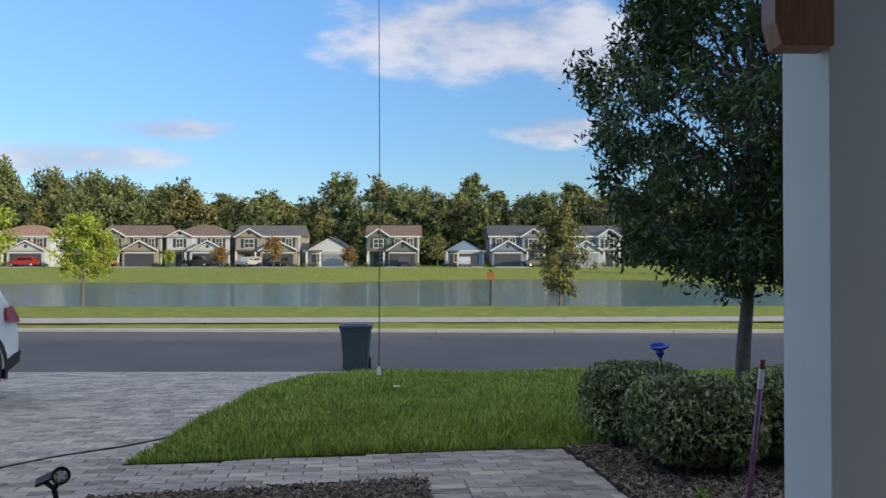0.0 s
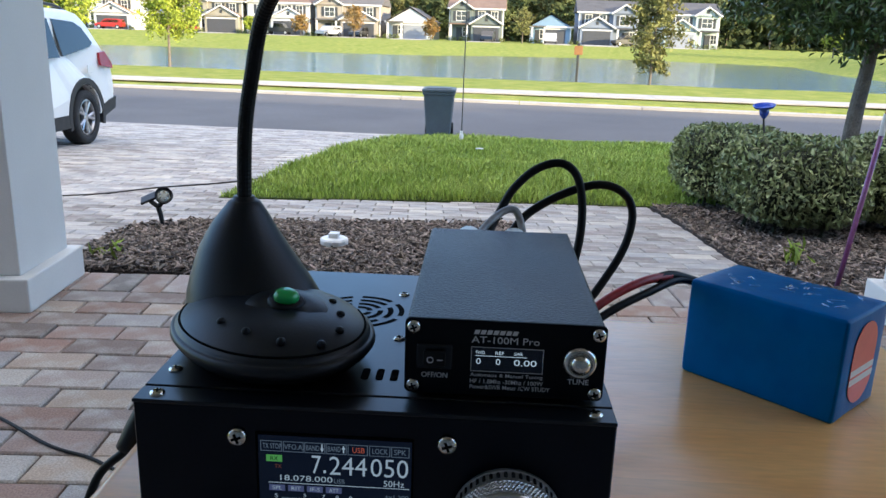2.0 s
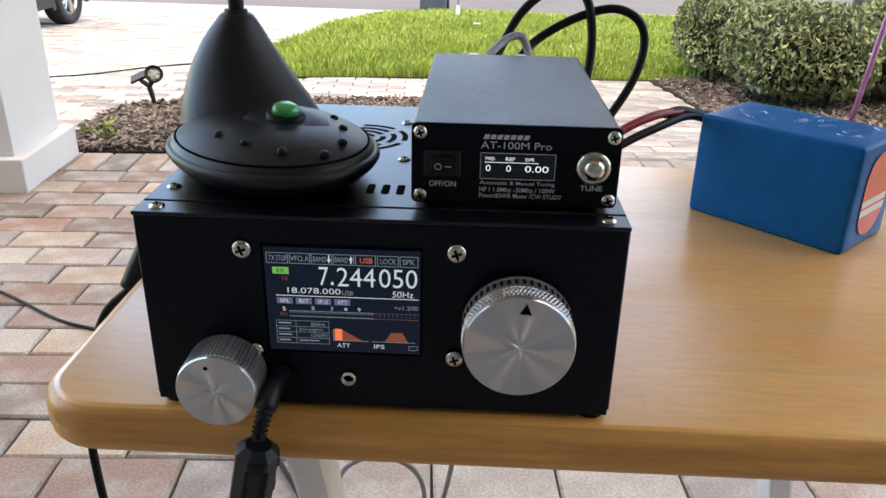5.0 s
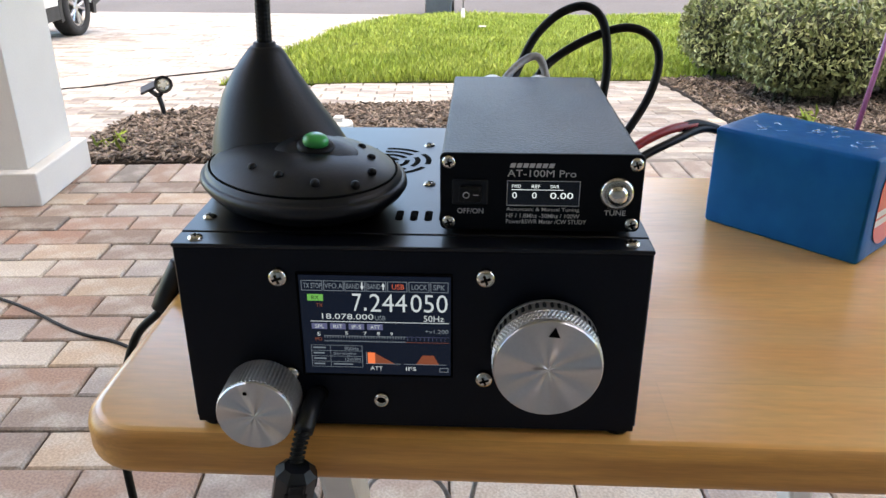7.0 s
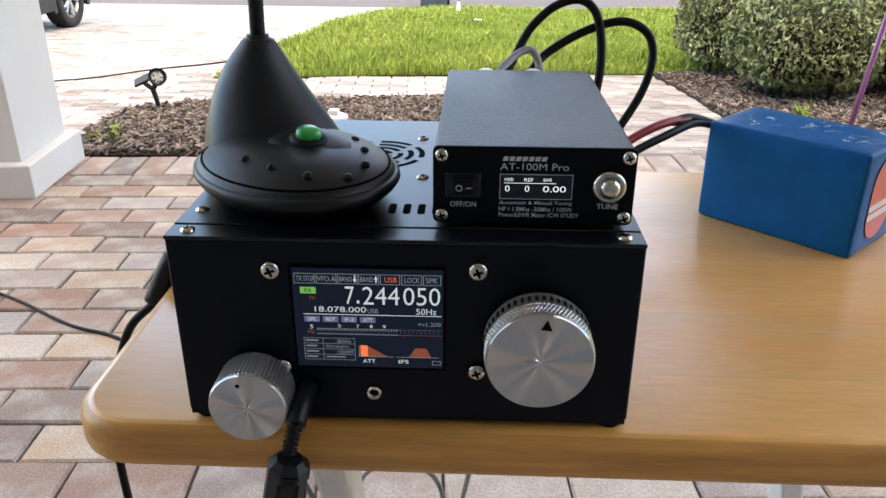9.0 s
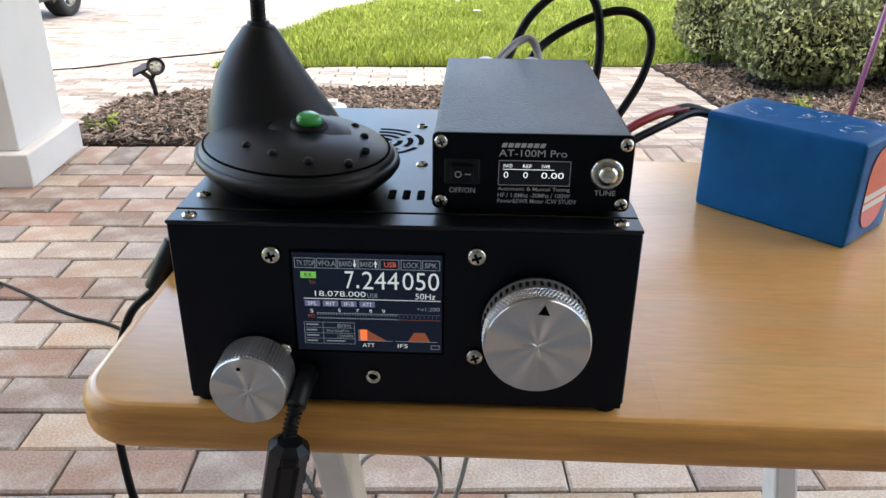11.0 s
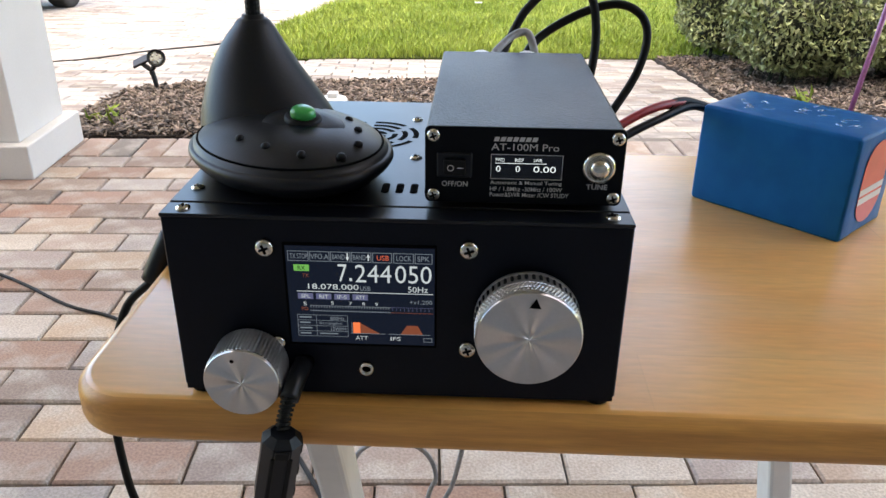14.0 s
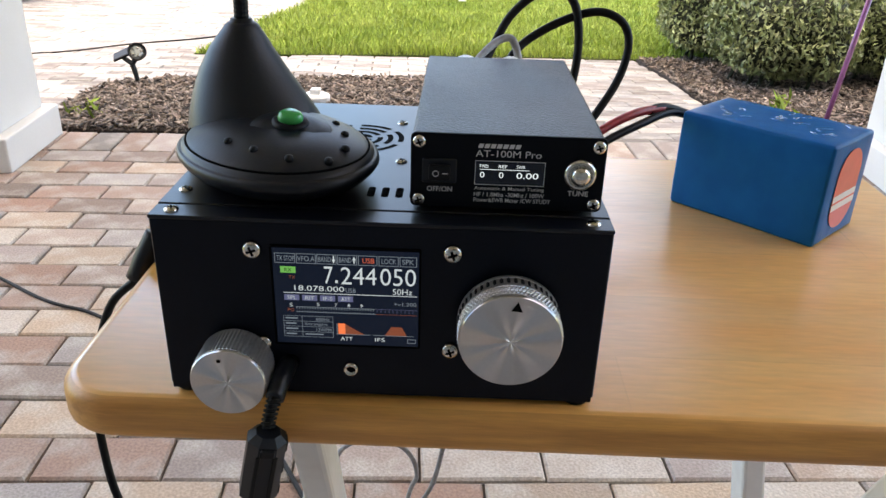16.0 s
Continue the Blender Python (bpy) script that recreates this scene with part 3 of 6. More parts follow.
def within(poly, x, y):
    inside = False
    for (x0, y0), (x1, y1) in zip(poly, poly[1:] + poly[:1]):
        if (y0 > y) != (y1 > y) and x < x0 + (y - y0) * (x1 - x0) / (y1 - y0):
            inside = not inside
    return inside


LAWN = [(-2.07, 5.2), (-2.11, 6.1), (-2.2, 7.8), (-2.19, 10.4), (-1.85, 11.9), (-1.25, 12.6), (1, 12.72), (9, 12.72), (9, 6.6), (2.2, 6.2), (1.21, 5.85), (0.3, 5.72), (-0.68, 5.55), (-1.5, 5.34)]
BED = [(-1.9, 3.03), (0.015, 3.24), (-0.08, 4.72), (-1.2, 4.42), (-1.9, 4.2), (-2.08, 4.02), (-2.05, 3.6)]
BED_RIGHT = [(1.13, 3.3), (1.04, 4.07), (0.99, 5.1), (0.92, 5.78), (1.21, 5.87), (2.2, 6.22), (9, 6.62), (9, 3.3)]


def draped(name, poly, lift, material, label, category):
    """A sheet over the sloping yard inside the given outline."""
    bm = prism(poly, -1, 0)
    xs, ys = [p[0] for p in poly], [p[1] for p in poly]
    for k in np.arange(math.ceil(min(ys) * 2) / 2, max(ys), 0.5):
        bmesh.ops.bisect_plane(bm, geom=bm.verts[:] + bm.edges[:] + bm.faces[:], plane_co=(0, k, 0), plane_no=(0, 1, 0))
    for v in bm.verts:
        v.co.z = lie(v.co.y) + (lift if v.co.z > -0.5 else -0.1)
    bmesh.ops.recalc_face_normals(bm, faces=bm.faces)
    ob = part(name, bm, material)
    return tagged(ob, label, category, kind="structure")


def build_lawn():
    draped("lawn_ground", LAWN, 0.005, M["soil"], "thick green front lawn with a cut edge", "lawn")
    g = np.random.default_rng(3)
    pts = []
    n = 150000
    px, py = g.uniform(-2.3, 6.5, n), 5.1 + 7.7 * g.uniform(0, 1, n) ** 1.25
    keep = [i for i in range(n) if within(LAWN, px[i], py[i])]
    x, y = px[keep], py[keep]
    n = len(x)
    z = -0.065 * (y - 2.8)
    h = g.uniform(0.045, 0.105, n) * (0.85 + 0.3 * np.sin(x * 2.1 + y) * np.cos(y * 1.7))
    a = g.uniform(0, 2 * math.pi, n)
    lean = g.normal(0, 0.35, (n, 2))
    w = g.uniform(0.003, 0.0055, n) * (1 + 0.10 * (y - 5))
    dx, dy = np.cos(a) * w, np.sin(a) * w
    v = np.stack([np.stack([x - dx, y - dy, z], 1), np.stack([x + dx, y + dy, z], 1),
                  np.stack([x + lean[:, 0] * h * 0.4 + dx * 0.7, y + lean[:, 1] * h * 0.4 + dy * 0.7, z + h * 0.6], 1),
                  np.stack([x + lean[:, 0] * h * 0.4 - dx * 0.7, y + lean[:, 1] * h * 0.4 - dy * 0.7, z + h * 0.6], 1),
                  np.stack([x + lean[:, 0] * h, y + lean[:, 1] * h, z + h * (1 - 0.2 * np.abs(lean[:, 0]))], 1)], 1).reshape(-1, 3)
    i = np.arange(n) * 5
    f = [tuple(q) for q in np.stack([i, i + 1, i + 2, i + 3], 1)] + [tuple(q) for q in np.stack([i + 3, i + 2, i + 4], 1)]
    tagged(soup("grass", v, f, M["blade"]), "long green blades of St Augustine turf", "grass", kind="stuff")


def chips(poly, n, seed):
    g = np.random.default_rng(seed)
    v, f = [], []
    xs, ys = [p[0] for p in poly], [p[1] for p in poly]
    while len(v) < n * 8:
        x, y = g.uniform(min(xs), min(max(xs), 3.2)), g.uniform(min(ys), max(ys))
        if not within(poly, x, y):
            continue
        a, b, c = g.uniform(0.008, 0.03), g.uniform(0.0025, 0.007), g.uniform(0.0015, 0.004)
        m = Matrix.Translation((x, y, lie(y) + 0.018 + g.uniform(-0.004, 0.016))) @ Euler((g.normal(0, 0.3), g.normal(0, 0.35), g.uniform(0, 6.28))).to_matrix().to_4x4()
        k = len(v)
        for sx, sy, sz in ((-1, -1, -1), (1, -0.7, -1), (1, 0.7, -1), (-1, 1, -1), (-0.9, -0.9, 1), (0.8, -0.6, 1), (0.9, 0.6, 1), (-0.9, 0.8, 1)):
            v.append(m @ Vector((sx * a, sy * b, sz * c)))
        for q in ((4, 5, 6, 7), (0, 1, 5, 4), (1, 2, 6, 5), (2, 3, 7, 6), (3, 0, 4, 7)):
            f.append([k + s for s in q])
    return v, f


def build_beds():
    draped("mulch_bed", BED, 0.012, M["mulch_soil"], "planting bed covered with dark bark mulch", "mulch bed")
    draped("mulch_bed", BED_RIGHT, 0.012, M["mulch_soil"], "mulched bed under the clipped hedge", "mulch bed")
    tagged(soup("bark_mulch", *chips(BED, 10500, 5), M["chip"]), "loose dark brown bark chips", "mulch", kind="stuff")
    tagged(soup("bark_mulch", *chips(BED_RIGHT, 11000, 6), M["chip"]), "loose dark brown bark chips by the hedge", "mulch", kind="stuff")


build_ground()
build_road()
build_lawn()
build_beds()


# ---- porch ----
def build_porch():
    def wall(name, x0, x1, y0, y1, z0, z1, material, label, category="wall"):
        tagged(part(name, box(x0, x1, y0, y1, z0, z1), material), label, category, kind="structure")
    # unseen house body, sized to shade the yard; dark grey cuts bounce
    wall("wall_south", -9, 13, -1.75, -1.5, -0.1, 4.1, M["siding"], "unseen dark grey house wall behind the porch")
    wall("wall_back", -9, 13, -11, -10.75, -0.1, 4.1, M["siding"], "unseen dark grey rear house wall")
    wall("wall_west", -9.25, -9, -11, -1.5, -0.1, 4.1, M["siding"], "unseen dark grey side house wall")
    wall("wall_east", 13, 13.25, -11, -1.5, -0.1, 4.1, M["siding"], "unseen dark grey side house wall")
    wall("ceiling", -2.5, 1.95, -1.5, 3.3, 3.0, 3.1, M["ceiling"], "white painted porch ceiling", "ceiling")
    wall("header_beam", -2.4, 1.9, 2.6, 3.06, 2.6, 3.0, M["stucco"], "white header beam across the porch front", "beam")
    # two unseen house blocks, added to keep the low sun off the yard
    for k, x in enumerate((17.0, 36.0)):
        n = thing("neighbour_house", "unseen plain house block added to shade the front yard", "house", group="houses on this side")
        part("wall", box(x, x + 14, -12, -1.8, -0.1, 5.6), M["stucco"], n)
        vs = [(x - 0.5, -12.5, 5.61), (x + 14.5, -12.5, 5.61), (x + 14.5, -1.3, 5.61), (x - 0.5, -1.3, 5.61), (x + 4, -6.9, 7.8), (x + 10, -6.9, 7.8)]
        soup("roof", vs, [(0, 1, 5, 4), (2, 3, 4, 5), (1, 2, 5), (3, 0, 4), (0, 3, 2, 1)], M["shutter"], n)
    roof = bmesh.new()
    prism([(-9.6, -11.4), (13.6, -11.4), (13.6, -1.1), (-9.6, -1.1)], 4.1, 4.25, roof)
    vs = [roof.verts.new(p) for p in ((-9.6, -11.4, 4.26), (13.6, -11.4, 4.26), (13.6, -1.1, 4.26), (-9.6, -1.1, 4.26), (-5, -6.2, 6.2), (9, -6.2, 6.2))]
    for q in ((0, 1, 5, 4), (2, 3, 4, 5), (1, 2, 5), (3, 0, 4)):
        roof.faces.new([vs[i] for i in q])
    tagged(part("roof", roof, M["shutter"]), "unseen dark hip roof of the house, shading the yard", "roof", kind="structure")


def column(x, y, yaw, half, label):
    """A square white porch column: a plinth, a plain shaft and a stepped head."""
    c = thing("porch_column", label, "column", group="porch columns", m=pose(x, y, 0, 0, 0, yaw))
    b = half + 0.042
    part("plinth", box(-b, b, -b, b, 0, 0.122, 0.006), M["stucco"], c)
    part("shaft", box(-half, half, -half, half, 0.122, 2.6, 0.004), M["stucco"], c)
    bm = bmesh.new()
    for s, z0, z1 in ((half + 0.02, 2.48, 2.54), (half + 0.038, 2.54, 2.598)):
        box(-s, s, -s, s, z0, z1, bm=bm)
    part("capital", bm, M["stucco"], c)
    return c


build_porch()
yaw_l = 7.0
cl, sl = math.cos(radians(yaw_l)), math.sin(radians(yaw_l))
column(-1.72 - 0.225 * cl - 0.225 * sl, 2.52 - 0.225 * sl + 0.225 * cl, yaw_l, 0.188, "square white stucco porch column with a wide plinth")
column(1.345 + 0.182, 2.917, 0.5, 0.182, "square white porch column beside the hedge")
bm = bmesh.new()
side = [(0, 0), (0.15, 0), (0.17, 0.09), (0.17, 0.36), (0, 0.36)]
lo, hi = [bm.verts.new((1.345 - a * 1.2, 2.69, 1.93 + b)) for a, b in side], [bm.verts.new((1.345 - a * 1.2, 2.81, 1.93 + b)) for a, b in side]
bm.faces.new(lo), bm.faces.new(hi[::-1])
for i in range(5):
    bm.faces.new((lo[i], hi[i], hi[(i + 1) % 5], lo[(i + 1) % 5]))
bmesh.ops.recalc_face_normals(bm, faces=bm.faces)
bmesh.ops.bevel(bm, geom=bm.edges[:], offset=0.005, segments=1, affect="EDGES")
tagged(part("corbel", bm, M["cedar"]), "reddish stained cedar corbel fixed to the column", "corbel")


# ---- table ----
TZ = 0.7594
TYAW = 2.4


def build_table():
    t = thing("tray_table", "oiled wooden folding tray table with white painted legs", "table", m=pose(-0.03, 0.535, TZ, 0, 0, TYAW))
    bm = prism(round_rect(-0.2605, 0.25, -0.1755, 0.185, 0.03, 10), -0.0225, 0, bevel=0.0068, seg=4)
    top = part("tabletop", bm, M["tabletop"], t, smooth=False)
    top.data.polygons.foreach_set("use_smooth", [abs(p.normal.z) < 0.999 for p in top.data.polygons])
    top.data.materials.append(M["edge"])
    # faces not turned upward are coloured darker than the top
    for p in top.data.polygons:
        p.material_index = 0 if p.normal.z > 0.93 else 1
    for x in (-0.169, 0.175):
        for sgn in (-1, 1):
            k = 0.0145 * sgn
            a, b = Vector((x + k, -0.13 * sgn, -0.0235)), Vector((x + k, 0.2 * sgn, -TZ + 0.008))
            d = (b - a)
            m = Matrix.Translation((a + b) / 2) @ d.to_track_quat("Z", "X").to_matrix().to_4x4()
            part("leg", box(-0.014, 0.014, -0.009, 0.009, -d.length / 2, d.length / 2, 0.003), M["white_paint"], t, m=m)
    for y in (-0.12, 0.12):
        part("rail", box(-0.174, 0.18, y - 0.011, y + 0.011, -0.05, -0.023, 0.003), M["white_paint"], t)
    part("stretcher", box(-0.15, 0.152, -0.1, -0.085, -0.52, -0.49, 0.003), M["white_paint"], t)


build_table()

# ---- radio ----
RX0, RX1, RY0, RY1, RZ0, RZ1 = -0.2285, -0.0421, 0.3617, 0.5345, 0.7615, 0.8447
# the radio stands square to the table's front edge, turned a little
RADIO = Matrix.Translation((-0.2266, 0.3597, 0)) @ Matrix.Rotation(radians(2.6), 4, "Z") @ Matrix.Translation((-RX0, -RY0, 0))
FACE = Matrix(((1, 0, 0, 0), (0, 0, -1, 0), (0, 1, 0, 0), (0, 0, 0, 1)))      # x, y of a drawing to x, z of a front


def on_front(y, x=0.0, z=0.0):
    return Matrix.Translation((x, y, z)) @ FACE


def screw(parent, m, r=0.0034, name="screw"):
    bm = lathe([(r, 0), (r, r * 0.35), (r * 0.86, r * 0.62), (r * 0.45, r * 0.76), (0, r * 0.8)], 18)
    s = part(name, bm, M["chrome"], parent, m=m, smooth=True)
    bm = bmesh.new()
    q = r * 0.8 + 0.00006
    for a in (20, 110):
        box(-r * 0.52, r * 0.52, -r * 0.13, r * 0.13, q * 0.9, q, bm=bm, m=None)
        bmesh.ops.rotate(bm, verts=bm.verts[-8:], matrix=Matrix.Rotation(radians(a), 3, "Z"))
    part("cross_slot", bm, M["socket"], s)
    return s


def knurled(r, length, teeth, deep, bm=None):
    """A knob's skirt with cut teeth, along z from 0."""
    bm = bm or bmesh.new()
    n = teeth * 2
    rows = [(0.0, r - 0.0006), (0.0006, r), (length - 0.0008, r), (length, r - 0.0008)]
    rings = [[bm.verts.new(((q - (deep if i % 2 else 0)) * math.cos(2 * math.pi * i / n), (q - (deep if i % 2 else 0)) * math.sin(2 * math.pi * i / n), z)) for i in range(n)] for z, q in rows]
    for a, b in zip(rings, rings[1:]):
        for i in range(n):
            bm.faces.new((a[i], a[(i + 1) % n], b[(i + 1) % n], b[i]))
    bm.faces.new(rings[0][::-1])
    bm.faces.new(rings[-1])
    return bm


def diamond_knurl(r, z0, z1, teeth, deep):
    """A band of fine knurling: rows of small peaks."""
    bm = bmesh.new()
    n, rows = teeth * 2, 10
    rings = []
    for j in range(rows + 1):
        z = z0 + (z1 - z0) * j / rows
        end = j in (0, rows)
        rings.append([bm.verts.new(((r - (deep if end or i % 2 or j % 2 else 0)) * math.cos(2 * math.pi * (i + (j // 2) % 2) / n), (r - (deep if end or i % 2 or j % 2 else 0)) * math.sin(2 * math.pi * (i + (j // 2) % 2) / n), z)) for i in range(n)])
    for a, b in zip(rings, rings[1:]):
        for i in range(n):
            bm.faces.new((a[i], a[(i + 1) % n], b[(i + 1) % n], b[i]))
    return bm


def knob(parent, name, x, z, r, length, teeth, mark, grip):
    skirt = knurled(r * 0.985, length * 0.97, teeth, r * 0.004) if grip else knurled(r, length * 0.97, teeth, r * 0.03)
    k = part(name, skirt, M["knurl"], parent, m=on_front(RY0 - 0.0022, x, z))
    part("face", lathe([(r * 0.975, length * 0.955), (r * 0.975, length), (r * 0.955, length + 0.0005), (0, length + 0.0005)], 72), M["alu"], k, "spun aluminium face")
    if not grip:
        part("rim_ring", lathe([(r * 0.95, length * 0.90), (r * 0.975, length * 0.905), (r * 0.98, length * 0.94), (r * 0.96, length * 0.95)], 72), M["chrome"], k, "bright turned rim")
    part("washer", lathe([(r * 0.8, -0.0021), (r * 0.8, 0)], 32), M["rubber"], k)
    if grip:
        part("grip_ring", knurled(r * 1.01, length * 0.27, 46, r * 0.05), M["rubber"], k, "black rubber grip ring", m=Matrix.Translation((0, 0, length * 0.12)))
        part("knurled_band", diamond_knurl(r * 1.005, length * 0.42, length * 0.95, 84, r * 0.028), M["knurl"], k, "silver cross-knurled band")
        part("back_flange", lathe([(r * 0.9, 0), (r * 1.005, 0.0002), (r * 1.005, length * 0.09), (r * 0.9, length * 0.1)], 64), M["knurl"], k)
    bm = bmesh.new()
    top = length + 0.0007
    if mark == "arrow":
        vs = [bm.verts.new((0.0016 + dx, r * 0.745 + dy, top)) for dx, dy in ((-0.0023, -0.0016), (0.0023, -0.002), (0.0003, 0.0026))]
        bm.faces.new(vs)
        part("pointer", bm, M["socket"], k, "black triangular pointer")
    else:
        part("dimple", lathe([(0.0009, top), (0, top)], 12, offset=(-0.0028, r * 0.67)), M["socket"], k)
    return k


def build_radio():
    r = thing("radio_transceiver", "black metal desktop radio with colour display and aluminium knobs", "radio", m=RADIO)
    shell = bmesh.new()
    box(RX0 + 0.0015, RX1 - 0.0015, RY0 + 0.0008, RY1, RZ0, RZ1 - 0.0012, 0.0008, 2, shell)
    part("chassis", shell, M["black_metal"], r)
    front = box(RX0 + 0.001, RX1 - 0.001, RY0, RY0 + 0.0007, RZ0 + 0.0005, RZ1 - 0.0016)
    part("front_panel", front, M["front_black"], r)
    bm = bmesh.new()
    box(RX0, RX1, RY0 + 0.0125, RY1 + 0.0006, RZ1 - 0.001, RZ1 + 0.0004, 0.0004, 1, bm)
    cover = part("cover", bm, M["black_metal"], r)
    for x in (RX0, RX1 - 0.0014):
        part("side_panel", box(x, x + 0.0014, RY0 + 0.001, RY1, RZ0 + 0.002, RZ1 - 0.0016, 0.0004, 1), M["black_metal"], r)
    lip = part("front_lip", box(RX0, RX1, RY0 - 0.0004, RY0 + 0.0118, RZ1 - 0.0014, RZ1 + 0.0002, 0.0005, 2), M["black_metal"], r)
    for x in (RX0 + 0.0068, RX1 - 0.0068):
        for y in (RY0 + 0.0066, RY1 - 0.015):
            part("foot", lathe([(0.0055, TZ), (0.006, TZ + 0.001), (0.006, RZ0 + 0.0005)], 16, offset=(x, y)), M["rubber"], r)
    for x, y in ((-0.2216, 0.3895), (-0.2206, 0.3675), (-0.0498, 0.3680), (-0.0498, 0.3895), (-0.136, 0.4985), (-0.1322, 0.4346)):
        screw(lip if y < 0.37 else cover, pose(x, y, RZ1 - 0.0009), 0.0031)
    # fan grille: broken rings, and a row of slots
    bm = bmesh.new()
    cx, cy = -0.1565, 0.4700
    for ring, (rad, arcs) in enumerate(((0.0055, 3), (0.0108, 4), (0.0162, 5), (0.0218, 6))):
        for k in range(arcs):
            a0 = 2 * math.pi * (k + 0.1 + ring * 0.23) / arcs
            a1 = a0 + 2 * math.pi * 0.78 / arcs
            n = 9
            vi = [bm.verts.new((cx + (rad - 0.0014) * math.cos(a0 + (a1 - a0) * i / n), cy + (rad - 0.0014) * math.sin(a0 + (a1 - a0) * i / n), RZ1 + 0.0005)) for i in range(n + 1)]
            vo = [bm.verts.new((cx + (rad + 0.0014) * math.cos(a0 + (a1 - a0) * i / n), cy + (rad + 0.0014) * math.sin(a0 + (a1 - a0) * i / n), RZ1 + 0.0005)) for i in range(n + 1)]
            for i in range(n):
                bm.faces.new((vi[i], vo[i], vo[i + 1], vi[i + 1]))
    part("fan_grille", bm, M["socket"], cover, "ring-shaped ventilation cuts")
    for i in range(4):
        x = -0.1423 + i * 0.0061
        part("vent_slot", prism(round_rect(x - 0.0016, x + 0.0016, 0.3885, 0.3995, 0.0014, 4), RZ1 + 0.0003, RZ1 + 0.0006), M["socket"], cover)
    for x, z, s in ((-0.1874, 0.8314, 0.0039), (-0.1061, 0.8326, 0.0039), (-0.1059, 0.7867, 0.0037), (-0.1854, 0.7872, 0.0034)):
        screw(r, on_front(RY0, x, z), s)
    k = knob(r, "volume_knob", -0.1967, 0.7792, 0.0159, 0.0172, 62, "dot", False)
    tagged(k, label="small knurled aluminium knob with a dot")
    k = knob(r, "tuning_knob", -0.0820, 0.8035, 0.0213, 0.0165, 110, "arrow", True)
    tagged(k, label="large aluminium tuning knob with black arrow")
    jack = part("phone_jack", lathe([(0.0032, 0), (0.0034, 0.001), (0.0028, 0.0022), (0.0021, 0.0024), (0.002, 0.0004), (0, 0.0004)], 24), M["chrome"], r, m=on_front(RY0, -0.1484, 0.7755), smooth=True)
    part("hole", lathe([(0.002, 0.0006), (0, 0.0006)], 18), M["socket"], jack)
    part("side_jack", lathe([(0.0036, 0), (0.0036, 0.001)], 20), M["socket"], r, m=on_front(RY0, -0.1742, 0.7777))
    # display
    X0, X1, Z0, Z1 = -0.1793, -0.1196, 0.7880, 0.8327
    bez = part("display", box(X0 - 0.0012, X1 + 0.0008, RY0 - 0.0008, RY0 + 0.0004, Z0 - 0.0014, Z1 + 0.0011, 0.0004, 1), M["socket"], r, "lit colour liquid crystal display")
    y = RY0 - 0.00085
    part("panel", box(X0, X1, y - 0.0001, y + 0.0002, Z0, Z1), M["screen"], bez)
    w, h = X1 - X0, Z1 - Z0
    face = on_front(y - 0.00016, X0, Z0)
    face_up = on_front(y - 0.00022, X0, Z0)

    def draw(name, items, material, m=face):
        """Shapes by left, top, right and bottom as shares of the display."""
        bm = bmesh.new()
        for it in items:
            a, b, c, d = it[:4]
            vs = [bm.verts.new((u * w, (1 - v) * h, 0)) for u, v in (it[4] if len(it) > 4 else ((a, d), (c, d), (c, b), (a, b)))]
            bm.faces.new(vs)
        bmesh.ops.recalc_face_normals(bm, faces=bm.faces)
        part(name, bm, material, bez, m=m)

    def frame_bars(a, b, c, d, t=0.004):
        return [(a, b, c, b + t * 1.3), (a, d - t * 1.3, c, d), (a, b, a + t, d), (c - t, b, c, d)]

    def write(text, a, b, c, d, material, m=face_up, bold=0.0):
        part("lettering", lettering(text, a * w, (1 - d) * h, (d - b) * h, (c - a) * w, bold=bold), material, bez, m=m)

    tabs = (("TX STOP", 0.03, 0.15, "lcd_dim"), ("VFO.A", 0.17, 0.29, "lcd_dim"), ("BAND", 0.315, 0.40, "lcd_dim"), ("BAND", 0.455, 0.54, "lcd_dim"), ("USB", 0.615, 0.695, "lcd_red"), ("LOCK", 0.745, 0.845, "lcd_dim"), ("SPK", 0.885, 0.965, "lcd_dim"))
    for text, a, c, mm in tabs:
        write(text, a, 0.075, c, 0.125, M[mm])
    for a, c in ((0.015, 0.155), (0.163, 0.297), (0.303, 0.437), (0.443, 0.577), (0.585, 0.715), (0.725, 0.86), (0.868, 0.985)):
        draw("tab_outline", frame_bars(a, 0.05, c, 0.15), M["lcd_dim"])
    draw("table_outline", frame_bars(0.05, 0.70, 0.40, 0.93, 0.003) + [(0.05, 0.757, 0.40, 0.761), (0.05, 0.814, 0.40, 0.818), (0.05, 0.871, 0.40, 0.875), (0.18, 0.70, 0.183, 0.93)], M["lcd_dim"])
    draw("attenuator_axis", [(0.42, 0.885, 0.66, 0.89), (0.425, 0.77, 0.429, 0.885)], M["lcd_dim"])
    draw("filter_axis", [(0.68, 0.885, 0.97, 0.89)], M["lcd_dim"])
    draw("battery_outline", frame_bars(0.925, 0.92, 0.985, 0.965), M["lcd_dim"])
    draw("arrow_down", [(0.41, 0, 0, 0, ((0.405, 0.1), (0.43, 0.1), (0.4175, 0.14))), (0.413, 0.06, 0.422, 0.1), (0, 0, 0, 0, ((0.545, 0.1), (0.57, 0.1), (0.5575, 0.062))), (0.553, 0.1, 0.562, 0.135)], M["lcd_white"])
    draw("receive_flag", [(0.05, 0.185, 0.155, 0.25)], M["lcd_green"])
    write("RX", 0.078, 0.198, 0.128, 0.238, M["socket"])
    write("TX", 0.105, 0.275, 0.15, 0.31, M["lcd_brown"])
    write("7", 0.35, 0.172, 0.41, 0.348, M["lcd_white"], bold=-0.004)
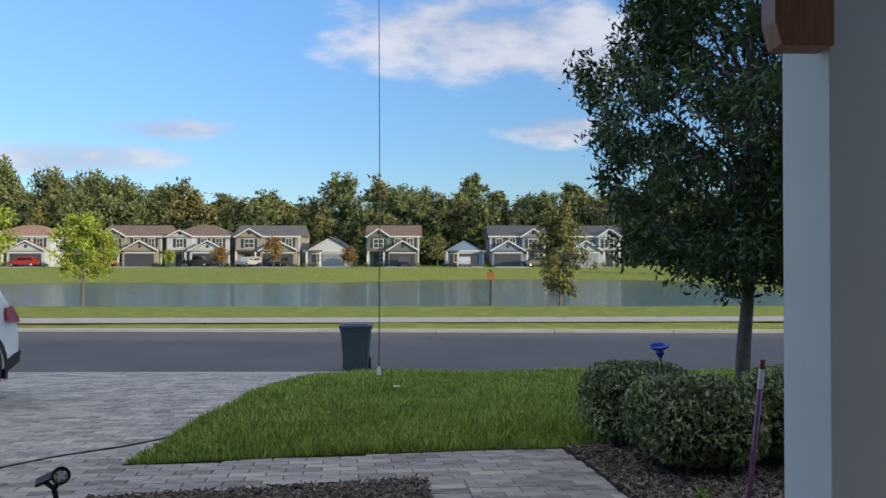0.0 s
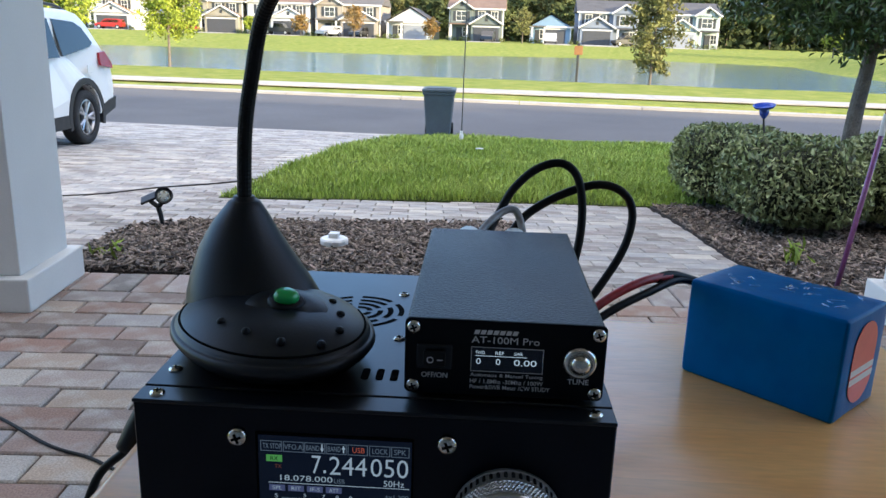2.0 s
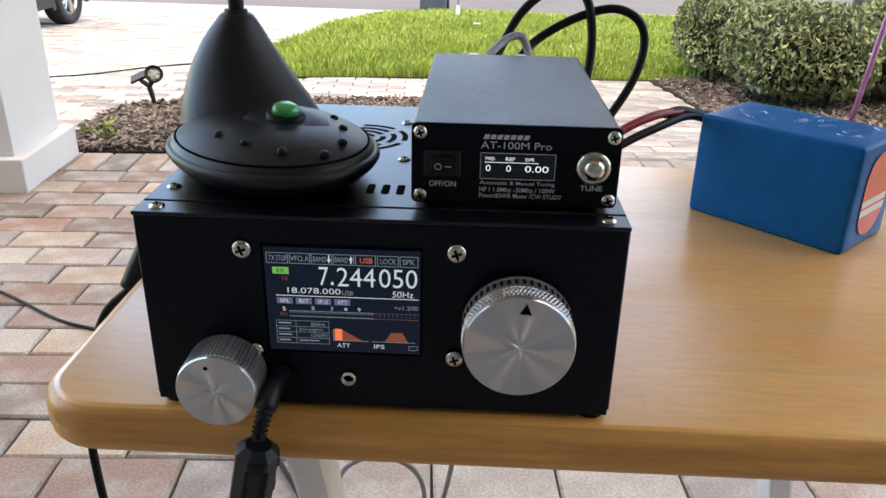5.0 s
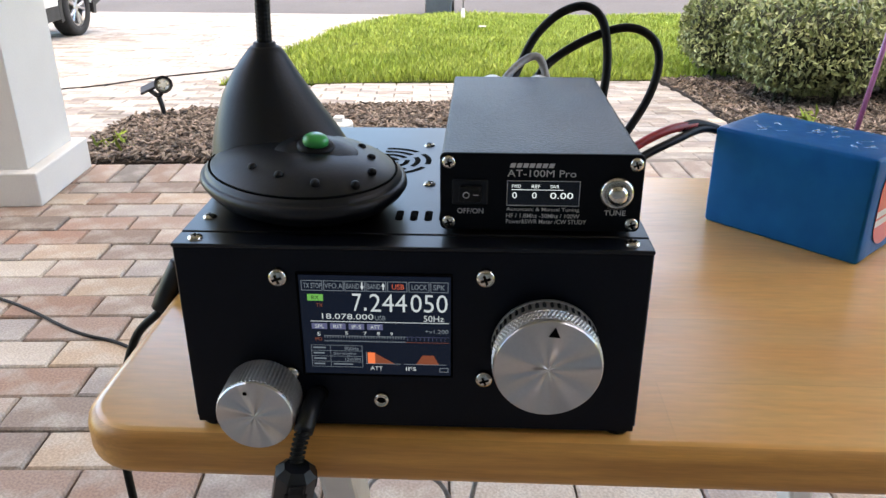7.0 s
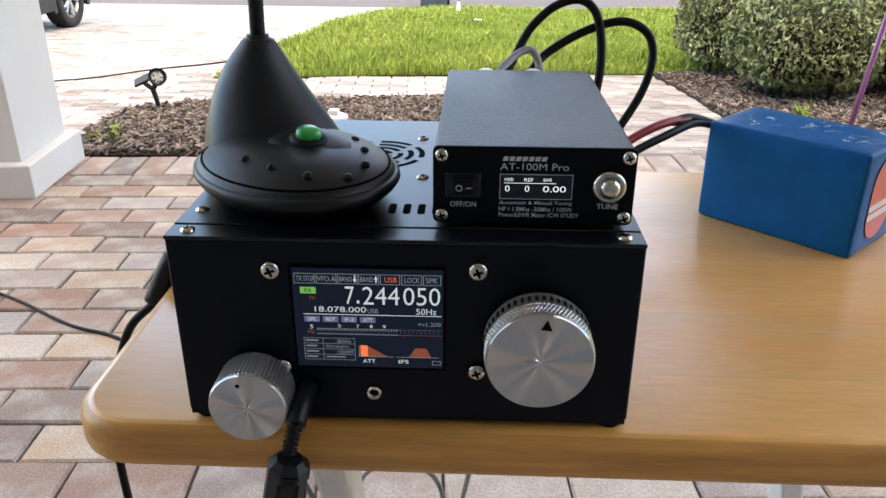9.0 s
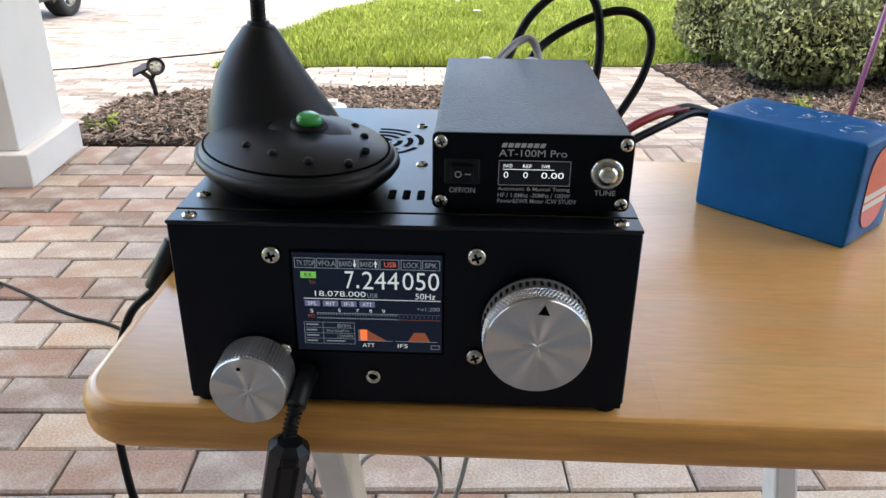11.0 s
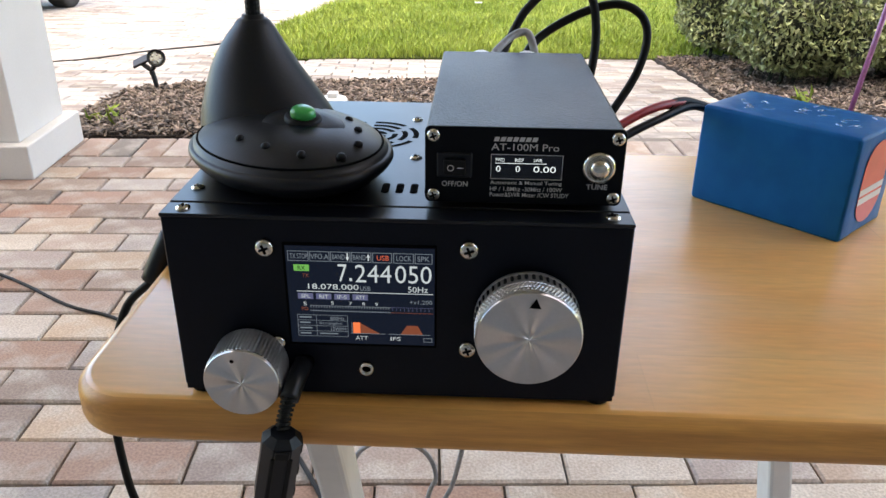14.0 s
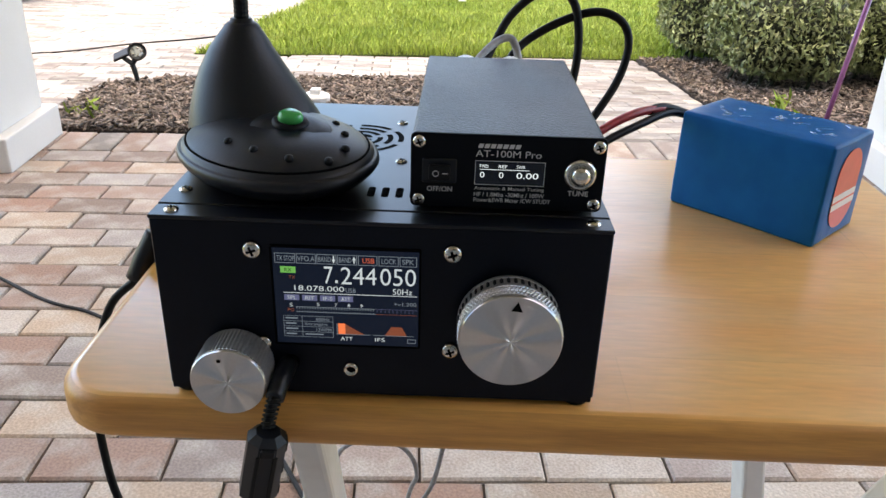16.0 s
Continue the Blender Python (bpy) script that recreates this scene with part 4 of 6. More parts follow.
    draw("point", [(0.425, 0.31, 0.442, 0.34)], M["lcd_white"])
    write("244", 0.465, 0.172, 0.71, 0.348, M["lcd_white"], bold=-0.004)
    write("050", 0.735, 0.172, 0.98, 0.348, M["lcd_white"], bold=-0.004)
    write("18.078.000", 0.14, 0.375, 0.485, 0.43, M["lcd_white"])
    write("USB", 0.495, 0.39, 0.565, 0.435, M["lcd_dim"])
    write("50Hz", 0.82, 0.38, 0.955, 0.44, M["lcd_white"])
    draw("line", [(0.06, 0.452, 0.99, 0.459)], M["lcd_white"])
    for text, a in (("SPL", 0.065), ("RIT", 0.19), ("IF-S", 0.315), ("ATT", 0.44)):
        draw("mode_flag", [(a, 0.475, a + 0.105, 0.535)], M["lcd_blue"])
        write(text, a + 0.022, 0.487, a + 0.085, 0.525, M["lcd_white"])
    write("+v1.200", 0.83, 0.52, 0.985, 0.56, M["lcd_dim"])
    write("S", 0.1, 0.565, 0.122, 0.605, M["lcd_white"])
    write("PO", 0.085, 0.62, 0.13, 0.655, M["lcd_brown"])
    for text, a in (("5", 0.29), ("7", 0.415), ("8", 0.505), ("9", 0.593)):
        write(text, a, 0.555, a + 0.02, 0.588, M["lcd_white"])
    draw("meter", [(0.145, 0.6, 0.70, 0.605), (0.145, 0.655, 0.70, 0.66)] + [(0.147 + 0.0185 * i, 0.606 if i % 5 else 0.598, 0.152 + 0.0185 * i, 0.625) for i in range(30)] + [(0.147 + 0.0185 * i, 0.645, 0.151 + 0.0185 * i, 0.66) for i in range(30)], M["lcd_dim"])
    draw("meter_far", [(0.70, 0.6, 0.99, 0.603)] + [(0.71 + 0.028 * i, 0.61, 0.7125 + 0.028 * i, 0.64) for i in range(10)], M["lcd_blue"])
    draw("meter_red", [(0.70, 0.655, 0.99, 0.659)], M["lcd_brown"])
    for text, a, c, v in (("800Hz", 0.28, 0.375, 0.715), ("Straight", 0.2, 0.36, 0.772), ("12WPM", 0.28, 0.385, 0.829)):
        write(text, a, v, c, v + 0.036, M["lcd_dim"])
    draw("unread_bars", [(0.065, 0.72 + 0.057 * i, 0.15 - 0.01 * (i % 2), 0.735 + 0.057 * i) for i in range(4)] + [(0.2, 0.892, 0.33, 0.905)], M["lcd_dim"])
    draw("attenuator_block", [(0.435, 0.77, 0.485, 0.885)], M["lcd_orange"])
    draw("attenuator_slope", [(0, 0, 0, 0, ((0.485, 0.885), (0.62, 0.885), (0.485, 0.775)))], M["lcd_brown"])
    draw("filter_shape", [(0, 0, 0, 0, ((0.765, 0.885), (0.92, 0.885), (0.885, 0.79), (0.81, 0.79)))], M["lcd_brown"])
    write("ATT", 0.45, 0.915, 0.535, 0.955, M["lcd_white"])
    write("IFS", 0.695, 0.915, 0.765, 0.955, M["lcd_white"])
    return r


build_radio()


# ---- tuner on the radio ----
def build_tuner():
    W, H, D = 0.0777, 0.0301, 0.148
    t = thing("antenna_tuner", "dark grey anodised tuner box resting on the radio", "tuner", m=pose(-0.1231, 0.3772, RZ1 + 0.0005, 0, 0, 2.4))
    part("case", box(0.0005, W - 0.0005, 0.0012, D, 0.003, H + 0.0026, 0.0012, 2), M["tuner_metal"], t)
    bm = prism(round_rect(0, W, 0.0022, H + 0.0034, 0.0022, 4), 0, 0.0014, bevel=0.0003, seg=1)
    part("faceplate", bm, M["tuner_face"], t, m=on_front(0.0013))
    for x in (0.008, W - 0.008):
        for y in (0.01, D - 0.01):
            part("foot", lathe([(0.004, 0), (0.0045, 0.003)], 14, offset=(x, y)), M["rubber"], t)
    f = on_front(-0.0002)
    for x in (0.0034, W - 0.0034):
        for z in (0.0057, H - 0.0002):
            screw(t, on_front(-0.0001, x, z), 0.0027)
    sw = part("rocker_switch", box(0.0046, 0.0186, -0.0012, 0.0, 0.0128, 0.0232, 0.0006, 1), M["black_plastic"], t)
    part("rocker", box(0.0075, 0.0162, -0.0032, -0.0004, 0.0148, 0.0212, 0.0009, 2, m=pose(0, 0, 0, 0, 0, -4)), M["rubber"], sw)
    ring = [(0.00115 * math.cos(2 * math.pi * i / 20), 0.00115 * math.sin(2 * math.pi * i / 20), 0) for i in range(21)]
    part("off_mark", tube(ring, 0.00017, 5, 1), M["grey_label"], sw, m=on_front(-0.0043, 0.0102, 0.0180))
    part("on_mark", box(0.0128, 0.0152, -0.00425, -0.0042, 0.01785, 0.0182), M["grey_label"], sw)
    b = part("push_button", lathe([(0.0066, 0), (0.0066, 0.0012), (0.0056, 0.0022), (0.0047, 0.0024), (0.0046, 0.0018), (0.0042, 0.0014), (0.0041, 0.0028), (0.0034, 0.0042), (0.002, 0.0051), (0, 0.0054)], 36), M["chrome"], t, m=on_front(-0.0001, 0.0678, 0.0182), smooth=True)
    o = part("oled_display", box(0.0258, 0.0538, -0.0003, 0.0, 0.0126, 0.0228), M["oled_glass"], t, "small lit monochrome display")
    bm = bmesh.new()
    for a in ((0.0258, 0.0538, 0.0226, 0.0228), (0.0258, 0.0538, 0.0126, 0.0128), (0.0258, 0.026, 0.0126, 0.0228), (0.0536, 0.0538, 0.0126, 0.0228)):
        box(a[0], a[1], -0.00045, -0.0003, a[2], a[3], bm=bm)
    part("outline", bm, M["grey_label"], o)
    q = on_front(-0.0006)
    for text, x, z, hh, ww in (("FWD", 0.0277, 0.0199, 0.0014, 0.0034), ("REF", 0.0352, 0.0199, 0.0014, 0.0034), ("SWR", 0.0424, 0.0199, 0.0014, 0.0034), ("0", 0.0279, 0.0157, 0.0025, 0.0018), ("0", 0.0355, 0.0157, 0.0025, 0.0018), ("0.00", 0.0425, 0.0157, 0.0025, 0.0088)):
        part("lettering", lettering(text, x, z, hh, ww, bold=0.003), M["oled"], o, m=q)
    part("rule", box(0.0275, 0.0475, -0.0006, -0.0005, 0.0191, 0.0193), M["oled"], o)
    for text, x, z, hh, ww, mm in (("AT-100M Pro", 0.0258, 0.0243, 0.0028, 0.0262, "grey_label"), ("OFF/ON", 0.0067, 0.009, 0.0022, 0.0102, "grey_label"), ("TUNE", 0.0636, 0.009, 0.0021, 0.0083, "grey_label"),
                                   ("Automatic & Manual Tuning", 0.0258, 0.0099, 0.0019, 0.0282, "grey_label"), ("HF / 1.8Mhz -30Mhz / 100W", 0.0258, 0.0075, 0.0018, 0.0285, "grey_label"), ("Power&SWR Meter /CW STUDY", 0.0258, 0.0051, 0.0018, 0.0312, "grey_label")):
        part("lettering", lettering(text, x, z, hh, ww, bold=0.0 if hh > 0.0026 else 0.006), M[mm], t, m=f)
    bm = bmesh.new()
    for i in range(7):
        x = 0.0266 + i * 0.00245
        vs = [bm.verts.new(p) for p in ((x, 0.02795, 0), (x + 0.0019, 0.02795, 0), (x + 0.0025, 0.0297, 0), (x + 0.0006, 0.0297, 0))]
        bm.faces.new(vs)
    part("maker_mark", bm, M["grey_label"], t, "slanted grey maker's mark", m=f)
    for x in (0.0215, 0.0478):
        c = part("antenna_socket", lathe([(0.0075, 0), (0.0075, 0.004), (0.006, 0.004), (0.006, 0.014)], 20), M["chrome"], t, m=Matrix.Translation((x, D, 0.0218)) @ FACE.inverted())
        part("plug", lathe([(0.0074, 0.004), (0.0084, 0.007), (0.0084, 0.018), (0.0066, 0.0225), (0.004, 0.025)], 18), M["pvc"], c, "white cable plug")


build_tuner()


# ---- microphone ----
def build_microphone():
    """A nosed oval foot, a pointed cone rising from its back, and a gooseneck with a foam ball."""
    c = thing("desk_microphone", "black gooseneck desk microphone standing on the radio", "microphone", m=pose(0, 0, 0))
    z = RZ1 + 0.0004
    half_l, half_w = 0.053, 0.042
    foot = Matrix.Translation((-0.187, 0.413, z)) @ Matrix.Rotation(radians(-47.5), 4, "Z")      # x towards the nose

    def oval(profile, seg=72):
        return lathe([(k, h) for k, h in profile], seg, half_l, half_w)

    bm = oval([(0.62, 0.0), (0.74, 0.0010), (0.87, 0.0040), (0.96, 0.0080), (1.0, 0.0108), (0.99, 0.0126), (0.962, 0.0134), (0.95, 0.0134), (0.944, 0.0142), (0.925, 0.0152), (0.854, 0.0176), (0.711, 0.0208), (0.549, 0.0233), (0.3, 0.0246), (0, 0.025)])
    base = part("base", bm, M["black_plastic"], c, m=foot, smooth=True)
    part("rubber_foot", oval([(0.58, -0.0003), (0.6, 0.0004)]), M["rubber"], base)
    rows = ((0.0350, 0.0060, -0.2008, 0.4330), (0.0332, 0.0133, -0.2011, 0.4345), (0.0306, 0.0208, -0.2036, 0.4370), (0.0285, 0.0256, -0.2050, 0.4385), (0.0261, 0.0304, -0.2065, 0.4400), (0.0207, 0.0401, -0.2092, 0.4430),
            (0.0146, 0.0500, -0.2102, 0.4450), (0.0116, 0.0545, -0.2099, 0.4457), (0.0090, 0.0580, -0.2096, 0.4460), (0.0074, 0.0602, -0.2095, 0.4460), (0.0062, 0.0611, -0.2095, 0.4460), (0.0052, 0.0613, -0.2095, 0.4460), (0.0049, 0.0628, -0.2095, 0.4460))
    bm, n, rings = bmesh.new(), 64, []
    for r, h, x, y in rows:
        flat = 0.8 + 0.2 * min(1, max(0, (h - 0.03) / 0.03))
        rings.append([bm.verts.new((x + r * math.cos(2 * math.pi * i / n), y + flat * r * math.sin(2 * math.pi * i / n), z + h)) for i in range(n)])
    for a, b in zip(rings, rings[1:]):
        for i in range(n):
            bm.faces.new((a[i], a[(i + 1) % n], b[(i + 1) % n], b[i]))
    bm.faces.new(rings[0][::-1]), bm.faces.new(rings[-1])
    part("cone", bm, M["black_plastic"], c, smooth=True)
    # raised tongue round the talk button
    tongue = pose(-0.1785, 0.4055, z + 0.0212, 10, 6, -20)
    t = part("tongue", lathe([(1.0, 0.0), (0.985, 0.0021), (0.95, 0.0029), (0.6, 0.0040), (0, 0.0044)], 48, 0.019, 0.0165), M["black_plastic"], c, "raised tongue with an engraved edge", m=tongue, smooth=True)
    b = part("talk_button", lathe([(0.0072, 0), (0.0072, 0.0024), (0.0062, 0.0034), (0, 0.0036)], 28, 1.12, 1.0), M["rubber"], t, m=tongue.inverted() @ pose(-0.1790, 0.4075, z + 0.0242, 14, 6, 0), smooth=True)
    part("button_cap", lathe([(0.0045, 0.003), (0.0047, 0.0042), (0.0043, 0.0060), (0.0032, 0.0070), (0, 0.0073)], 28, 1.2, 1.0), M["green"], c, "glossy green push button", m=pose(-0.1790, 0.4075, z + 0.0242, 14, 6, 0), smooth=True)
    for q, k in ((-77, 0.64), (-51, 0.67), (-25, 0.76), (0, 0.84), (22, 0.77), (45, 0.67), (68, 0.6)):
        x, y = half_l * k * math.cos(radians(q)), half_w * k * math.sin(radians(q))
        h = 0.0252 - 0.0100 * k ** 2.4
        part("stud", lathe([(0.0019, -0.001), (0.0019, 0.0007), (0.0014, 0.0016), (0, 0.0020)], 12), M["rubber"], base, m=pose(x, y, h - 0.0003, -14 * math.sin(radians(q)), 14 * math.cos(radians(q)), 0), smooth=True)
    ring = [(half_l * 0.9 * math.cos(radians(q)), half_w * 0.9 * math.sin(radians(q)), 0.0161) for q in range(-150, 76, 9)]
    part("groove", tube(ring, 0.00055, 6, 2), M["socket"], base)
    neck = [(-0.2095, 0.446, z + 0.055), (-0.2088, 0.446, 0.925), (-0.2062, 0.443, 0.945), (-0.2017, 0.44, 0.9645), (-0.1945, 0.433, 0.987), (-0.18, 0.415, 1.003), (-0.16, 0.387, 1.0125), (-0.138, 0.354, 1.018), (-0.12, 0.328, 1.0205)]
    pts = spline(neck, 26)
    bm = tube(pts, 0.0033, 14, 1)
    for k, v in enumerate(bm.verts):
        if (k // 14) % 2:
            v.co += (v.co - pts[k // 14]) * 0.05
    part("gooseneck", bm, M["rubber"], c)
    way = Vector((0.046, -0.046, -0.014)).normalized()
    bm = bmesh.new()
    bmesh.ops.create_icosphere(bm, subdivisions=5, radius=1)
    for v in bm.verts:
        k = 1 + 0.03 * noise.noise(v.co * 40) + 0.02 * noise.noise(v.co * 9)
        v.co = Vector((v.co.x * 0.0176 * k, v.co.y * 0.0176 * k, v.co.z * 0.0268 * k))
    part("windscreen", bm, M["foam"], c, "thick black foam windscreen", m=Matrix.Translation((-0.101, 0.3005, 1.0222)) @ way.to_track_quat("Z", "Y").to_matrix().to_4x4(), smooth=True)


build_microphone()


# ---- battery and cables ----
BX, BY, BYAW = 0.1183, 0.5524, 47.2


def build_battery():
    b = thing("battery_pack", "bright blue shrink-wrapped battery pack standing on the table", "battery", m=pose(BX, BY, TZ, 0, 0, BYAW))
    # x along the end face, y along the long face
    bm = box(0, 0.0625, 0, 0.1055, 0, 0.0677, 0.0025, 3)
    bmesh.ops.subdivide_edges(bm, edges=[e for e in bm.edges if e.calc_length() > 0.03], cuts=5, use_grid_fill=True)
    for v in bm.verts:
        v.co += v.normal * 0.0004 * noise.noise(v.co * 60)
    part("body", bm, M["blue_wrap"], b, smooth=True)
    g = np.random.default_rng(4)
    bm = bmesh.new()
    # low glossy bumps; the top's glints are put into their paler blue
    for i in range(26):
        y, x = g.uniform(0.006, 0.099), g.uniform(0.006, 0.056)
        m = pose(x, y, 0.0677, 0, 0, g.uniform(0, 180)) @ Matrix.Diagonal((g.uniform(0.002, 0.0055), g.uniform(0.0007, 0.0016), g.uniform(0.0002, 0.0004), 1))
        bmesh.ops.create_icosphere(bm, subdivisions=2, radius=1, matrix=m)
    part("creases", bm, M["blue_glint"], b, "paler glossy bumps set as glints on the wrap", smooth=True)
    m = on_front(-0.0004)
    lab = part("label", prism(round_rect(0.014, 0.050, 0.007, 0.061, 0.0175, 10), 0, 0.0003), M["red_label"], b, "red rounded label with white stripes", m=m)
    bm = bmesh.new()
    for z in (0.0215, 0.0275):
        box(0.0142, 0.0498, -0.0009, -0.0007, z, z + 0.0042, bm=bm)
    part("stripes", bm, M["white_label"], lab, m=m.inverted())
    part("outlet", box(0.02, 0.034, 0.105, 0.1125, 0.052, 0.0625, 0.002), M["black_plastic"], b, "black wire outlet")


build_battery()


def cable(name, points, radius, material, label, seg=8, step=8):
    ob = thing(name, label, "cable")
    part("lead", tube(points, radius, seg, step), material, ob, smooth=True)
    return ob


def build_cables():
    bx, by = BX + 0.027 * math.cos(radians(BYAW)) - 0.112 * math.sin(radians(BYAW)), BY + 0.027 * math.sin(radians(BYAW)) + 0.112 * math.cos(radians(BYAW))
    p = cable("power_lead", [(-0.06, 0.545, 0.79), (-0.045, 0.57, 0.8035), (-0.018, 0.592, 0.8195), (0.006, 0.609, 0.8275), (0.028, 0.63, 0.8265)], 0.003, M["red_wire"], "red and black twin lead from the battery to the radio")
    part("black_lead", tube([(-0.062, 0.543, 0.785), (-0.045, 0.566, 0.797), (-0.016, 0.587, 0.813), (0.012, 0.608, 0.8215), (0.034, 0.632, 0.823), (bx, by, TZ + 0.057)], 0.0028), M["rubber"], p, smooth=True)
    part("sleeve", tube([(0.016, 0.6185, 0.827), (0.03, 0.632, 0.8265), (bx, by, TZ + 0.0575)], 0.0032), M["rubber"], p, smooth=True)
    cable("coaxial_cable", [(-0.1, 0.528, 0.865), (-0.098, 0.55, 0.868), (-0.092, 0.566, 0.879), (-0.0835, 0.574, 0.8935), (-0.07, 0.578, 0.9055), (-0.0555, 0.578, 0.9095), (-0.0455, 0.576, 0.902), (-0.0415, 0.572, 0.884), (-0.0425, 0.565, 0.863), (-0.049, 0.555, 0.838), (-0.06, 0.54, 0.815)], 0.0026, M["rubber"], "black coaxial cable looping up behind the tuner", 10, 10)
    cable("coaxial_cable", [(-0.088, 0.528, 0.864), (-0.086, 0.552, 0.866), (-0.0745, 0.57, 0.8785), (-0.052, 0.576, 0.8915), (-0.0305, 0.578, 0.8975), (-0.0155, 0.578, 0.892), (-0.0102, 0.576, 0.879), (-0.0145, 0.57, 0.86), (-0.027, 0.56, 0.84), (-0.045, 0.546, 0.818)], 0.0026, M["rubber"], "second black coaxial cable bent in a loop", 10, 10)
    cable("grey_lead", [(-0.106, 0.531, 0.866), (-0.1, 0.545, 0.8745), (-0.09, 0.558, 0.8815), (-0.082, 0.562, 0.882), (-0.0775, 0.555, 0.872), (-0.076, 0.54, 0.862)], 0.0023, M["grey_wire"], "short grey lead between two white plugs")
    m = cable("microphone_lead", [(-0.1735, 0.3605, 0.7775), (-0.1742, 0.348, 0.776), (-0.1757, 0.34, 0.770), (-0.1772, 0.3365, 0.762), (-0.1785, 0.335, 0.753)], 0.0022, M["rubber"], "black microphone lead plugged into the radio with a ferrite clamp")
    plug = part("plug", tube([(-0.1735, 0.361, 0.7775), (-0.174, 0.35, 0.7762), (-0.1752, 0.3425, 0.772)], 0.0041, 14, 6), M["black_plastic"], m, smooth=True)
    bm = bmesh.new()
    pts = [Vector((-0.1753, 0.342, 0.7715)), Vector((-0.1762, 0.3385, 0.767)), Vector((-0.177, 0.3365, 0.762)), Vector((-0.1775, 0.3358, 0.7575))]
    for i, q in enumerate(spline(pts, 3)):
        v0 = len(bm.verts)
        lathe([(0.0022, -0.0006), (0.0034 - 0.00006 * i, -0.0005), (0.0034 - 0.00006 * i, 0.0005), (0.0022, 0.0006)], 14, bm=bm)
        bmesh.ops.transform(bm, matrix=Matrix.Translation(q) @ pose(0, 0, 0, -30, -8, 0), verts=bm.verts[v0:])
    part("strain_relief", bm, M["rubber"], m)
    fm = Matrix.Translation((-0.1797, 0.334, 0.7445)) @ pose(0, 0, 0, 5, 11, 18)
    fer = part("ferrite_clamp", prism(round_rect(-0.0079, 0.0079, -0.0074, 0.0074, 0.0042, 1), -0.0182, 0.0182, bevel=0.003, seg=1), M["black_plastic"], m, "ribbed black ferrite clamp", m=fm)
    bm = bmesh.new()
    for x in (-0.0035, 0.0035):
        box(x - 0.0011, x + 0.0011, -0.0081, -0.0072, -0.012, 0.011, 0.0004, 1, bm)
    for z in (-0.012, 0.0, 0.012):
        box(0.0072, 0.0085, -0.003, 0.003, z - 0.0025, z + 0.0025, 0.0004, 1, bm)
    box(-0.003, 0.003, -0.0089, -0.0072, 0.011, 0.015, 0.0005, 1, bm)
    part("latch", bm, M["rubber"], fer)
    part("tail", tube([(-0.1845, 0.334, 0.727), (-0.188, 0.335, 0.70), (-0.192, 0.345, 0.6), (-0.188, 0.37, 0.45), (-0.17, 0.43, 0.25), (-0.14, 0.5, 0.03), (-0.05, 0.56, 0.004)], 0.002), M["rubber"], m, smooth=True)
    s = cable("supply_lead", [(-0.2285, 0.505, 0.79), (-0.25, 0.505, 0.79), (-0.272, 0.498, 0.783), (-0.289, 0.49, 0.768), (-0.297, 0.485, 0.748), (-0.318, 0.483, 0.725), (-0.328, 0.47, 0.68), (-0.322, 0.455, 0.635), (-0.306, 0.44, 0.60), (-0.27, 0.43, 0.53), (-0.22, 0.45, 0.38), (-0.21, 0.55, 0.12), (-0.2, 0.7, 0.005)], 0.0026, M["rubber"], "black cable hanging over the table edge")
    part("plug", tube([(-0.2855, 0.492, 0.773), (-0.292, 0.488, 0.76), (-0.298, 0.4845, 0.746)], 0.0068, 12, 4), M["black_plastic"], s, smooth=True)
    cable("floor_cable", [(-0.2, 0.72, 0.005), (-0.35, 1.05, 0.005), (-0.62, 1.4, 0.005), (-0.975, 1.622, 0.005), (-1.15, 1.686, 0.005), (-1.45, 1.84, 0.005), (-2.0, 2.0, 0.005), (-2.6, 2.35, 0.005)], 0.0045, M["rubber"], "dark cable lying across the porch pavers")
    cable("loose_cable", [(-0.1, 0.5, 0.72), (-0.112, 0.5, 0.62), (-0.124, 0.5, 0.576), (-0.15, 0.5, 0.555), (-0.178, 0.5, 0.564), (-0.188, 0.5, 0.588), (-0.181, 0.503, 0.612), (-0.159, 0.506, 0.621), (-0.138, 0.508, 0.611), (-0.130, 0.51, 0.588), (-0.138, 0.52, 0.55), (-0.155, 0.54, 0.4), (-0.165, 0.62, 0.15), (-0.1, 0.7, 0.004)], 0.0017, M["grey_wire"], "thin grey cable looped under the table")
    y = cable("yard_cable", [(-4.2, 4.3, lie(4.3) + 0.004), (-3.005, 4.928, lie(4.928) + 0.004), (-2.632, 5.525, lie(5.525) + 0.004), (-2.16, 6.265, lie(6.265) + 0.006), (-1.6, 8.2, lie(8.2) + 0.02), (-0.861, 11.72, lie(11.72) + 0.02)], 0.006, M["rubber"], "dark feed cable lying across the driveway to the antenna")


build_cables()


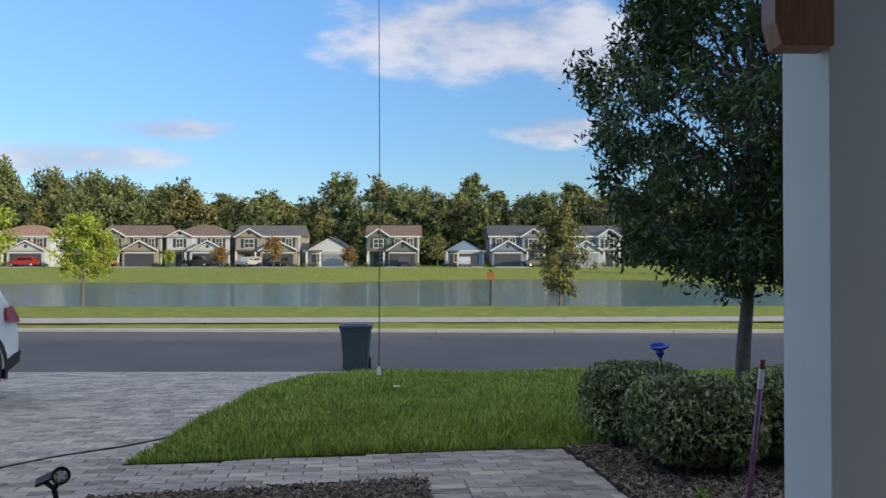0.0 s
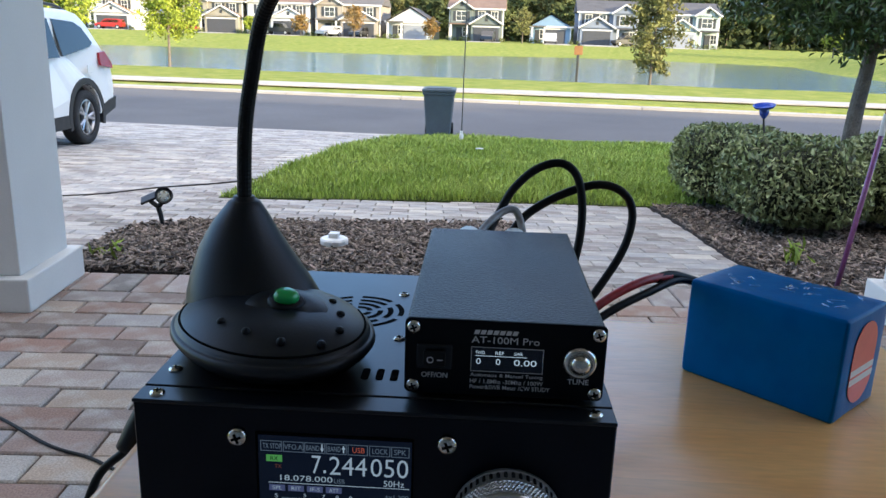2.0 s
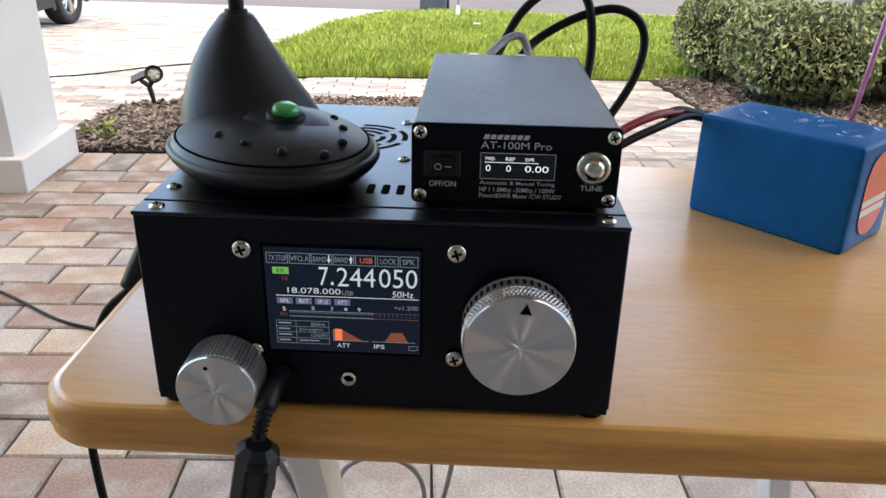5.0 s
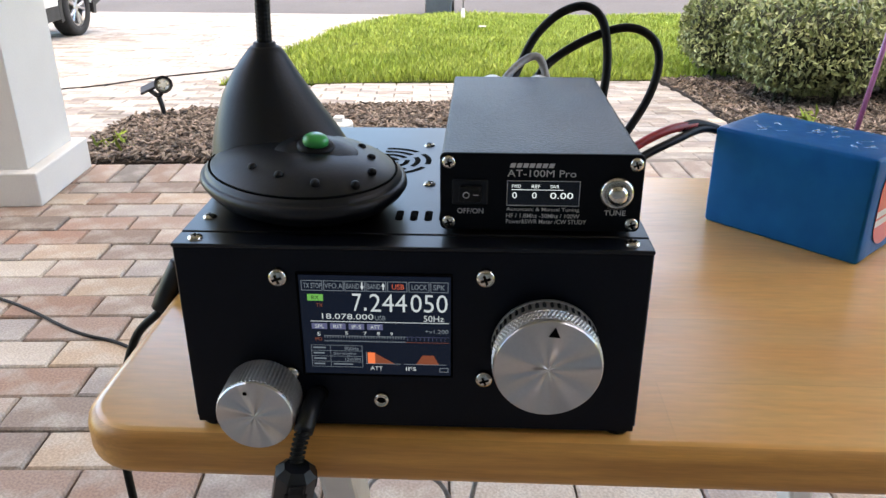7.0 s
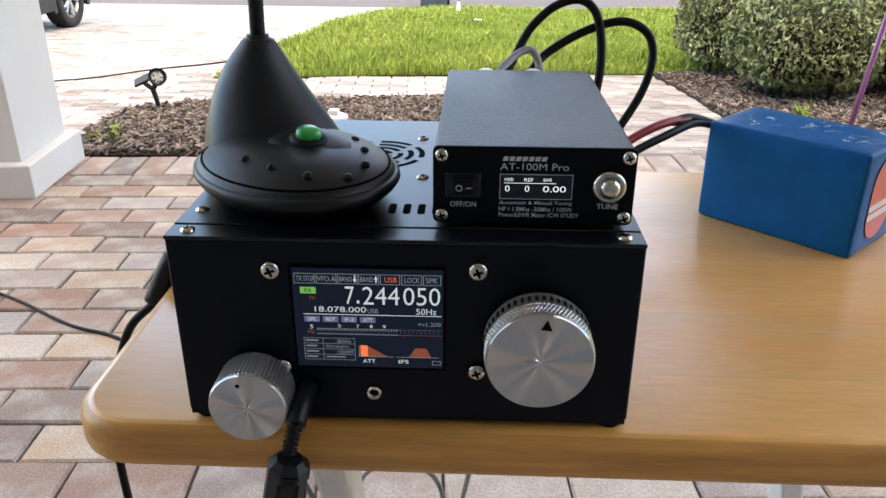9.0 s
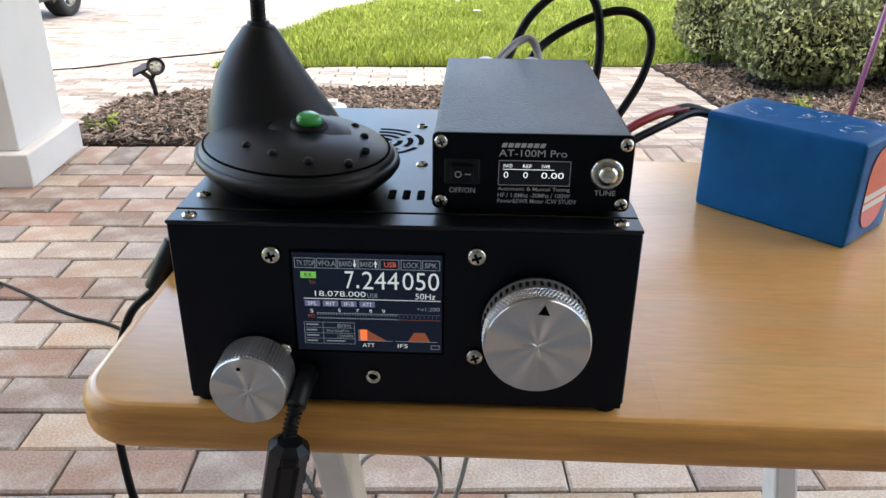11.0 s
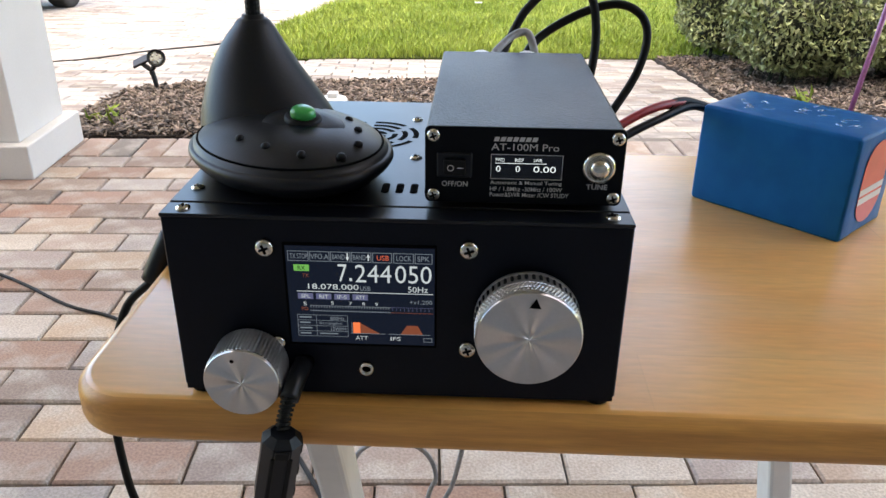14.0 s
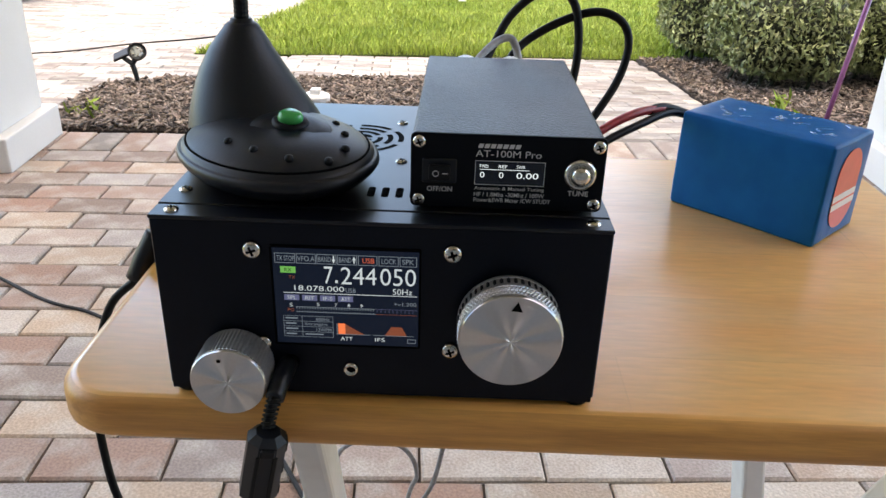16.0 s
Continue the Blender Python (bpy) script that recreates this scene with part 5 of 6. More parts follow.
# ---- front garden ----
def build_tree(x, y, base, height, crown_r, name, label, leaf, leaf_size, n_leaf, low, seed, trunk_r=0.065, shape=1.0, droop=0.0, group=""):
    """A tapered trunk with limbs and a crown of clustered leaves with gaps."""
    g = np.random.default_rng(seed)
    t = thing(name, label, "tree", group=group, m=pose(x, y, base))
    top = height * 0.92
    bm = tube([(0, 0, -0.1), (0.02 * height / 5, 0.01, height * 0.25), (0.05 * height / 5, 0, height * 0.55), (0.02, 0, top)], trunk_r, 12, 6, taper=trunk_r * 0.15)
    tips = []
    n_limb = 22
    for i in range(n_limb):
        f = (i + 0.5) / n_limb
        z0 = low + (top - low) * f * 0.9
        a = i * 2.4 + g.uniform(-0.3, 0.3)
        reach = crown_r * (math.sin(math.pi * min(1, 0.16 + 0.8 * f ** shape)) ** 0.7) * g.uniform(0.75, 1.08)
        end = Vector((reach * math.cos(a), reach * math.sin(a), z0 + reach * (0.35 - droop) + g.uniform(-0.1, 0.1)))
        mid = Vector((reach * 0.45 * math.cos(a + 0.15), reach * 0.45 * math.sin(a + 0.15), z0 + reach * 0.22))
        tube([(0.02, 0, z0 - 0.05), mid, end], trunk_r * 0.3, 6, 4, bm, taper=trunk_r * 0.06)
        for k in range(7):
            s = g.uniform(0.25, 1.0)
            q = Vector((0.02, 0, z0)).lerp(end, s) + Vector(g.normal(0, 0.13 * crown_r, 3))
            tips.append(q)
    part("trunk", bm, M["trunk"], t)
    per = max(6, n_leaf // len(tips))
    pts = np.concatenate([np.asarray(q) + g.normal(0, 1, (per, 3)) * crown_r * np.array([0.1, 0.1, 0.085]) for q in tips])
    v, f = leaf_cloud(pts, leaf_size, 0.42, 0.4, 0.25, seed)
    crown = soup("crown", v, f, leaf, t)
    tagged(crown, label="crown of many separate leaves")
    return t


def build_hedge(x0, x1, y0, y1, z1, seed, label):
    """A clipped shrub: rounded core coloured as inner shade, with small leaves all over it."""
    g = np.random.default_rng(seed)
    base = lie((y0 + y1) / 2)
    c = thing("hedge", label, "hedge", group="clipped hedges")
    cx, cy, cz = (x0 + x1) / 2, (y0 + y1) / 2, (base + z1) / 2 + 0.06
    rx, ry, rz = (x1 - x0) / 2, (y1 - y0) / 2, (z1 - base) / 2 - 0.03

    def skin(d, k):
        p = 3.2
        q = (abs(d[0] / rx) ** p + abs(d[1] / ry) ** p + abs(d[2] / rz) ** p) ** (-1 / p)
        b = 1 + 0.09 * noise.noise((d[0] * q * 3.1 + seed, d[1] * q * 3.1, d[2] * q * 3.1)) + 0.05 * noise.noise((d[0] * q * 9, d[1] * q * 9 + seed, d[2] * q * 9))
        return (cx + d[0] * q * k * b, cy + d[1] * q * k * b, cz + d[2] * q * k * b)

    # solid core; shade between the leaves is put into its near-black colour
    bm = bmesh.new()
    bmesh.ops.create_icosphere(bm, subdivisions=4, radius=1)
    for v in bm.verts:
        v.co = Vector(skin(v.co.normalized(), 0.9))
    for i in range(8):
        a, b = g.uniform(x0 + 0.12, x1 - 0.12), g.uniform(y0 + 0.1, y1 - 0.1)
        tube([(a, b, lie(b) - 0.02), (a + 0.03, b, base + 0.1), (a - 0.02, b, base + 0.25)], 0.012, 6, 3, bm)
    part("core", bm, M["leaf_core"], c, "near-black core as inner shade, with short stems")
    n = int(9000 * (x1 - x0))
    d = g.normal(size=(n, 3)) / np.array([1 / rx, 1 / ry, 1 / rz])
    d /= np.linalg.norm(d, axis=1)[:, None]
    pts = [skin(q, g.uniform(0.86, 1.03)) for q in d]
    v, f = leaf_cloud(pts, 0.04, 0.44, 0.4, 1.0, seed)
    soup("foliage", v, f, M["leaf_hedge"], c, "small olive-green leaves")
    return c


def build_evergreen():
    """The dense tree beside the porch: limbs end in tufts of long glossy leaves."""
    g = np.random.default_rng(21)
    base = lie(6.25)
    t = thing("evergreen_tree", "dense dark evergreen tree with glossy leaves and a pale slim trunk", "tree", m=pose(2.44, 6.25, base))
    bm = tube([(0.0, 0, -0.1), (-0.02, 0, 0.6), (0.03, 0, 1.3), (0.05, 0, 2.6), (0.02, 0, 4.6)], 0.07, 14, 6, taper=0.02)
    tufts = []
    while len(tufts) < 560:
        d = Vector(g.normal(size=3)).normalized()
        k = g.uniform(0.25, 1) ** 0.45
        lump = 1 + 0.22 * noise.noise(d * 2.3) + 0.12 * noise.noise(d * 5.1)
        q = Vector((1.16 * d.x * k * lump, 1.2 * d.y * k * lump, 3.1 + 1.95 * d.z * k * lump))
        q.x *= 1.3 - 0.36 * min(1, max(0, (q.z - 1.5) / 2.0))      # the crown is broadest low down
        if q.z < 1.2 + 0.15 * noise.noise((q.x * 3, q.y * 3, 0)):
            continue
        tufts.append(q)
    for k in range(46):     # low tufts round the fork
        w, rad = g.uniform(0, 6.28), g.uniform(0.1, 0.95)
        tufts.append(Vector((rad * math.cos(w), rad * math.sin(w), 1.3 + g.uniform(0, 0.45))))
    for q in tufts[::6]:
        z0 = max(1.4, q.z - 0.25 - 0.5 * Vector((q.x, q.y)).length)
        tube([(0.03, 0, z0), (q.x * 0.5, q.y * 0.5, (z0 + q.z) / 2 + 0.05), q], 0.018, 6, 3, bm, taper=0.005)
    part("trunk", bm, M["trunk"], t)
    pts = np.concatenate([np.asarray(q) + g.normal(0, 1, (100, 3)) * np.array([0.075, 0.075, 0.065]) for q in tufts])
    v, f = leaf_cloud(pts, 0.07, 0.34, 0.4, 0.6, 22)
    soup("crown", v, f, M["leaf_dark"], t, "crown of many glossy leaves")


build_hedge(1.1, 1.92, 5.55, 6.45, 0.37, 11, "clipped rounded green shrub at the lawn edge")
build_hedge(1.22, 2.0, 4.55, 5.4, 0.42, 12, "clipped green shrub in the mulch bed")
build_hedge(1.95, 2.95, 4.75, 5.6, 0.44, 13, "clipped green shrub beside the tree")
build_evergreen()


def build_yard_things():
    s = thing("marker_rod", "purple plastic rod with clear tip and red cap standing in mulch", "rod")
    a, b = Vector((1.336, 3.475, -0.04)), Vector((1.372, 3.36, 0.77))
    part("rod", tube([a, a.lerp(b, 0.85)], 0.0105, 12, 1), M["purple"], s, smooth=True)
    part("tip", tube([a.lerp(b, 0.845), a.lerp(b, 0.95)], 0.0125, 14, 1), M["pvc"], s, "cloudy clear tip")
    part("cap", tube([a.lerp(b, 0.945), b], 0.0095, 12, 1), M["maroon"], s, "dark red cap")
    d = thing("garden_ornament", "blue plastic dish on a thin bent stake", "ornament")
    part("stake", tube([(1.63, 5.6, -0.18), (1.615, 5.6, 0.25), (1.585, 5.6, 0.44), (1.575, 5.6, 0.5)], 0.007, 8, 6), M["steel"], d)
    bm = lathe([(0.012, -0.07), (0.03, -0.04), (0.034, -0.02), (0.02, -0.012), (0.06, 0.0), (0.074, 0.018), (0.072, 0.02), (0.055, 0.006), (0, 0.0)], 28)
    part("dish", bm, M["blue_dish"], d, m=pose(1.565, 5.58, 0.565, 8, -8, 0), smooth=True)
    c = thing("cleanout_cap", "white plastic pipe cap with a square boss in the mulch", "pipe cap", m=pose(-0.93, 3.74, lie(3.74) + 0.005))
    part("pipe", lathe([(0.056, -0.05), (0.056, 0.03)], 28), M["pvc"], c)
    bm = lathe([(0.066, 0.026), (0.069, 0.03), (0.069, 0.05), (0.062, 0.058), (0, 0.062)], 12)
    part("cap", bm, M["pvc"], c)
    part("boss", box(-0.024, 0.024, -0.024, 0.024, 0.055, 0.085, 0.005), M["pvc"], c)
    k = thing("garden_spotlight", "black garden spotlight on a stake with its tail fin", "spotlight", m=pose(-1.925, 4.0, lie(4.0)))
    part("stake", tube([(0.012, 0, -0.08), (0.006, 0, 0.05), (-0.008, 0, 0.12)], 0.01, 8, 4, taper=0.014), M["black_plastic"], k)
    h = part("head", lathe([(0.01, -0.055), (0.03, -0.045), (0.04, -0.01), (0.046, 0.022), (0.041, 0.022), (0.038, 0.006), (0, 0.004)], 28), M["black_plastic"], k, m=pose(0.028, -0.01, 0.185, 62, 0, 30), smooth=True)
    part("lens", lathe([(0.038, 0.008), (0.024, 0.013), (0, 0.015)], 24), M["lens"], h, "clear lamp lens", smooth=True)
    for q in (0, 72, 144, 216, 288):
        part("diode", lathe([(0.008, 0.0), (0.006, 0.004), (0, 0.005)], 12, offset=(0.02 * math.cos(radians(q)), 0.02 * math.sin(radians(q)))), M["chrome"], h, m=Matrix.Translation((0, 0, 0.0115)))
    part("solar_panel", box(-0.045, 0.045, -0.032, 0.032, -0.007, 0.007, 0.004), M["black_plastic"], k, "small black solar panel", m=pose(-0.062, 0.01, 0.168, 24, -24, 10))
    part("bracket", tube([(-0.062, 0.01, 0.158), (-0.03, 0, 0.14), (-0.005, 0, 0.13), (0.02, 0.01, 0.172)], 0.013, 8, 4), M["black_plastic"], k)
    w = thing("whip_antenna", "tall thin whip antenna standing in the lawn", "antenna", m=pose(-0.861, 11.72, lie(11.72)))
    part("whip", tube([(0, 0, 0.0), (0.01, 0, 2.5), (0.0, 0, 5.0), (-0.01, 0, 7.0)], 0.0085, 8, 5, taper=0.005), M["steel"], w)
    part("sleeve", lathe([(0.03, -0.05), (0.03, 0.1), (0.022, 0.13), (0.02, 0.17)], 14), M["pvc"], w, "white plastic sleeve at the foot")
    part("radial_clamp", box(-0.04, 0.035, -0.02, 0.02, 0.0, 0.022, 0.004), M["grey_wire"], w)
    f = thing("lawn_flag", "small white utility marker lying in the grass", "marker", m=pose(-0.5, 9.78, lie(9.78) + 0.06))
    part("tab", box(-0.045, 0.045, -0.02, 0.02, 0, 0.012, 0.003), M["pvc"], f)
    g = np.random.default_rng(9)
    for n in range(2):
        p = thing("seedling", "small green weed growing in the mulch", "weed", m=pose(*((1.32, 3.95), (-1.82, 3.28))[n], lie(3.9)))
        v, fcs = leaf_cloud(g.normal(0, 0.035, (30, 3)) + np.array([0, 0, 0.05]), 0.09, 0.18, 0.4, 1.2, 31 + n)
        soup("leaves", v, fcs, M["blade"], p)


build_yard_things()


def build_bin():
    b = thing("wheeled_bin", "grey-blue wheeled rubbish bin at the kerb", "bin", m=pose(-1.355, 13.3, -0.70, 0, 0, 2))
    bm = bmesh.new()
    rows = [(0.195, 0.21, 0.03), (0.2, 0.22, 0.09), (0.245, 0.28, 0.68), (0.262, 0.3, 0.705), (0.262, 0.3, 0.735)]
    rings = [[bm.verts.new((x, y, z)) for x, y in round_rect(-a, a, -c, c, 0.04, 4)] for a, c, z in rows]
    for p, q in zip(rings, rings[1:]):
        for i in range(len(p)):
            bm.faces.new((p[i], p[(i + 1) % len(p)], q[(i + 1) % len(q)], q[i]))
    bm.faces.new(rings[0][::-1]), bm.faces.new(rings[-1])
    bmesh.ops.recalc_face_normals(bm, faces=bm.faces)
    part("body", bm, M["bin"], b)
    lid = part("lid", prism(round_rect(-0.272, 0.272, -0.315, 0.315, 0.045, 4), 0.736, 0.79, bevel=0.018, seg=2), M["bin"], b)
    part("lid_ridge", box(-0.2, 0.2, -0.25, 0.2, 0.789, 0.803, 0.006), M["bin"], lid)
    part("bar", tube([(-0.2, 0.33, 0.745), (0.2, 0.33, 0.745)], 0.015, 10, 1), M["bin"], b)
    for x in (-0.2, 0.2):
        part("wheel", lathe([(0.1, -0.02), (0.105, -0.012), (0.105, 0.012), (0.1, 0.02)], 24), M["tyre"], b, m=Matrix.Translation((x * 1.08, 0.2, 0.105)) @ pose(0, 0, 0, 0, 90, 0))
    for x in (-0.14, 0.14):
        part("foot", box(x - 0.03, x + 0.03, -0.2, -0.15, 0.0, 0.04, 0.006), M["bin"], b)


build_bin()


# ---- cars ----
def car_body(profile, width, tuck, bm=None):
    """A body lofted over the width from a side outline (length, height), pulled in towards the roof."""
    bm = bm or bmesh.new()
    rows = []
    for s in (-1, -0.97, -0.85, 0.85, 0.97, 1):
        k = 1 - (0.05 if abs(s) == 1 else 0.012 if abs(s) == 0.97 else 0)
        row = []
        cz, cx = 0.75, sum(p[0] for p in profile) / len(profile)
        for x, z in profile:
            w = width / 2 * (1 - tuck * max(0, z - 0.95))
            row.append(bm.verts.new((cx + (x - cx) * (1 - (1 - k) * 0.6), s * w, cz + (z - cz) * k)))
        rows.append(row)
    n = len(profile)
    for a, b in zip(rows, rows[1:]):
        for i in range(n):
            bm.faces.new((a[i], a[(i + 1) % n], b[(i + 1) % n], b[i]))
    bm.faces.new(rows[0][::-1]), bm.faces.new(rows[-1])
    bmesh.ops.recalc_face_normals(bm, faces=bm.faces)
    return bm


def arc(cx, cz, r, a0, a1, n=10):
    return [(cx + r * math.cos(radians(a0 + (a1 - a0) * i / n)), cz + r * math.sin(radians(a0 + (a1 - a0) * i / n))) for i in range(n + 1)]


def wheel(parent, x, y, r, side, spokes=5):
    m = Matrix.Translation((x, y, r)) @ pose(0, 0, 0, -90 * side, 0, 0)
    t = part("wheel", lathe([(r * 0.66, -0.1), (r * 0.94, -0.11), (r, -0.08), (r, 0.08), (r * 0.95, 0.105), (r * 0.68, 0.1), (r * 0.66, 0.06), (r * 0.66, -0.1)], 40), M["tyre"], parent, m=m, smooth=True)
    bm = lathe([(r * 0.67, 0.0), (r * 0.67, 0.085), (r * 0.61, 0.09), (r * 0.58, 0.06), (r * 0.57, 0.0)], 40)
    lathe([(0.06, 0.03), (0.06, 0.075), (0.04, 0.085), (0, 0.085)], 16, bm=bm)
    for i in range(spokes):
        for q in (-11, 11):
            a = 2 * math.pi * i / spokes + radians(q)
            a0 = 2 * math.pi * i / spokes
            p0, p1 = Vector((0.05 * math.cos(a0), 0.05 * math.sin(a0), 0.065)), Vector((r * 0.6 * math.cos(a), r * 0.6 * math.sin(a), 0.075))
            tube([p0, p1], 0.021, 6, 1, bm)
    part("rim", bm, M["rim"], t, "silver alloy rim")
    part("brake", lathe([(r * 0.57, -0.02), (r * 0.57, 0.01), (0, 0.01)], 24), M["car_dark"], t)


def build_suv():
    """Parked nose to the house; x runs along it, the tail at +x."""
    v = thing("parked_car", "white sport utility car parked on the paver driveway", "car", m=pose(-5.555, 6.41, lie(8.7) + 0.0, 0, 0, 94) @ Matrix.Diagonal((0.88, 0.88, 0.88, 1)))
    L, wb = 4.6, 2.67
    rx = 2.55
    fx = rx - wb
    r = 0.345
    prof = ([(fx - 0.93, 0.36), (fx - 0.48, 0.3)] + arc(fx, r, 0.43, 180, 0) + [(fx + 0.5, 0.28), (rx - 0.5, 0.28)] + arc(rx, r, 0.43, 180, 0)
            + [(rx + 0.55, 0.33), (rx + 0.82, 0.42), (rx + 0.88, 0.6), (rx + 0.87, 0.82), (rx + 0.83, 0.98), (rx + 0.72, 1.22), (rx + 0.52, 1.5), (rx + 0.36, 1.63), (rx + 0.1, 1.68), (rx - 1.0, 1.7), (rx - 1.75, 1.66), (fx + 0.3, 1.12), (fx - 0.55, 1.0), (fx - 0.9, 0.82), (fx - 0.98, 0.55)])
    bm = car_body(prof, 1.8, 0.3)
    bmesh.ops.bevel(bm, geom=[e for e in bm.edges if e.calc_face_angle(0) > 0.5 and e.calc_length() > 0.05], offset=0.012, segments=2, affect="EDGES")
    part("body", bm, M["car_white"], v, smooth=False)

    def pane(name, pts, mat_, thick=0.012, out=0.0):
        bm = bmesh.new()
        lo, hi = [], []
        for x, z in pts:
            w = 0.9 * (1 - 0.3 * max(0, z - 0.95)) + out
            lo.append(bm.verts.new((x, -w, z)))
            hi.append(bm.verts.new((x, -w + 0.03, z)))
        bm.faces.new(lo), bm.faces.new(hi[::-1])
        n = len(lo)
        for i in range(n):
            bm.faces.new((lo[i], hi[i], hi[(i + 1) % n], lo[(i + 1) % n]))
        bmesh.ops.recalc_face_normals(bm, faces=bm.faces)
        return part(name, bm, M[mat_], v)
    pane("rear_quarter_window", [(rx - 0.42, 1.12), (rx + 0.36, 1.22), (rx + 0.47, 1.27), (rx + 0.3, 1.46), (rx + 0.12, 1.53), (rx - 0.4, 1.56)], "car_glass", out=0.002)
    pane("rear_door_window", [(rx - 1.3, 1.1), (rx - 0.5, 1.11), (rx - 0.5, 1.56), (rx - 1.28, 1.58)], "car_glass", out=0.002)
    pane("front_door_window", [(rx - 2.25, 1.08), (rx - 1.38, 1.1), (rx - 1.36, 1.58), (rx - 1.75, 1.55)], "car_glass", out=0.002)
    pane("tail_lamp", [(rx + 0.5, 0.98), (rx + 0.84, 0.93), (rx + 0.84, 1.0), (rx + 0.74, 1.16), (rx + 0.56, 1.14)], "lamp_red", out=0.006)
    for cx in (fx, rx):
        bm = bmesh.new()
        outer, inner = arc(cx, r, 0.5, 195, -15, 16), arc(cx, r, 0.425, 195, -15, 16)
        vo, vi = [bm.verts.new((x, -0.91, z)) for x, z in outer], [bm.verts.new((x, -0.91, z)) for x, z in inner]
        wo, wi = [bm.verts.new((x, -0.85, z)) for x, z in outer], [bm.verts.new((x, -0.85, z)) for x, z in inner]
        for i in range(16):
            bm.faces.new((vo[i], vo[i + 1], vi[i + 1], vi[i]))
            bm.faces.new((vo[i], wo[i], wo[i + 1], vo[i + 1]))
            bm.faces.new((vi[i], vi[i + 1], wi[i + 1], wi[i]))
        bmesh.ops.recalc_face_normals(bm, faces=bm.faces)
        part("arch_trim", bm, M["car_dark"], v, "black wheel arch trim")
        for s in (-1, 1):
            wheel(v, cx, s * 0.8, r, s)
    part("inner_shell", box(fx - 0.7, rx + 0.7, -0.76, 0.76, 0.26, 0.95), M["car_dark"], v, "dark underside")
    pane("sill_trim", [(fx + 0.48, 0.26), (rx - 0.48, 0.26), (rx - 0.5, 0.42), (fx + 0.5, 0.42)], "car_dark", out=0.008)
    pane("rear_bumper_trim", [(rx + 0.47, 0.31), (rx + 0.83, 0.4), (rx + 0.87, 0.56), (rx + 0.5, 0.48)], "car_dark", out=0.008)
    part("fuel_flap", box(rx + 0.12, rx + 0.3, -0.895, -0.885, 0.9, 1.0, 0.004), M["car_white"], v)
    part("bumper", box(rx + 0.66, rx + 0.89, -0.78, 0.78, 0.36, 0.56, 0.03), M["car_dark"], v)
    for s in (-1, 1):
        part("roof_rail", tube([(rx - 1.6, s * 0.62, 1.67), (rx - 1.4, s * 0.62, 1.74), (rx - 0.2, s * 0.62, 1.73), (rx + 0.15, s * 0.62, 1.67)], 0.02, 8, 5), M["car_dark"], v)
    part("rear_window", box(-0.02, 0.02, -0.55, 0.55, -0.22, 0.22, 0.01, m=Matrix.Translation((rx + 0.64, 0, 1.36)) @ pose(0, 0, 0, 0, -37, 0)), M["car_glass"], v)
    part("spoiler", box(rx + 0.28, rx + 0.52, -0.56, 0.56, 1.6, 1.64, 0.01), M["car_white"], v)


build_suv()


def far_car(x, y, paint, kind, yaw, label, group="cars on the far drives"):
    v = thing("far_car", label, "car", group=group, m=pose(x, y, -0.27, 0, 0, yaw))
    if kind == "pickup":
        prof = [(-2.7, 0.45), (2.7, 0.45), (2.7, 1.05), (0.6, 1.05), (0.5, 1.8), (-0.9, 1.8), (-1.4, 1.1), (-2.65, 1.0)]
        cab = [(-1.25, 1.15), (0.42, 1.15), (0.4, 1.7), (-0.85, 1.7)]
    else:
        prof = [(-2.2, 0.4), (2.2, 0.4), (2.25, 0.95), (1.95, 1.55), (1.4, 1.65), (-0.5, 1.62), (-1.2, 1.0), (-2.15, 0.85)]
        cab = [(-0.95, 1.05), (1.85, 1.05), (1.5, 1.53), (-0.42, 1.53)]
    bm = bmesh.new()
    lo, hi = [bm.verts.new((a, -0.92, b)) for a, b in prof], [bm.verts.new((a, 0.92, b)) for a, b in prof]
    bm.faces.new(lo), bm.faces.new(hi[::-1])
    for i in range(len(prof)):
        bm.faces.new((lo[i], hi[i], hi[(i + 1) % len(prof)], lo[(i + 1) % len(prof)]))
    bmesh.ops.recalc_face_normals(bm, faces=bm.faces)
    bmesh.ops.bevel(bm, geom=bm.edges[:], offset=0.07, segments=2, affect="EDGES")
    part("body", bm, paint, v)
    for s in (-1, 1):
        part("side_window", prism([(a, b) for a, b in cab], 0, 0.02), M["car_glass"], v, m=on_front(-0.9, 0, 0) if s < 0 else on_front(0.94, 0, 0))
    for a in (-1.45, 1.45):
        for s in (-1, 1):
            w = part("wheel", lathe([(0.34, -0.1), (0.36, 0), (0.34, 0.1), (0.2, 0.1), (0, 0.08)], 18), M["tyre"], v, m=Matrix.Translation((a, s * 0.86, 0.36)) @ pose(0, 0, 0, -90 * s, 0, 0))
            part("rim", lathe([(0.2, 0.1), (0.18, 0.115), (0, 0.115)], 14), M["rim"], w)
    part("windscreen", box(-0.5, 0.5, -0.01, 0.01, -0.2, 0.2, m=Matrix.Translation((2.12, 0, 1.25)) @ pose(0, 0, 0, 25, 0, 90)), M["car_glass"], v)


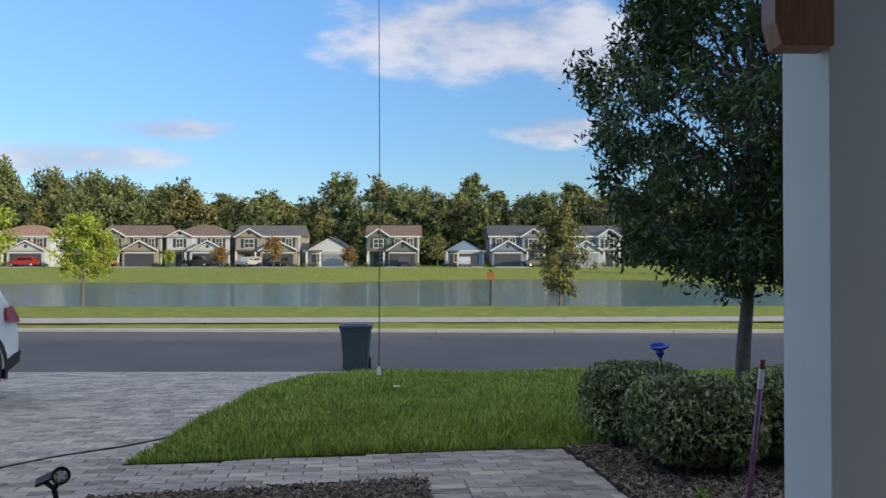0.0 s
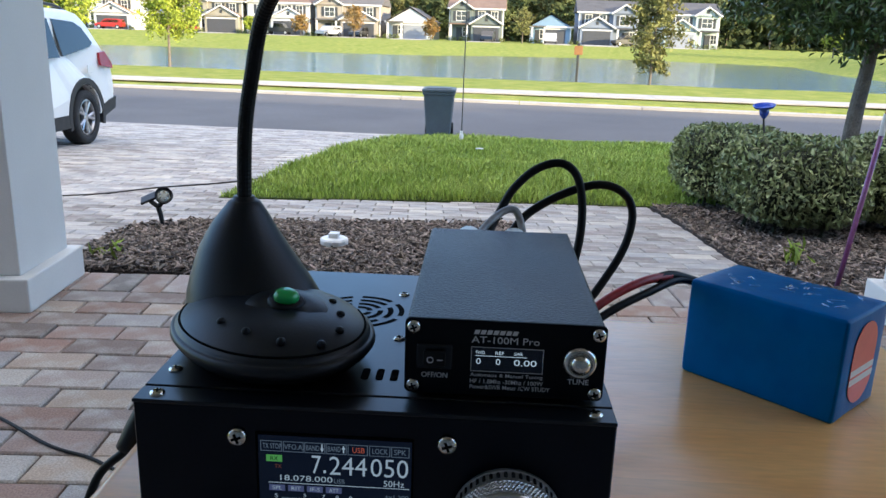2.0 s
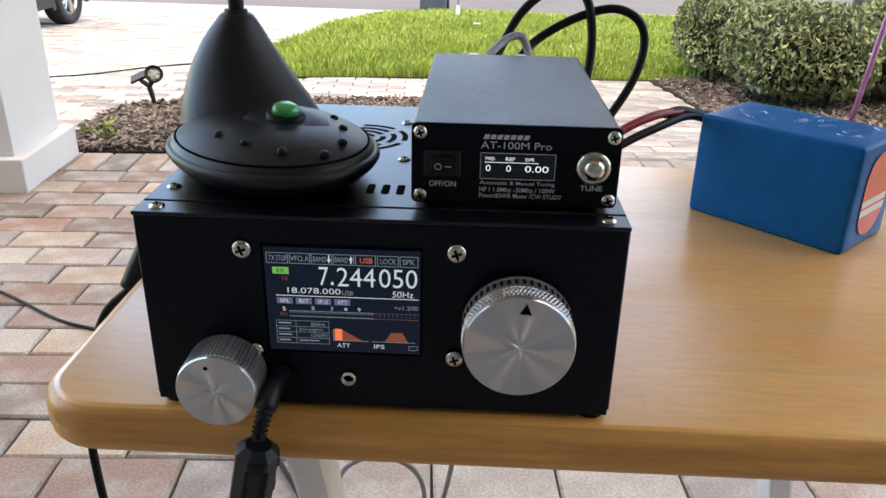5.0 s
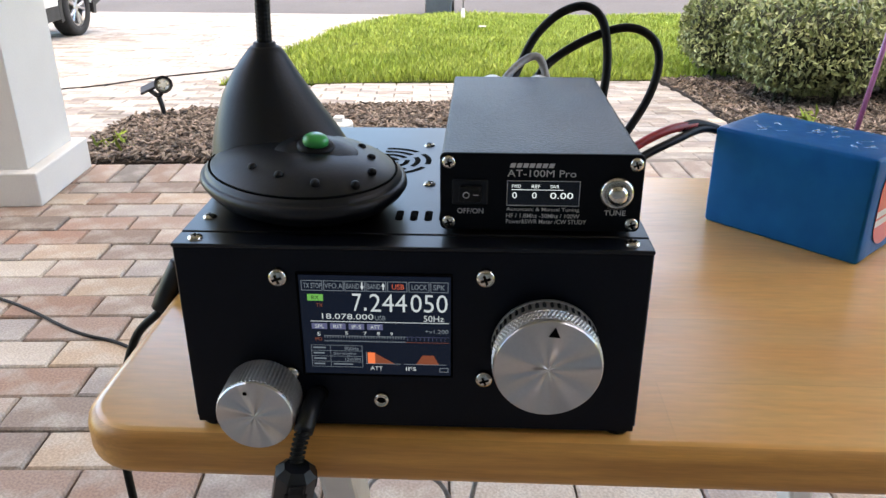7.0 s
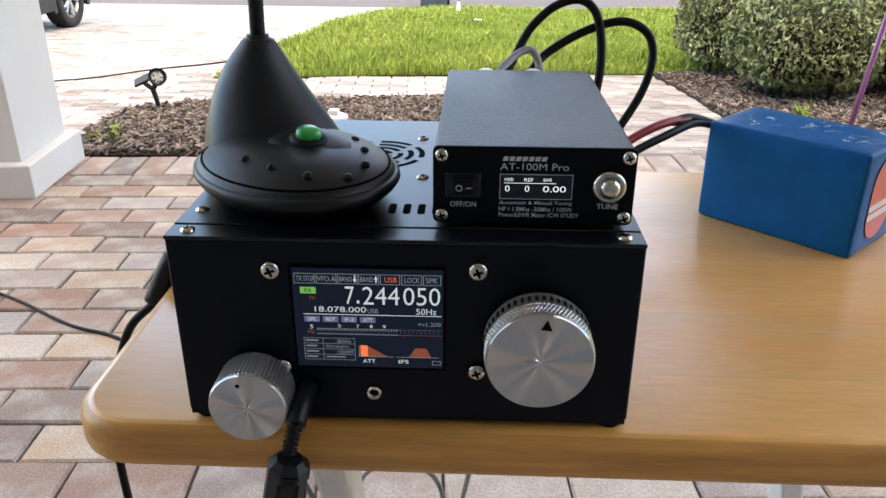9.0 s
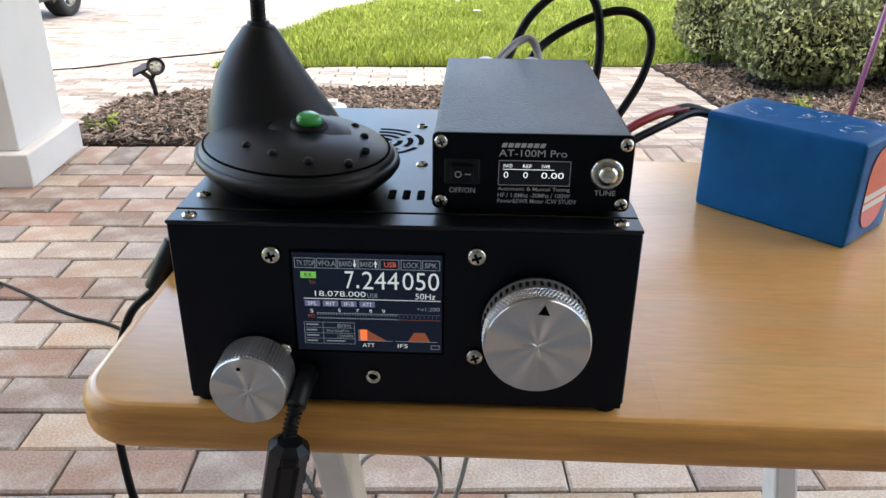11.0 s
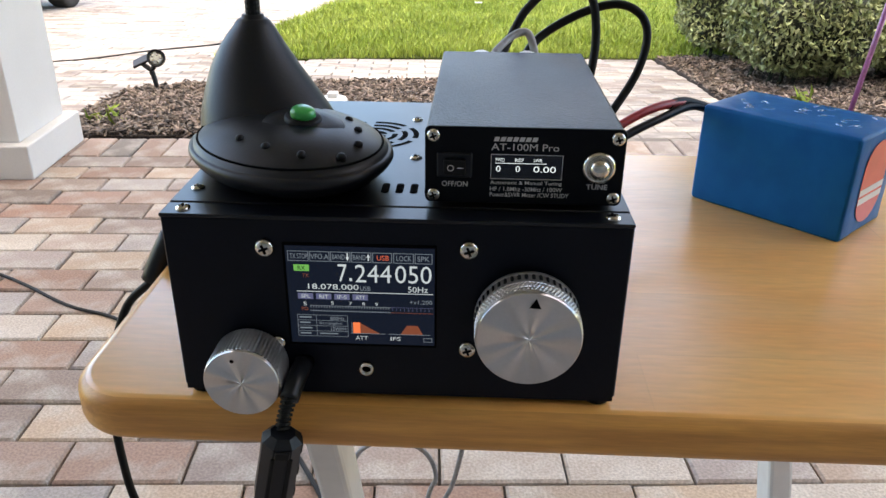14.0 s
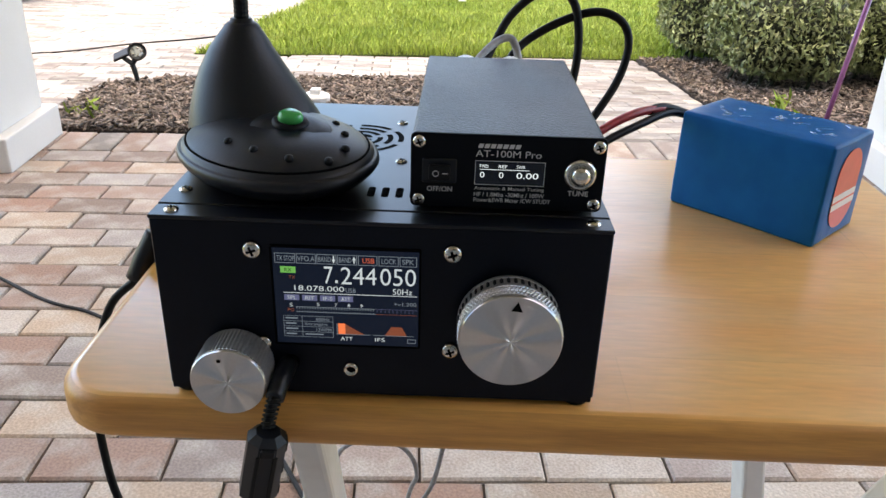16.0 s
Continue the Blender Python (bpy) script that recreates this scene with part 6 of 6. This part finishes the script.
CARS = {c: mat("paint_" + c, k, rough=0.3, coat=0.8, bump=0, stain=0.02) for c, k in dict(red=(0.38, 0.02, 0.02), crimson=(0.3, 0.015, 0.02), charcoal=(0.03, 0.03, 0.035), silver=(0.5, 0.5, 0.51), black=(0.015, 0.015, 0.018)).items()}
far_car(-66.3, 127, CARS["red"], "suv", 8, "red family car on a driveway")
far_car(-53.8, 127, CARS["crimson"], "suv", 175, "dark red family car outside a tan house")
far_car(-38.4, 127, CARS["charcoal"], "pickup", 178, "charcoal pickup truck on a driveway")
far_car(-30.2, 127, CARS["silver"], "suv", 60, "silver car outside a tan house")
far_car(-25.6, 128, CARS["black"], "suv", 80, "black car by a dark garage door")
far_car(-5.0, 127, CARS["black"], "suv", 85, "black car outside a green-grey house")
far_car(4.7, 127, CARS["silver"], "suv", 87, "silver car outside a blue house")
far_car(16.2, 127, CARS["black"], "suv", 20, "black car outside a blue-grey house")


# ---- houses over the pond ----
def build_house(x0, x1, storeys, walls, roofs, label, style, door="garage", flip=False, y=132.0):
    """A suburban house: walls, roof, gabled garage wing, windows with trim and shutters."""
    w = x1 - x0
    h = thing("house", label, "house", group="houses across the pond", m=pose((x0 + x1) / 2, y, -0.3))
    sg = -1 if flip else 1
    depth = 11.0
    eave = 5.15 if storeys == 2 else 2.75
    hw = w / 2
    wall = part("wall", box(-hw, hw, 0, depth, -0.3, eave), walls, h)
    bm = bmesh.new()
    o = 0.4
    if style == "hip":
        pk = eave + 2.0
        vs = [bm.verts.new(p) for p in ((-hw - o, -o, eave), (hw + o, -o, eave), (hw + o, depth + o, eave), (-hw - o, depth + o, eave), (-hw * 0.25, depth * 0.45, pk), (hw * 0.25, depth * 0.45, pk))]
        for q in ((0, 1, 5, 4), (1, 2, 5), (2, 3, 4, 5), (3, 0, 4), (3, 2, 1, 0)):
            bm.faces.new([vs[i] for i in q])
    elif style == "front":
        pk = eave + min(2.6, hw * 0.62)
        vs = [bm.verts.new(p) for p in ((-hw - o, -o, eave - 0.1), (hw + o, -o, eave - 0.1), (0, -o, pk), (-hw - o, depth + o, eave - 0.1), (hw + o, depth + o, eave - 0.1), (0, depth + o, pk))]
        for q in ((0, 2, 5, 3), (1, 4, 5, 2), (3, 5, 4), (0, 3, 4, 1)):
            bm.faces.new([vs[i] for i in q])
        gb = bmesh.new()
        t = [gb.verts.new(p) for p in ((-hw, 0, eave - 0.05), (hw, 0, eave - 0.05), (0, 0, pk - 0.25), (-hw, 0.15, eave - 0.05), (hw, 0.15, eave - 0.05), (0, 0.15, pk - 0.25))]
        for q in ((0, 1, 2), (3, 5, 4), (0, 2, 5, 3), (1, 4, 5, 2)):
            gb.faces.new([t[i] for i in q])
        part("gable", gb, walls, h)
    else:
        pk = eave + 1.95
        ym = depth * 0.42
        vs = [bm.verts.new(p) for p in ((-hw - o, -o, eave - 0.05), (hw + o, -o, eave - 0.05), (-hw - o, ym, pk), (hw + o, ym, pk), (-hw - o, 2 * ym + o, eave - 0.05), (hw + o, 2 * ym + o, eave - 0.05))]
        for q in ((0, 1, 3, 2), (2, 3, 5, 4), (1, 5, 3), (0, 2, 4), (0, 4, 5, 1)):
            bm.faces.new([vs[i] for i in q])
    bmesh.ops.recalc_face_normals(bm, faces=bm.faces)
    roof = part("roof", bm, roofs, h)
    part("fascia", box(-hw - o, hw + o, -o - 0.04, -o + 0.0, eave - 0.25, eave + 0.0), M["trim"], roof)
    for s in (-1, 1):
        part("corner_board", box(s * hw - 0.09, s * hw + 0.09, -0.03, 0.1, 0, eave - 0.1), M["trim"], h)

    def window(cx, z0, ww, hh, yy, shutters=True, mullion=True):
        win = part("window", box(cx - ww / 2 - 0.11, cx + ww / 2 + 0.11, yy - 0.07, yy - 0.005, z0 - 0.11, z0 + hh + 0.11), M["trim"], h)
        part("pane", box(cx - ww / 2, cx + ww / 2, yy - 0.09, yy - 0.071, z0, z0 + hh), M["window"], win)
        bb = bmesh.new()
        box(cx - ww / 2, cx + ww / 2, yy - 0.1, yy - 0.091, z0 + hh / 2 - 0.03, z0 + hh / 2 + 0.03, bm=bb)
        if mullion:
            box(cx - 0.03, cx + 0.03, yy - 0.104, yy - 0.1005, z0, z0 + hh, bm=bb)
        part("bars", bb, M["trim"], win)
        if shutters:
            for s in (-1, 1):
                a = cx + s * (ww / 2 + 0.36)
                part("shutter", box(a - 0.22, a + 0.22, yy - 0.06, yy - 0.006, z0 - 0.08, z0 + hh + 0.08), M["shutter"], win)

    def gable(cx, half, y0, z0, rise, base, name="wing"):
        """A gabled front wing from base up to its own little roof."""
        wing = part(name, box(cx - half, cx + half, y0, 0.05, base, z0), walls, h)
        gb = bmesh.new()
        p = half + 0.35
        for a, b, zoff, mat_ in ((p, 0.35, 0.0, roofs),):
            vs = [gb.verts.new(q) for q in ((cx - p, y0 - b, z0 - 0.12), (cx + p, y0 - b, z0 - 0.12), (cx, y0 - b, z0 + rise), (cx - p, depth * 0.3, z0 - 0.12), (cx + p, depth * 0.3, z0 - 0.12), (cx, depth * 0.3, z0 + rise))]
            for q in ((0, 2, 5, 3), (1, 4, 5, 2), (3, 5, 4), (0, 3, 4, 1)):
                gb.faces.new([vs[i] for i in q])
        bmesh.ops.recalc_face_normals(gb, faces=gb.faces)
        part("wing_roof", gb, roofs, wing)
        gb = bmesh.new()
        vs = [gb.verts.new(q) for q in ((cx - half, y0, z0 - 0.02), (cx + half, y0, z0 - 0.02), (cx, y0, z0 + rise - 0.25), (cx - half, y0 + 0.1, z0 - 0.02), (cx + half, y0 + 0.1, z0 - 0.02), (cx, y0 + 0.1, z0 + rise - 0.25))]
        for q in ((0, 1, 2), (3, 5, 4), (0, 2, 5, 3), (1, 4, 5, 2)):
            gb.faces.new([vs[i] for i in q])
        bmesh.ops.recalc_face_normals(gb, faces=gb.faces)
        part("pediment", gb, walls, wing)
        gb = bmesh.new()
        for s in (-1, 1):
            a, b = Vector((cx + s * p, y0 - 0.37, z0 - 0.14)), Vector((cx, y0 - 0.37, z0 + rise))
            tube([a, b], 0.13, 4, 1, gb)
        part("rake_board", gb, M["trim"], wing)
        part("gable_vent", box(cx - 0.22, cx + 0.22, y0 - 0.06, y0 - 0.005, z0 + rise * 0.25, z0 + rise * 0.25 + 0.5), M["shutter"], wing)
        return wing

    gx = sg * hw * 0.4
    gh = min(hw * 0.56, 3.1)
    if style == "front":
        gx, gh = sg * hw * 0.22, min(hw * 0.62, 2.9)
        g = h
        yy = -0.02
    else:
        g = gable(gx, gh, -1.6, 2.75, 1.55, -0.3, "garage_wing")
        yy = -1.62
    dw = gh * 0.84
    dr = part("garage_door", box(gx - dw, gx + dw, yy - 0.05, yy + 0.02, 0, 2.2), M[door], h)
    for i in range(4):
        part("door_panel", box(gx - dw + 0.06, gx + dw - 0.06, yy - 0.08, yy - 0.051, 0.06 + i * 0.54, 0.52 + i * 0.54), M[door], dr)
    part("door_trim", box(gx - dw - 0.16, gx + dw + 0.16, yy - 0.06, yy - 0.005, 2.2, 2.4), M["trim"], dr)
    px = -sg * hw * 0.62
    part("porch_roof", box(px - hw * 0.36, px + hw * 0.36, -1.5, 0.0, 2.55, 2.75), roofs, h)
    for q in (px - hw * 0.3, px + hw * 0.3):
        part("porch_post", box(q - 0.13, q + 0.13, -1.42, -1.16, -0.3, 2.55), M["trim"], h)
    part("front_door", box(px - 0.5, px + 0.5, -0.06, -0.005, 0, 2.1), M["shutter"], h)
    window(px + hw * 0.24, 0.8, 0.9, 1.3, 0, False)
    if storeys == 2:
        if style != "hip":
            gable(-sg * hw * 0.55, hw * 0.4, -0.5, eave - 0.1, 1.25, 2.8, "bay")
            window(-sg * hw * 0.55, 3.2, 1.5, 1.35, -0.5, True)
        else:
            gable(-sg * hw * 0.55, hw * 0.4, -0.5, eave - 0.1, 1.0, 2.8, "bay")
            window(-sg * hw * 0.55, 3.3, 1.0, 1.3, -0.5, True)
        window(sg * hw * 0.2, 3.35, 0.95, 1.3, 0)
        window(sg * hw * 0.68, 3.35, 0.95, 1.3, 0)
    drive = part("driveway", box(gx - gh, gx + gh, -11.5, -1.7 if style != "front" else -0.1, -0.06, 0.05), M["concrete"], h)
    g2 = np.random.default_rng(int(abs(x0) * 10))
    for c in np.linspace(-hw, hw, 9):
        if abs(c - gx) > gh * 1.05:
            v, f = leaf_cloud(g2.normal(0, 0.22, (50, 3)) + np.array([c, -1.9, 0.3]), 0.3, 0.6, 0.3, 0.4, 5)
            soup("shrub", v, f, M["leaf_wood"], h)
    return h


def wall_mat(name, c):
    return mat(name, c, tuple(v * 0.93 for v in c), rough=0.8, scale=0.5, fine=9, bump=0.2, depth=0.02, stain=0.05, stretch=(0.15, 0.15, 4))


WALLS = {n: wall_mat("siding_" + n, c) for n, c in dict(white=(0.55, 0.57, 0.58), tan=(0.36, 0.32, 0.27), green=(0.17, 0.2, 0.185), blue=(0.2, 0.31, 0.43), slate=(0.23, 0.27, 0.34), teal=(0.42, 0.5, 0.5), greige=(0.33, 0.31, 0.25)).items()}
ROOFS = {n: mat("shingles_" + n, c, tuple(v * 0.8 for v in c), rough=0.95, scale=0.7, fine=6, bump=0.6, depth=0.03, stain=0.14, stretch=(1, 1, 4)) for n, c in dict(brown=(0.2, 0.135, 0.105), tan=(0.36, 0.21, 0.14), grey=(0.13, 0.125, 0.125), dark=(0.09, 0.09, 0.1)).items()}
build_house(-75.5, -64.3, 2, WALLS["white"], ROOFS["tan"], "white two-storey house with a tan hip roof", "hip")
build_house(-56.0, -45.9, 2, WALLS["greige"], ROOFS["brown"], "tan two-storey house with a brown gable roof", "side")
build_house(-45.0, -34.6, 2, WALLS["white"], ROOFS["brown"], "white two-storey house with a brown hip roof", "hip")
build_house(-33.5, -22.9, 2, WALLS["tan"], ROOFS["grey"], "tan two-storey house with a grey roof and dark garage", "side")
build_house(-21.7, -14.2, 1, WALLS["white"], ROOFS["grey"], "white one-storey house with a gabled front", "front", "garage_pale")
build_house(-11.5, -2.9, 2, WALLS["green"], ROOFS["brown"], "green-grey two-storey house with a brown roof", "side")
build_house(1.6, 8.0, 1, WALLS["blue"], ROOFS["grey"], "light blue one-storey house with a gabled front", "front")
build_house(9.2, 18.4, 2, WALLS["slate"], ROOFS["dark"], "blue-grey two-storey house with a dark roof", "side", flip=True)
build_house(22.3, 31.0, 2, WALLS["teal"], ROOFS["dark"], "pale teal two-storey house half hidden by a sapling", "side", "garage_pale", flip=True)


# ---- trees round the pond ----
def small_tree(x, y, base, height, r, leaf, name, label, n, seed, size, low=0.3, trunk_r=0.06):
    return build_tree(x, y, base, height, r, name, label, leaf, size, n, height * low, seed, trunk_r)


small_tree(-14.75, 33.0, -0.72, 3.95, 1.25, M["leaf_lime"], "cypress_tree", "bright lime-green young cypress on the pond bank", 5200, 41, 0.16, 0.3, 0.07)
small_tree(-19.1, 32.0, -0.7, 5.1, 1.9, M["leaf_lime"], "cypress_tree", "larger lime-green cypress beside the pond", 6500, 42, 0.2, 0.2, 0.09)
small_tree(5.15, 32.6, -0.75, 4.6, 1.1, M["leaf_wood_b"], "young_tree", "thin open young tree on the pond bank", 3900, 43, 0.19, 0.12, 0.06)
for i, (x, yy, hh, rr, lf, lb) in enumerate(((-24.9, 121, 5.2, 1.7, "leaf_rust", "orange-brown young street tree"), (-33.4, 122, 3.6, 1.3, "leaf_rust", "small rusty street tree"), (-13.4, 121, 3.4, 1.3, "leaf_rust", "small brownish street tree"), (0.3, 121, 5.6, 1.6, "leaf_wood_b", "pale green street tree"), (-50.2, 121, 4.2, 1.5, "leaf_lime", "light green street tree"), (-41.0, 121, 3.0, 1.0, "leaf_lime", "small light green tree"), (37, 100, 4.4, 1.6, "leaf_lime", "small bright green tree"), (45, 95, 4.0, 1.5, "leaf_lime", "small bright green tree on the bank"))):
    small_tree(x, yy, -0.45, hh, rr, M[lf], "street_tree", lb, 1500, 60 + i, 0.34, 0.25, 0.09)


def build_woods():
    g = np.random.default_rng(77)
    kinds = []
    for k in range(6):
        h = 14.6 + 1.1 * k
        kinds.append(build_tree(-118 + 10 * k, 163 + 3 * (k % 3), -0.6, h, 5.2 + 0.3 * (k % 3), "woodland_tree", "tall leafy woodland tree behind the houses", M["leaf_wood_b" if k % 3 == 1 else "leaf_wood"], 0.95, 3400, h * (0.28 if k % 2 else 0.18), 80 + k, 0.3, shape=0.8, group="woodland trees"))
    n = 0
    for row, (y, step) in enumerate(((159, 5.4), (168, 5.2), (180, 6.0))):
        x = -112 + row * 3.0
        while x < 118:
            ob = kinds[int(g.integers(0, 6))]
            s = g.uniform(0.72, 1.0) * (1 + 0.03 * row)
            c = copy_thing(ob, Matrix.Translation((x + g.uniform(-1.5, 1.5), y + g.uniform(-3, 3), -0.7)) @ pose(0, 0, 0, 0, 0, g.uniform(0, 360)))
            c.scale = (s, s, s * g.uniform(0.92, 1.08))
            x += step * g.uniform(0.75, 1.3)
    t = copy_thing(kinds[3], Matrix.Translation((8.0, 176, -0.7)))
    t.scale = (0.85, 0.85, 1.22)
    tagged(t, "tall pine-like tree standing above the wood")
    for x, y, k in ((-93, 168, 1.22), (-84, 172, 1.12), (-74, 170, 1.08)):
        t = copy_thing(kinds[int(g.integers(3, 6))], Matrix.Translation((x, y, -0.7)))
        t.scale = (0.95, 0.95, k)
        tagged(t, "tall woodland tree standing above its neighbours")
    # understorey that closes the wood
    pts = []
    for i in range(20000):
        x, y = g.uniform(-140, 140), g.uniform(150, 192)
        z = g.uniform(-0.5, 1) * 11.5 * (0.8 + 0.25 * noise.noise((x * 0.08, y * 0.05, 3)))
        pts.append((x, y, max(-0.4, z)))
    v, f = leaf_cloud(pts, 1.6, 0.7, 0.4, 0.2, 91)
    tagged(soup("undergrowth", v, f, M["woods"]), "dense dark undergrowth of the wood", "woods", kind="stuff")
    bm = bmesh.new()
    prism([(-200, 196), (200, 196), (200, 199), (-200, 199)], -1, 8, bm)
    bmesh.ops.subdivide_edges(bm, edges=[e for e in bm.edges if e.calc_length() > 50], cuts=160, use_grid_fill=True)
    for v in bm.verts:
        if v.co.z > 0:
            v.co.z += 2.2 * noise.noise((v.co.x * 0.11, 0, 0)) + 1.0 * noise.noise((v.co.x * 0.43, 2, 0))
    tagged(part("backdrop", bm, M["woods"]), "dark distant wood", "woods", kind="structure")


build_woods()


def build_sign():
    s = thing("warning_sign", "faded orange sign on a dark post by the pond", "sign", m=pose(2.2, 31.7, -0.72))
    part("post", box(-0.05, 0.05, -0.04, 0.04, -0.1, 1.05, 0.01), M["steel"], s)
    part("board", box(-0.16, 0.16, -0.06, -0.041, 1.02, 1.36, 0.01), M["orange"], s)
    part("finial", lathe([(0.045, 1.05), (0.05, 1.32), (0.06, 1.42), (0, 1.46)], 12), M["car_dark"], s)


build_sign()


# ---- pavers, last ----
def build_pavers():
    a = radians(5.8)
    ca, sa = math.cos(a), math.sin(a)
    L, Wd, gap = 0.2225, 0.1125, 0.0053
    base = part("porch_floor", prism([(-3.2, -1.5), (3.2, -1.5), (3.2, 3.16), (1.1, 3.2), (0.0, 3.16), (-3.2, 2.85)], -0.06, -0.012), M["sand"])
    tagged(base, "porch floor of tumbled brown and grey pavers", "floor", kind="structure")
    bm = prism([(-7.4, 2.6), (9, 2.6), (9, 12.74), (-7.4, 12.74)], -1, 0)
    for k in np.arange(2.8, 12.6, 0.7):
        bmesh.ops.bisect_plane(bm, geom=bm.verts[:] + bm.edges[:] + bm.faces[:], plane_co=(0, k, 0), plane_no=(0, 1, 0))
    for v in bm.verts:
        v.co.z = lie(v.co.y) - (0.016 if v.co.z > -0.5 else 0.1)
    drive = tagged(part("driveway", bm, M["sand"]), "paver driveway and front path in pale greys", "driveway", kind="structure")

    def brick(bm_l, bm_w):
        m = bmesh.new()
        hx, hy, c = bm_l / 2, bm_w / 2, 0.0045
        lo = [m.verts.new((sx * hx, sy * hy, -0.03)) for sx, sy in ((-1, -1), (1, -1), (1, 1), (-1, 1))]
        md = [m.verts.new((sx * hx, sy * hy, -c)) for sx, sy in ((-1, -1), (1, -1), (1, 1), (-1, 1))]
        hi = [m.verts.new((sx * (hx - c), sy * (hy - c), 0)) for sx, sy in ((-1, -1), (1, -1), (1, 1), (-1, 1))]
        for p, q in ((lo, md), (md, hi)):
            for i in range(4):
                m.faces.new((p[i], p[(i + 1) % 4], q[(i + 1) % 4], q[i]))
        m.faces.new(hi)
        return m

    spots = []
    # porch field in running bond, with a soldier course along its front edge
    def put(u, v, turn=0.0):
        return (u * ca - v * sa, u * sa + v * ca, turn)
    edge = 3.165
    for r in range(40):
        v = edge - 0.228 - (r + 0.5) * (Wd + gap)
        if v < -1.2:
            break
        for i in range(-14, 15):
            spots.append((*put((i + (0.5 if r % 2 else 0)) * (L + gap) + 0.05, v), 0))
    for i in range(-24, 28):
        spots.append((*put(i * (Wd + gap) + 0.02, edge - L / 2 - 0.002, 90), 1))
    near = sorted(spots, key=lambda s: (s[0] + 0.3) ** 2 + (s[1] - 2.3) ** 2)
    meshes = {}
    for ln, wd, key in ((L, Wd, 0),):
        m = brick(ln, wd)
        me = bpy.data.meshes.new("paver")
        m.normal_update()
        m.to_mesh(me)
        m.free()
        me.materials.append(M["paver"])
        meshes[key] = me
    g = np.random.default_rng(2)
    for x, y, turn, kind in near[:300]:
        ob = new("paver", meshes[0])
        ob.parent = base
        ob.matrix_basis = pose(x, y, g.uniform(-0.0025, 0.0025), g.normal(0, 0.4), g.normal(0, 0.4), math.degrees(a) + turn + g.normal(0, 0.5))
    v, f = [], []
    proto = [tuple(q.co) for q in meshes[0].vertices]
    faces = [tuple(p.vertices) for p in meshes[0].polygons]

    def add(x, y, z, turn, sx=1.0, sy=1.0):
        nonlocal v, f
        k = len(v)
        m = pose(x, y, z + g.uniform(-0.0015, 0.0015), g.normal(0, 0.2) - 3.72 * (y > 2.8), g.normal(0, 0.2), turn)
        for q in proto:
            v.append(m @ Vector((q[0] * sx, q[1] * sy, q[2])))
        f.extend([[k + s for s in q] for q in faces])
    for x, y, turn, kind in near[300:]:
        add(x, y, 0, math.degrees(a) + turn)
    rest = soup("pavers", v, f, M["paver_rest"], base)
    tagged(rest, "tumbled brown and grey pavers in running bond", kind="stuff")
    v, f = [], []
    b = radians(6.6)
    cb, sb = math.cos(b), math.sin(b)
    path = []
    step = L + gap

    def free(x, y):
        if y > 12.66 or x < -7.2 or x > 1.3 or y * ca - x * sa < edge + 0.05:
            return False
        return not (within(LAWN, x, y) or within(BED, x, y) or within(BED_RIGHT, x, y))

    def lay(u0, u1, w):
        """One paver from u0 to u1 along its row, cut short where an edge cuts it."""
        if u1 - u0 > 0.03:
            u = (u0 + u1) / 2
            path.append((u * cb - w * sb + 0.3, u * sb + w * cb, (u1 - u0 - gap) / L))
    for r in range(0, 96):
        w = 3.22 + (r + 0.5) * (Wd + gap)
        runs, start = [], None
        for i in range(-820, 320):
            u = i * 0.01
            ok = free(u * cb - w * sb + 0.3, u * sb + w * cb)
            if ok and start is None:
                start = u
            if not ok and start is not None:
                runs.append((start, u - 0.01))
                start = None
        for u0, u1 in runs:
            x0, y0 = u0 * cb - w * sb + 0.3, u0 * sb + w * cb
            if x0 > -0.2 and y0 < 4.8:      # border course beside the bed
                lay(u0, min(u1, u0 + step), w)
                u0 += step
            i = math.floor(u0 / step) - 1
            while i * step < u1:
                p = (i + (0.5 if r % 2 else 0)) * step
                lay(max(p, u0), min(p + step, u1), w)
                i += 1
    path.sort(key=lambda s: (s[0] - 0.2) ** 2 + (s[1] - 3.6) ** 2)
    walk_me = meshes[0].copy()
    walk_me.materials[0] = M["paver_path"]
    for k, (x, y, cut) in enumerate(path):
        if k < 300:
            ob = new("paver", walk_me)
            ob.parent = drive
            ob.matrix_basis = pose(x, y, lie(y) + g.uniform(-0.0015, 0.0015), g.normal(0, 0.2) - 3.72, g.normal(0, 0.2), math.degrees(b)) @ Matrix.Diagonal((cut, 1, 1, 1))
        else:
            add(x, y, lie(y), math.degrees(b), cut)
    field = soup("pavers", v, f, M["paver_field"], drive)
    tagged(field, "pale grey pavers in running bond", kind="stuff")


build_pavers()
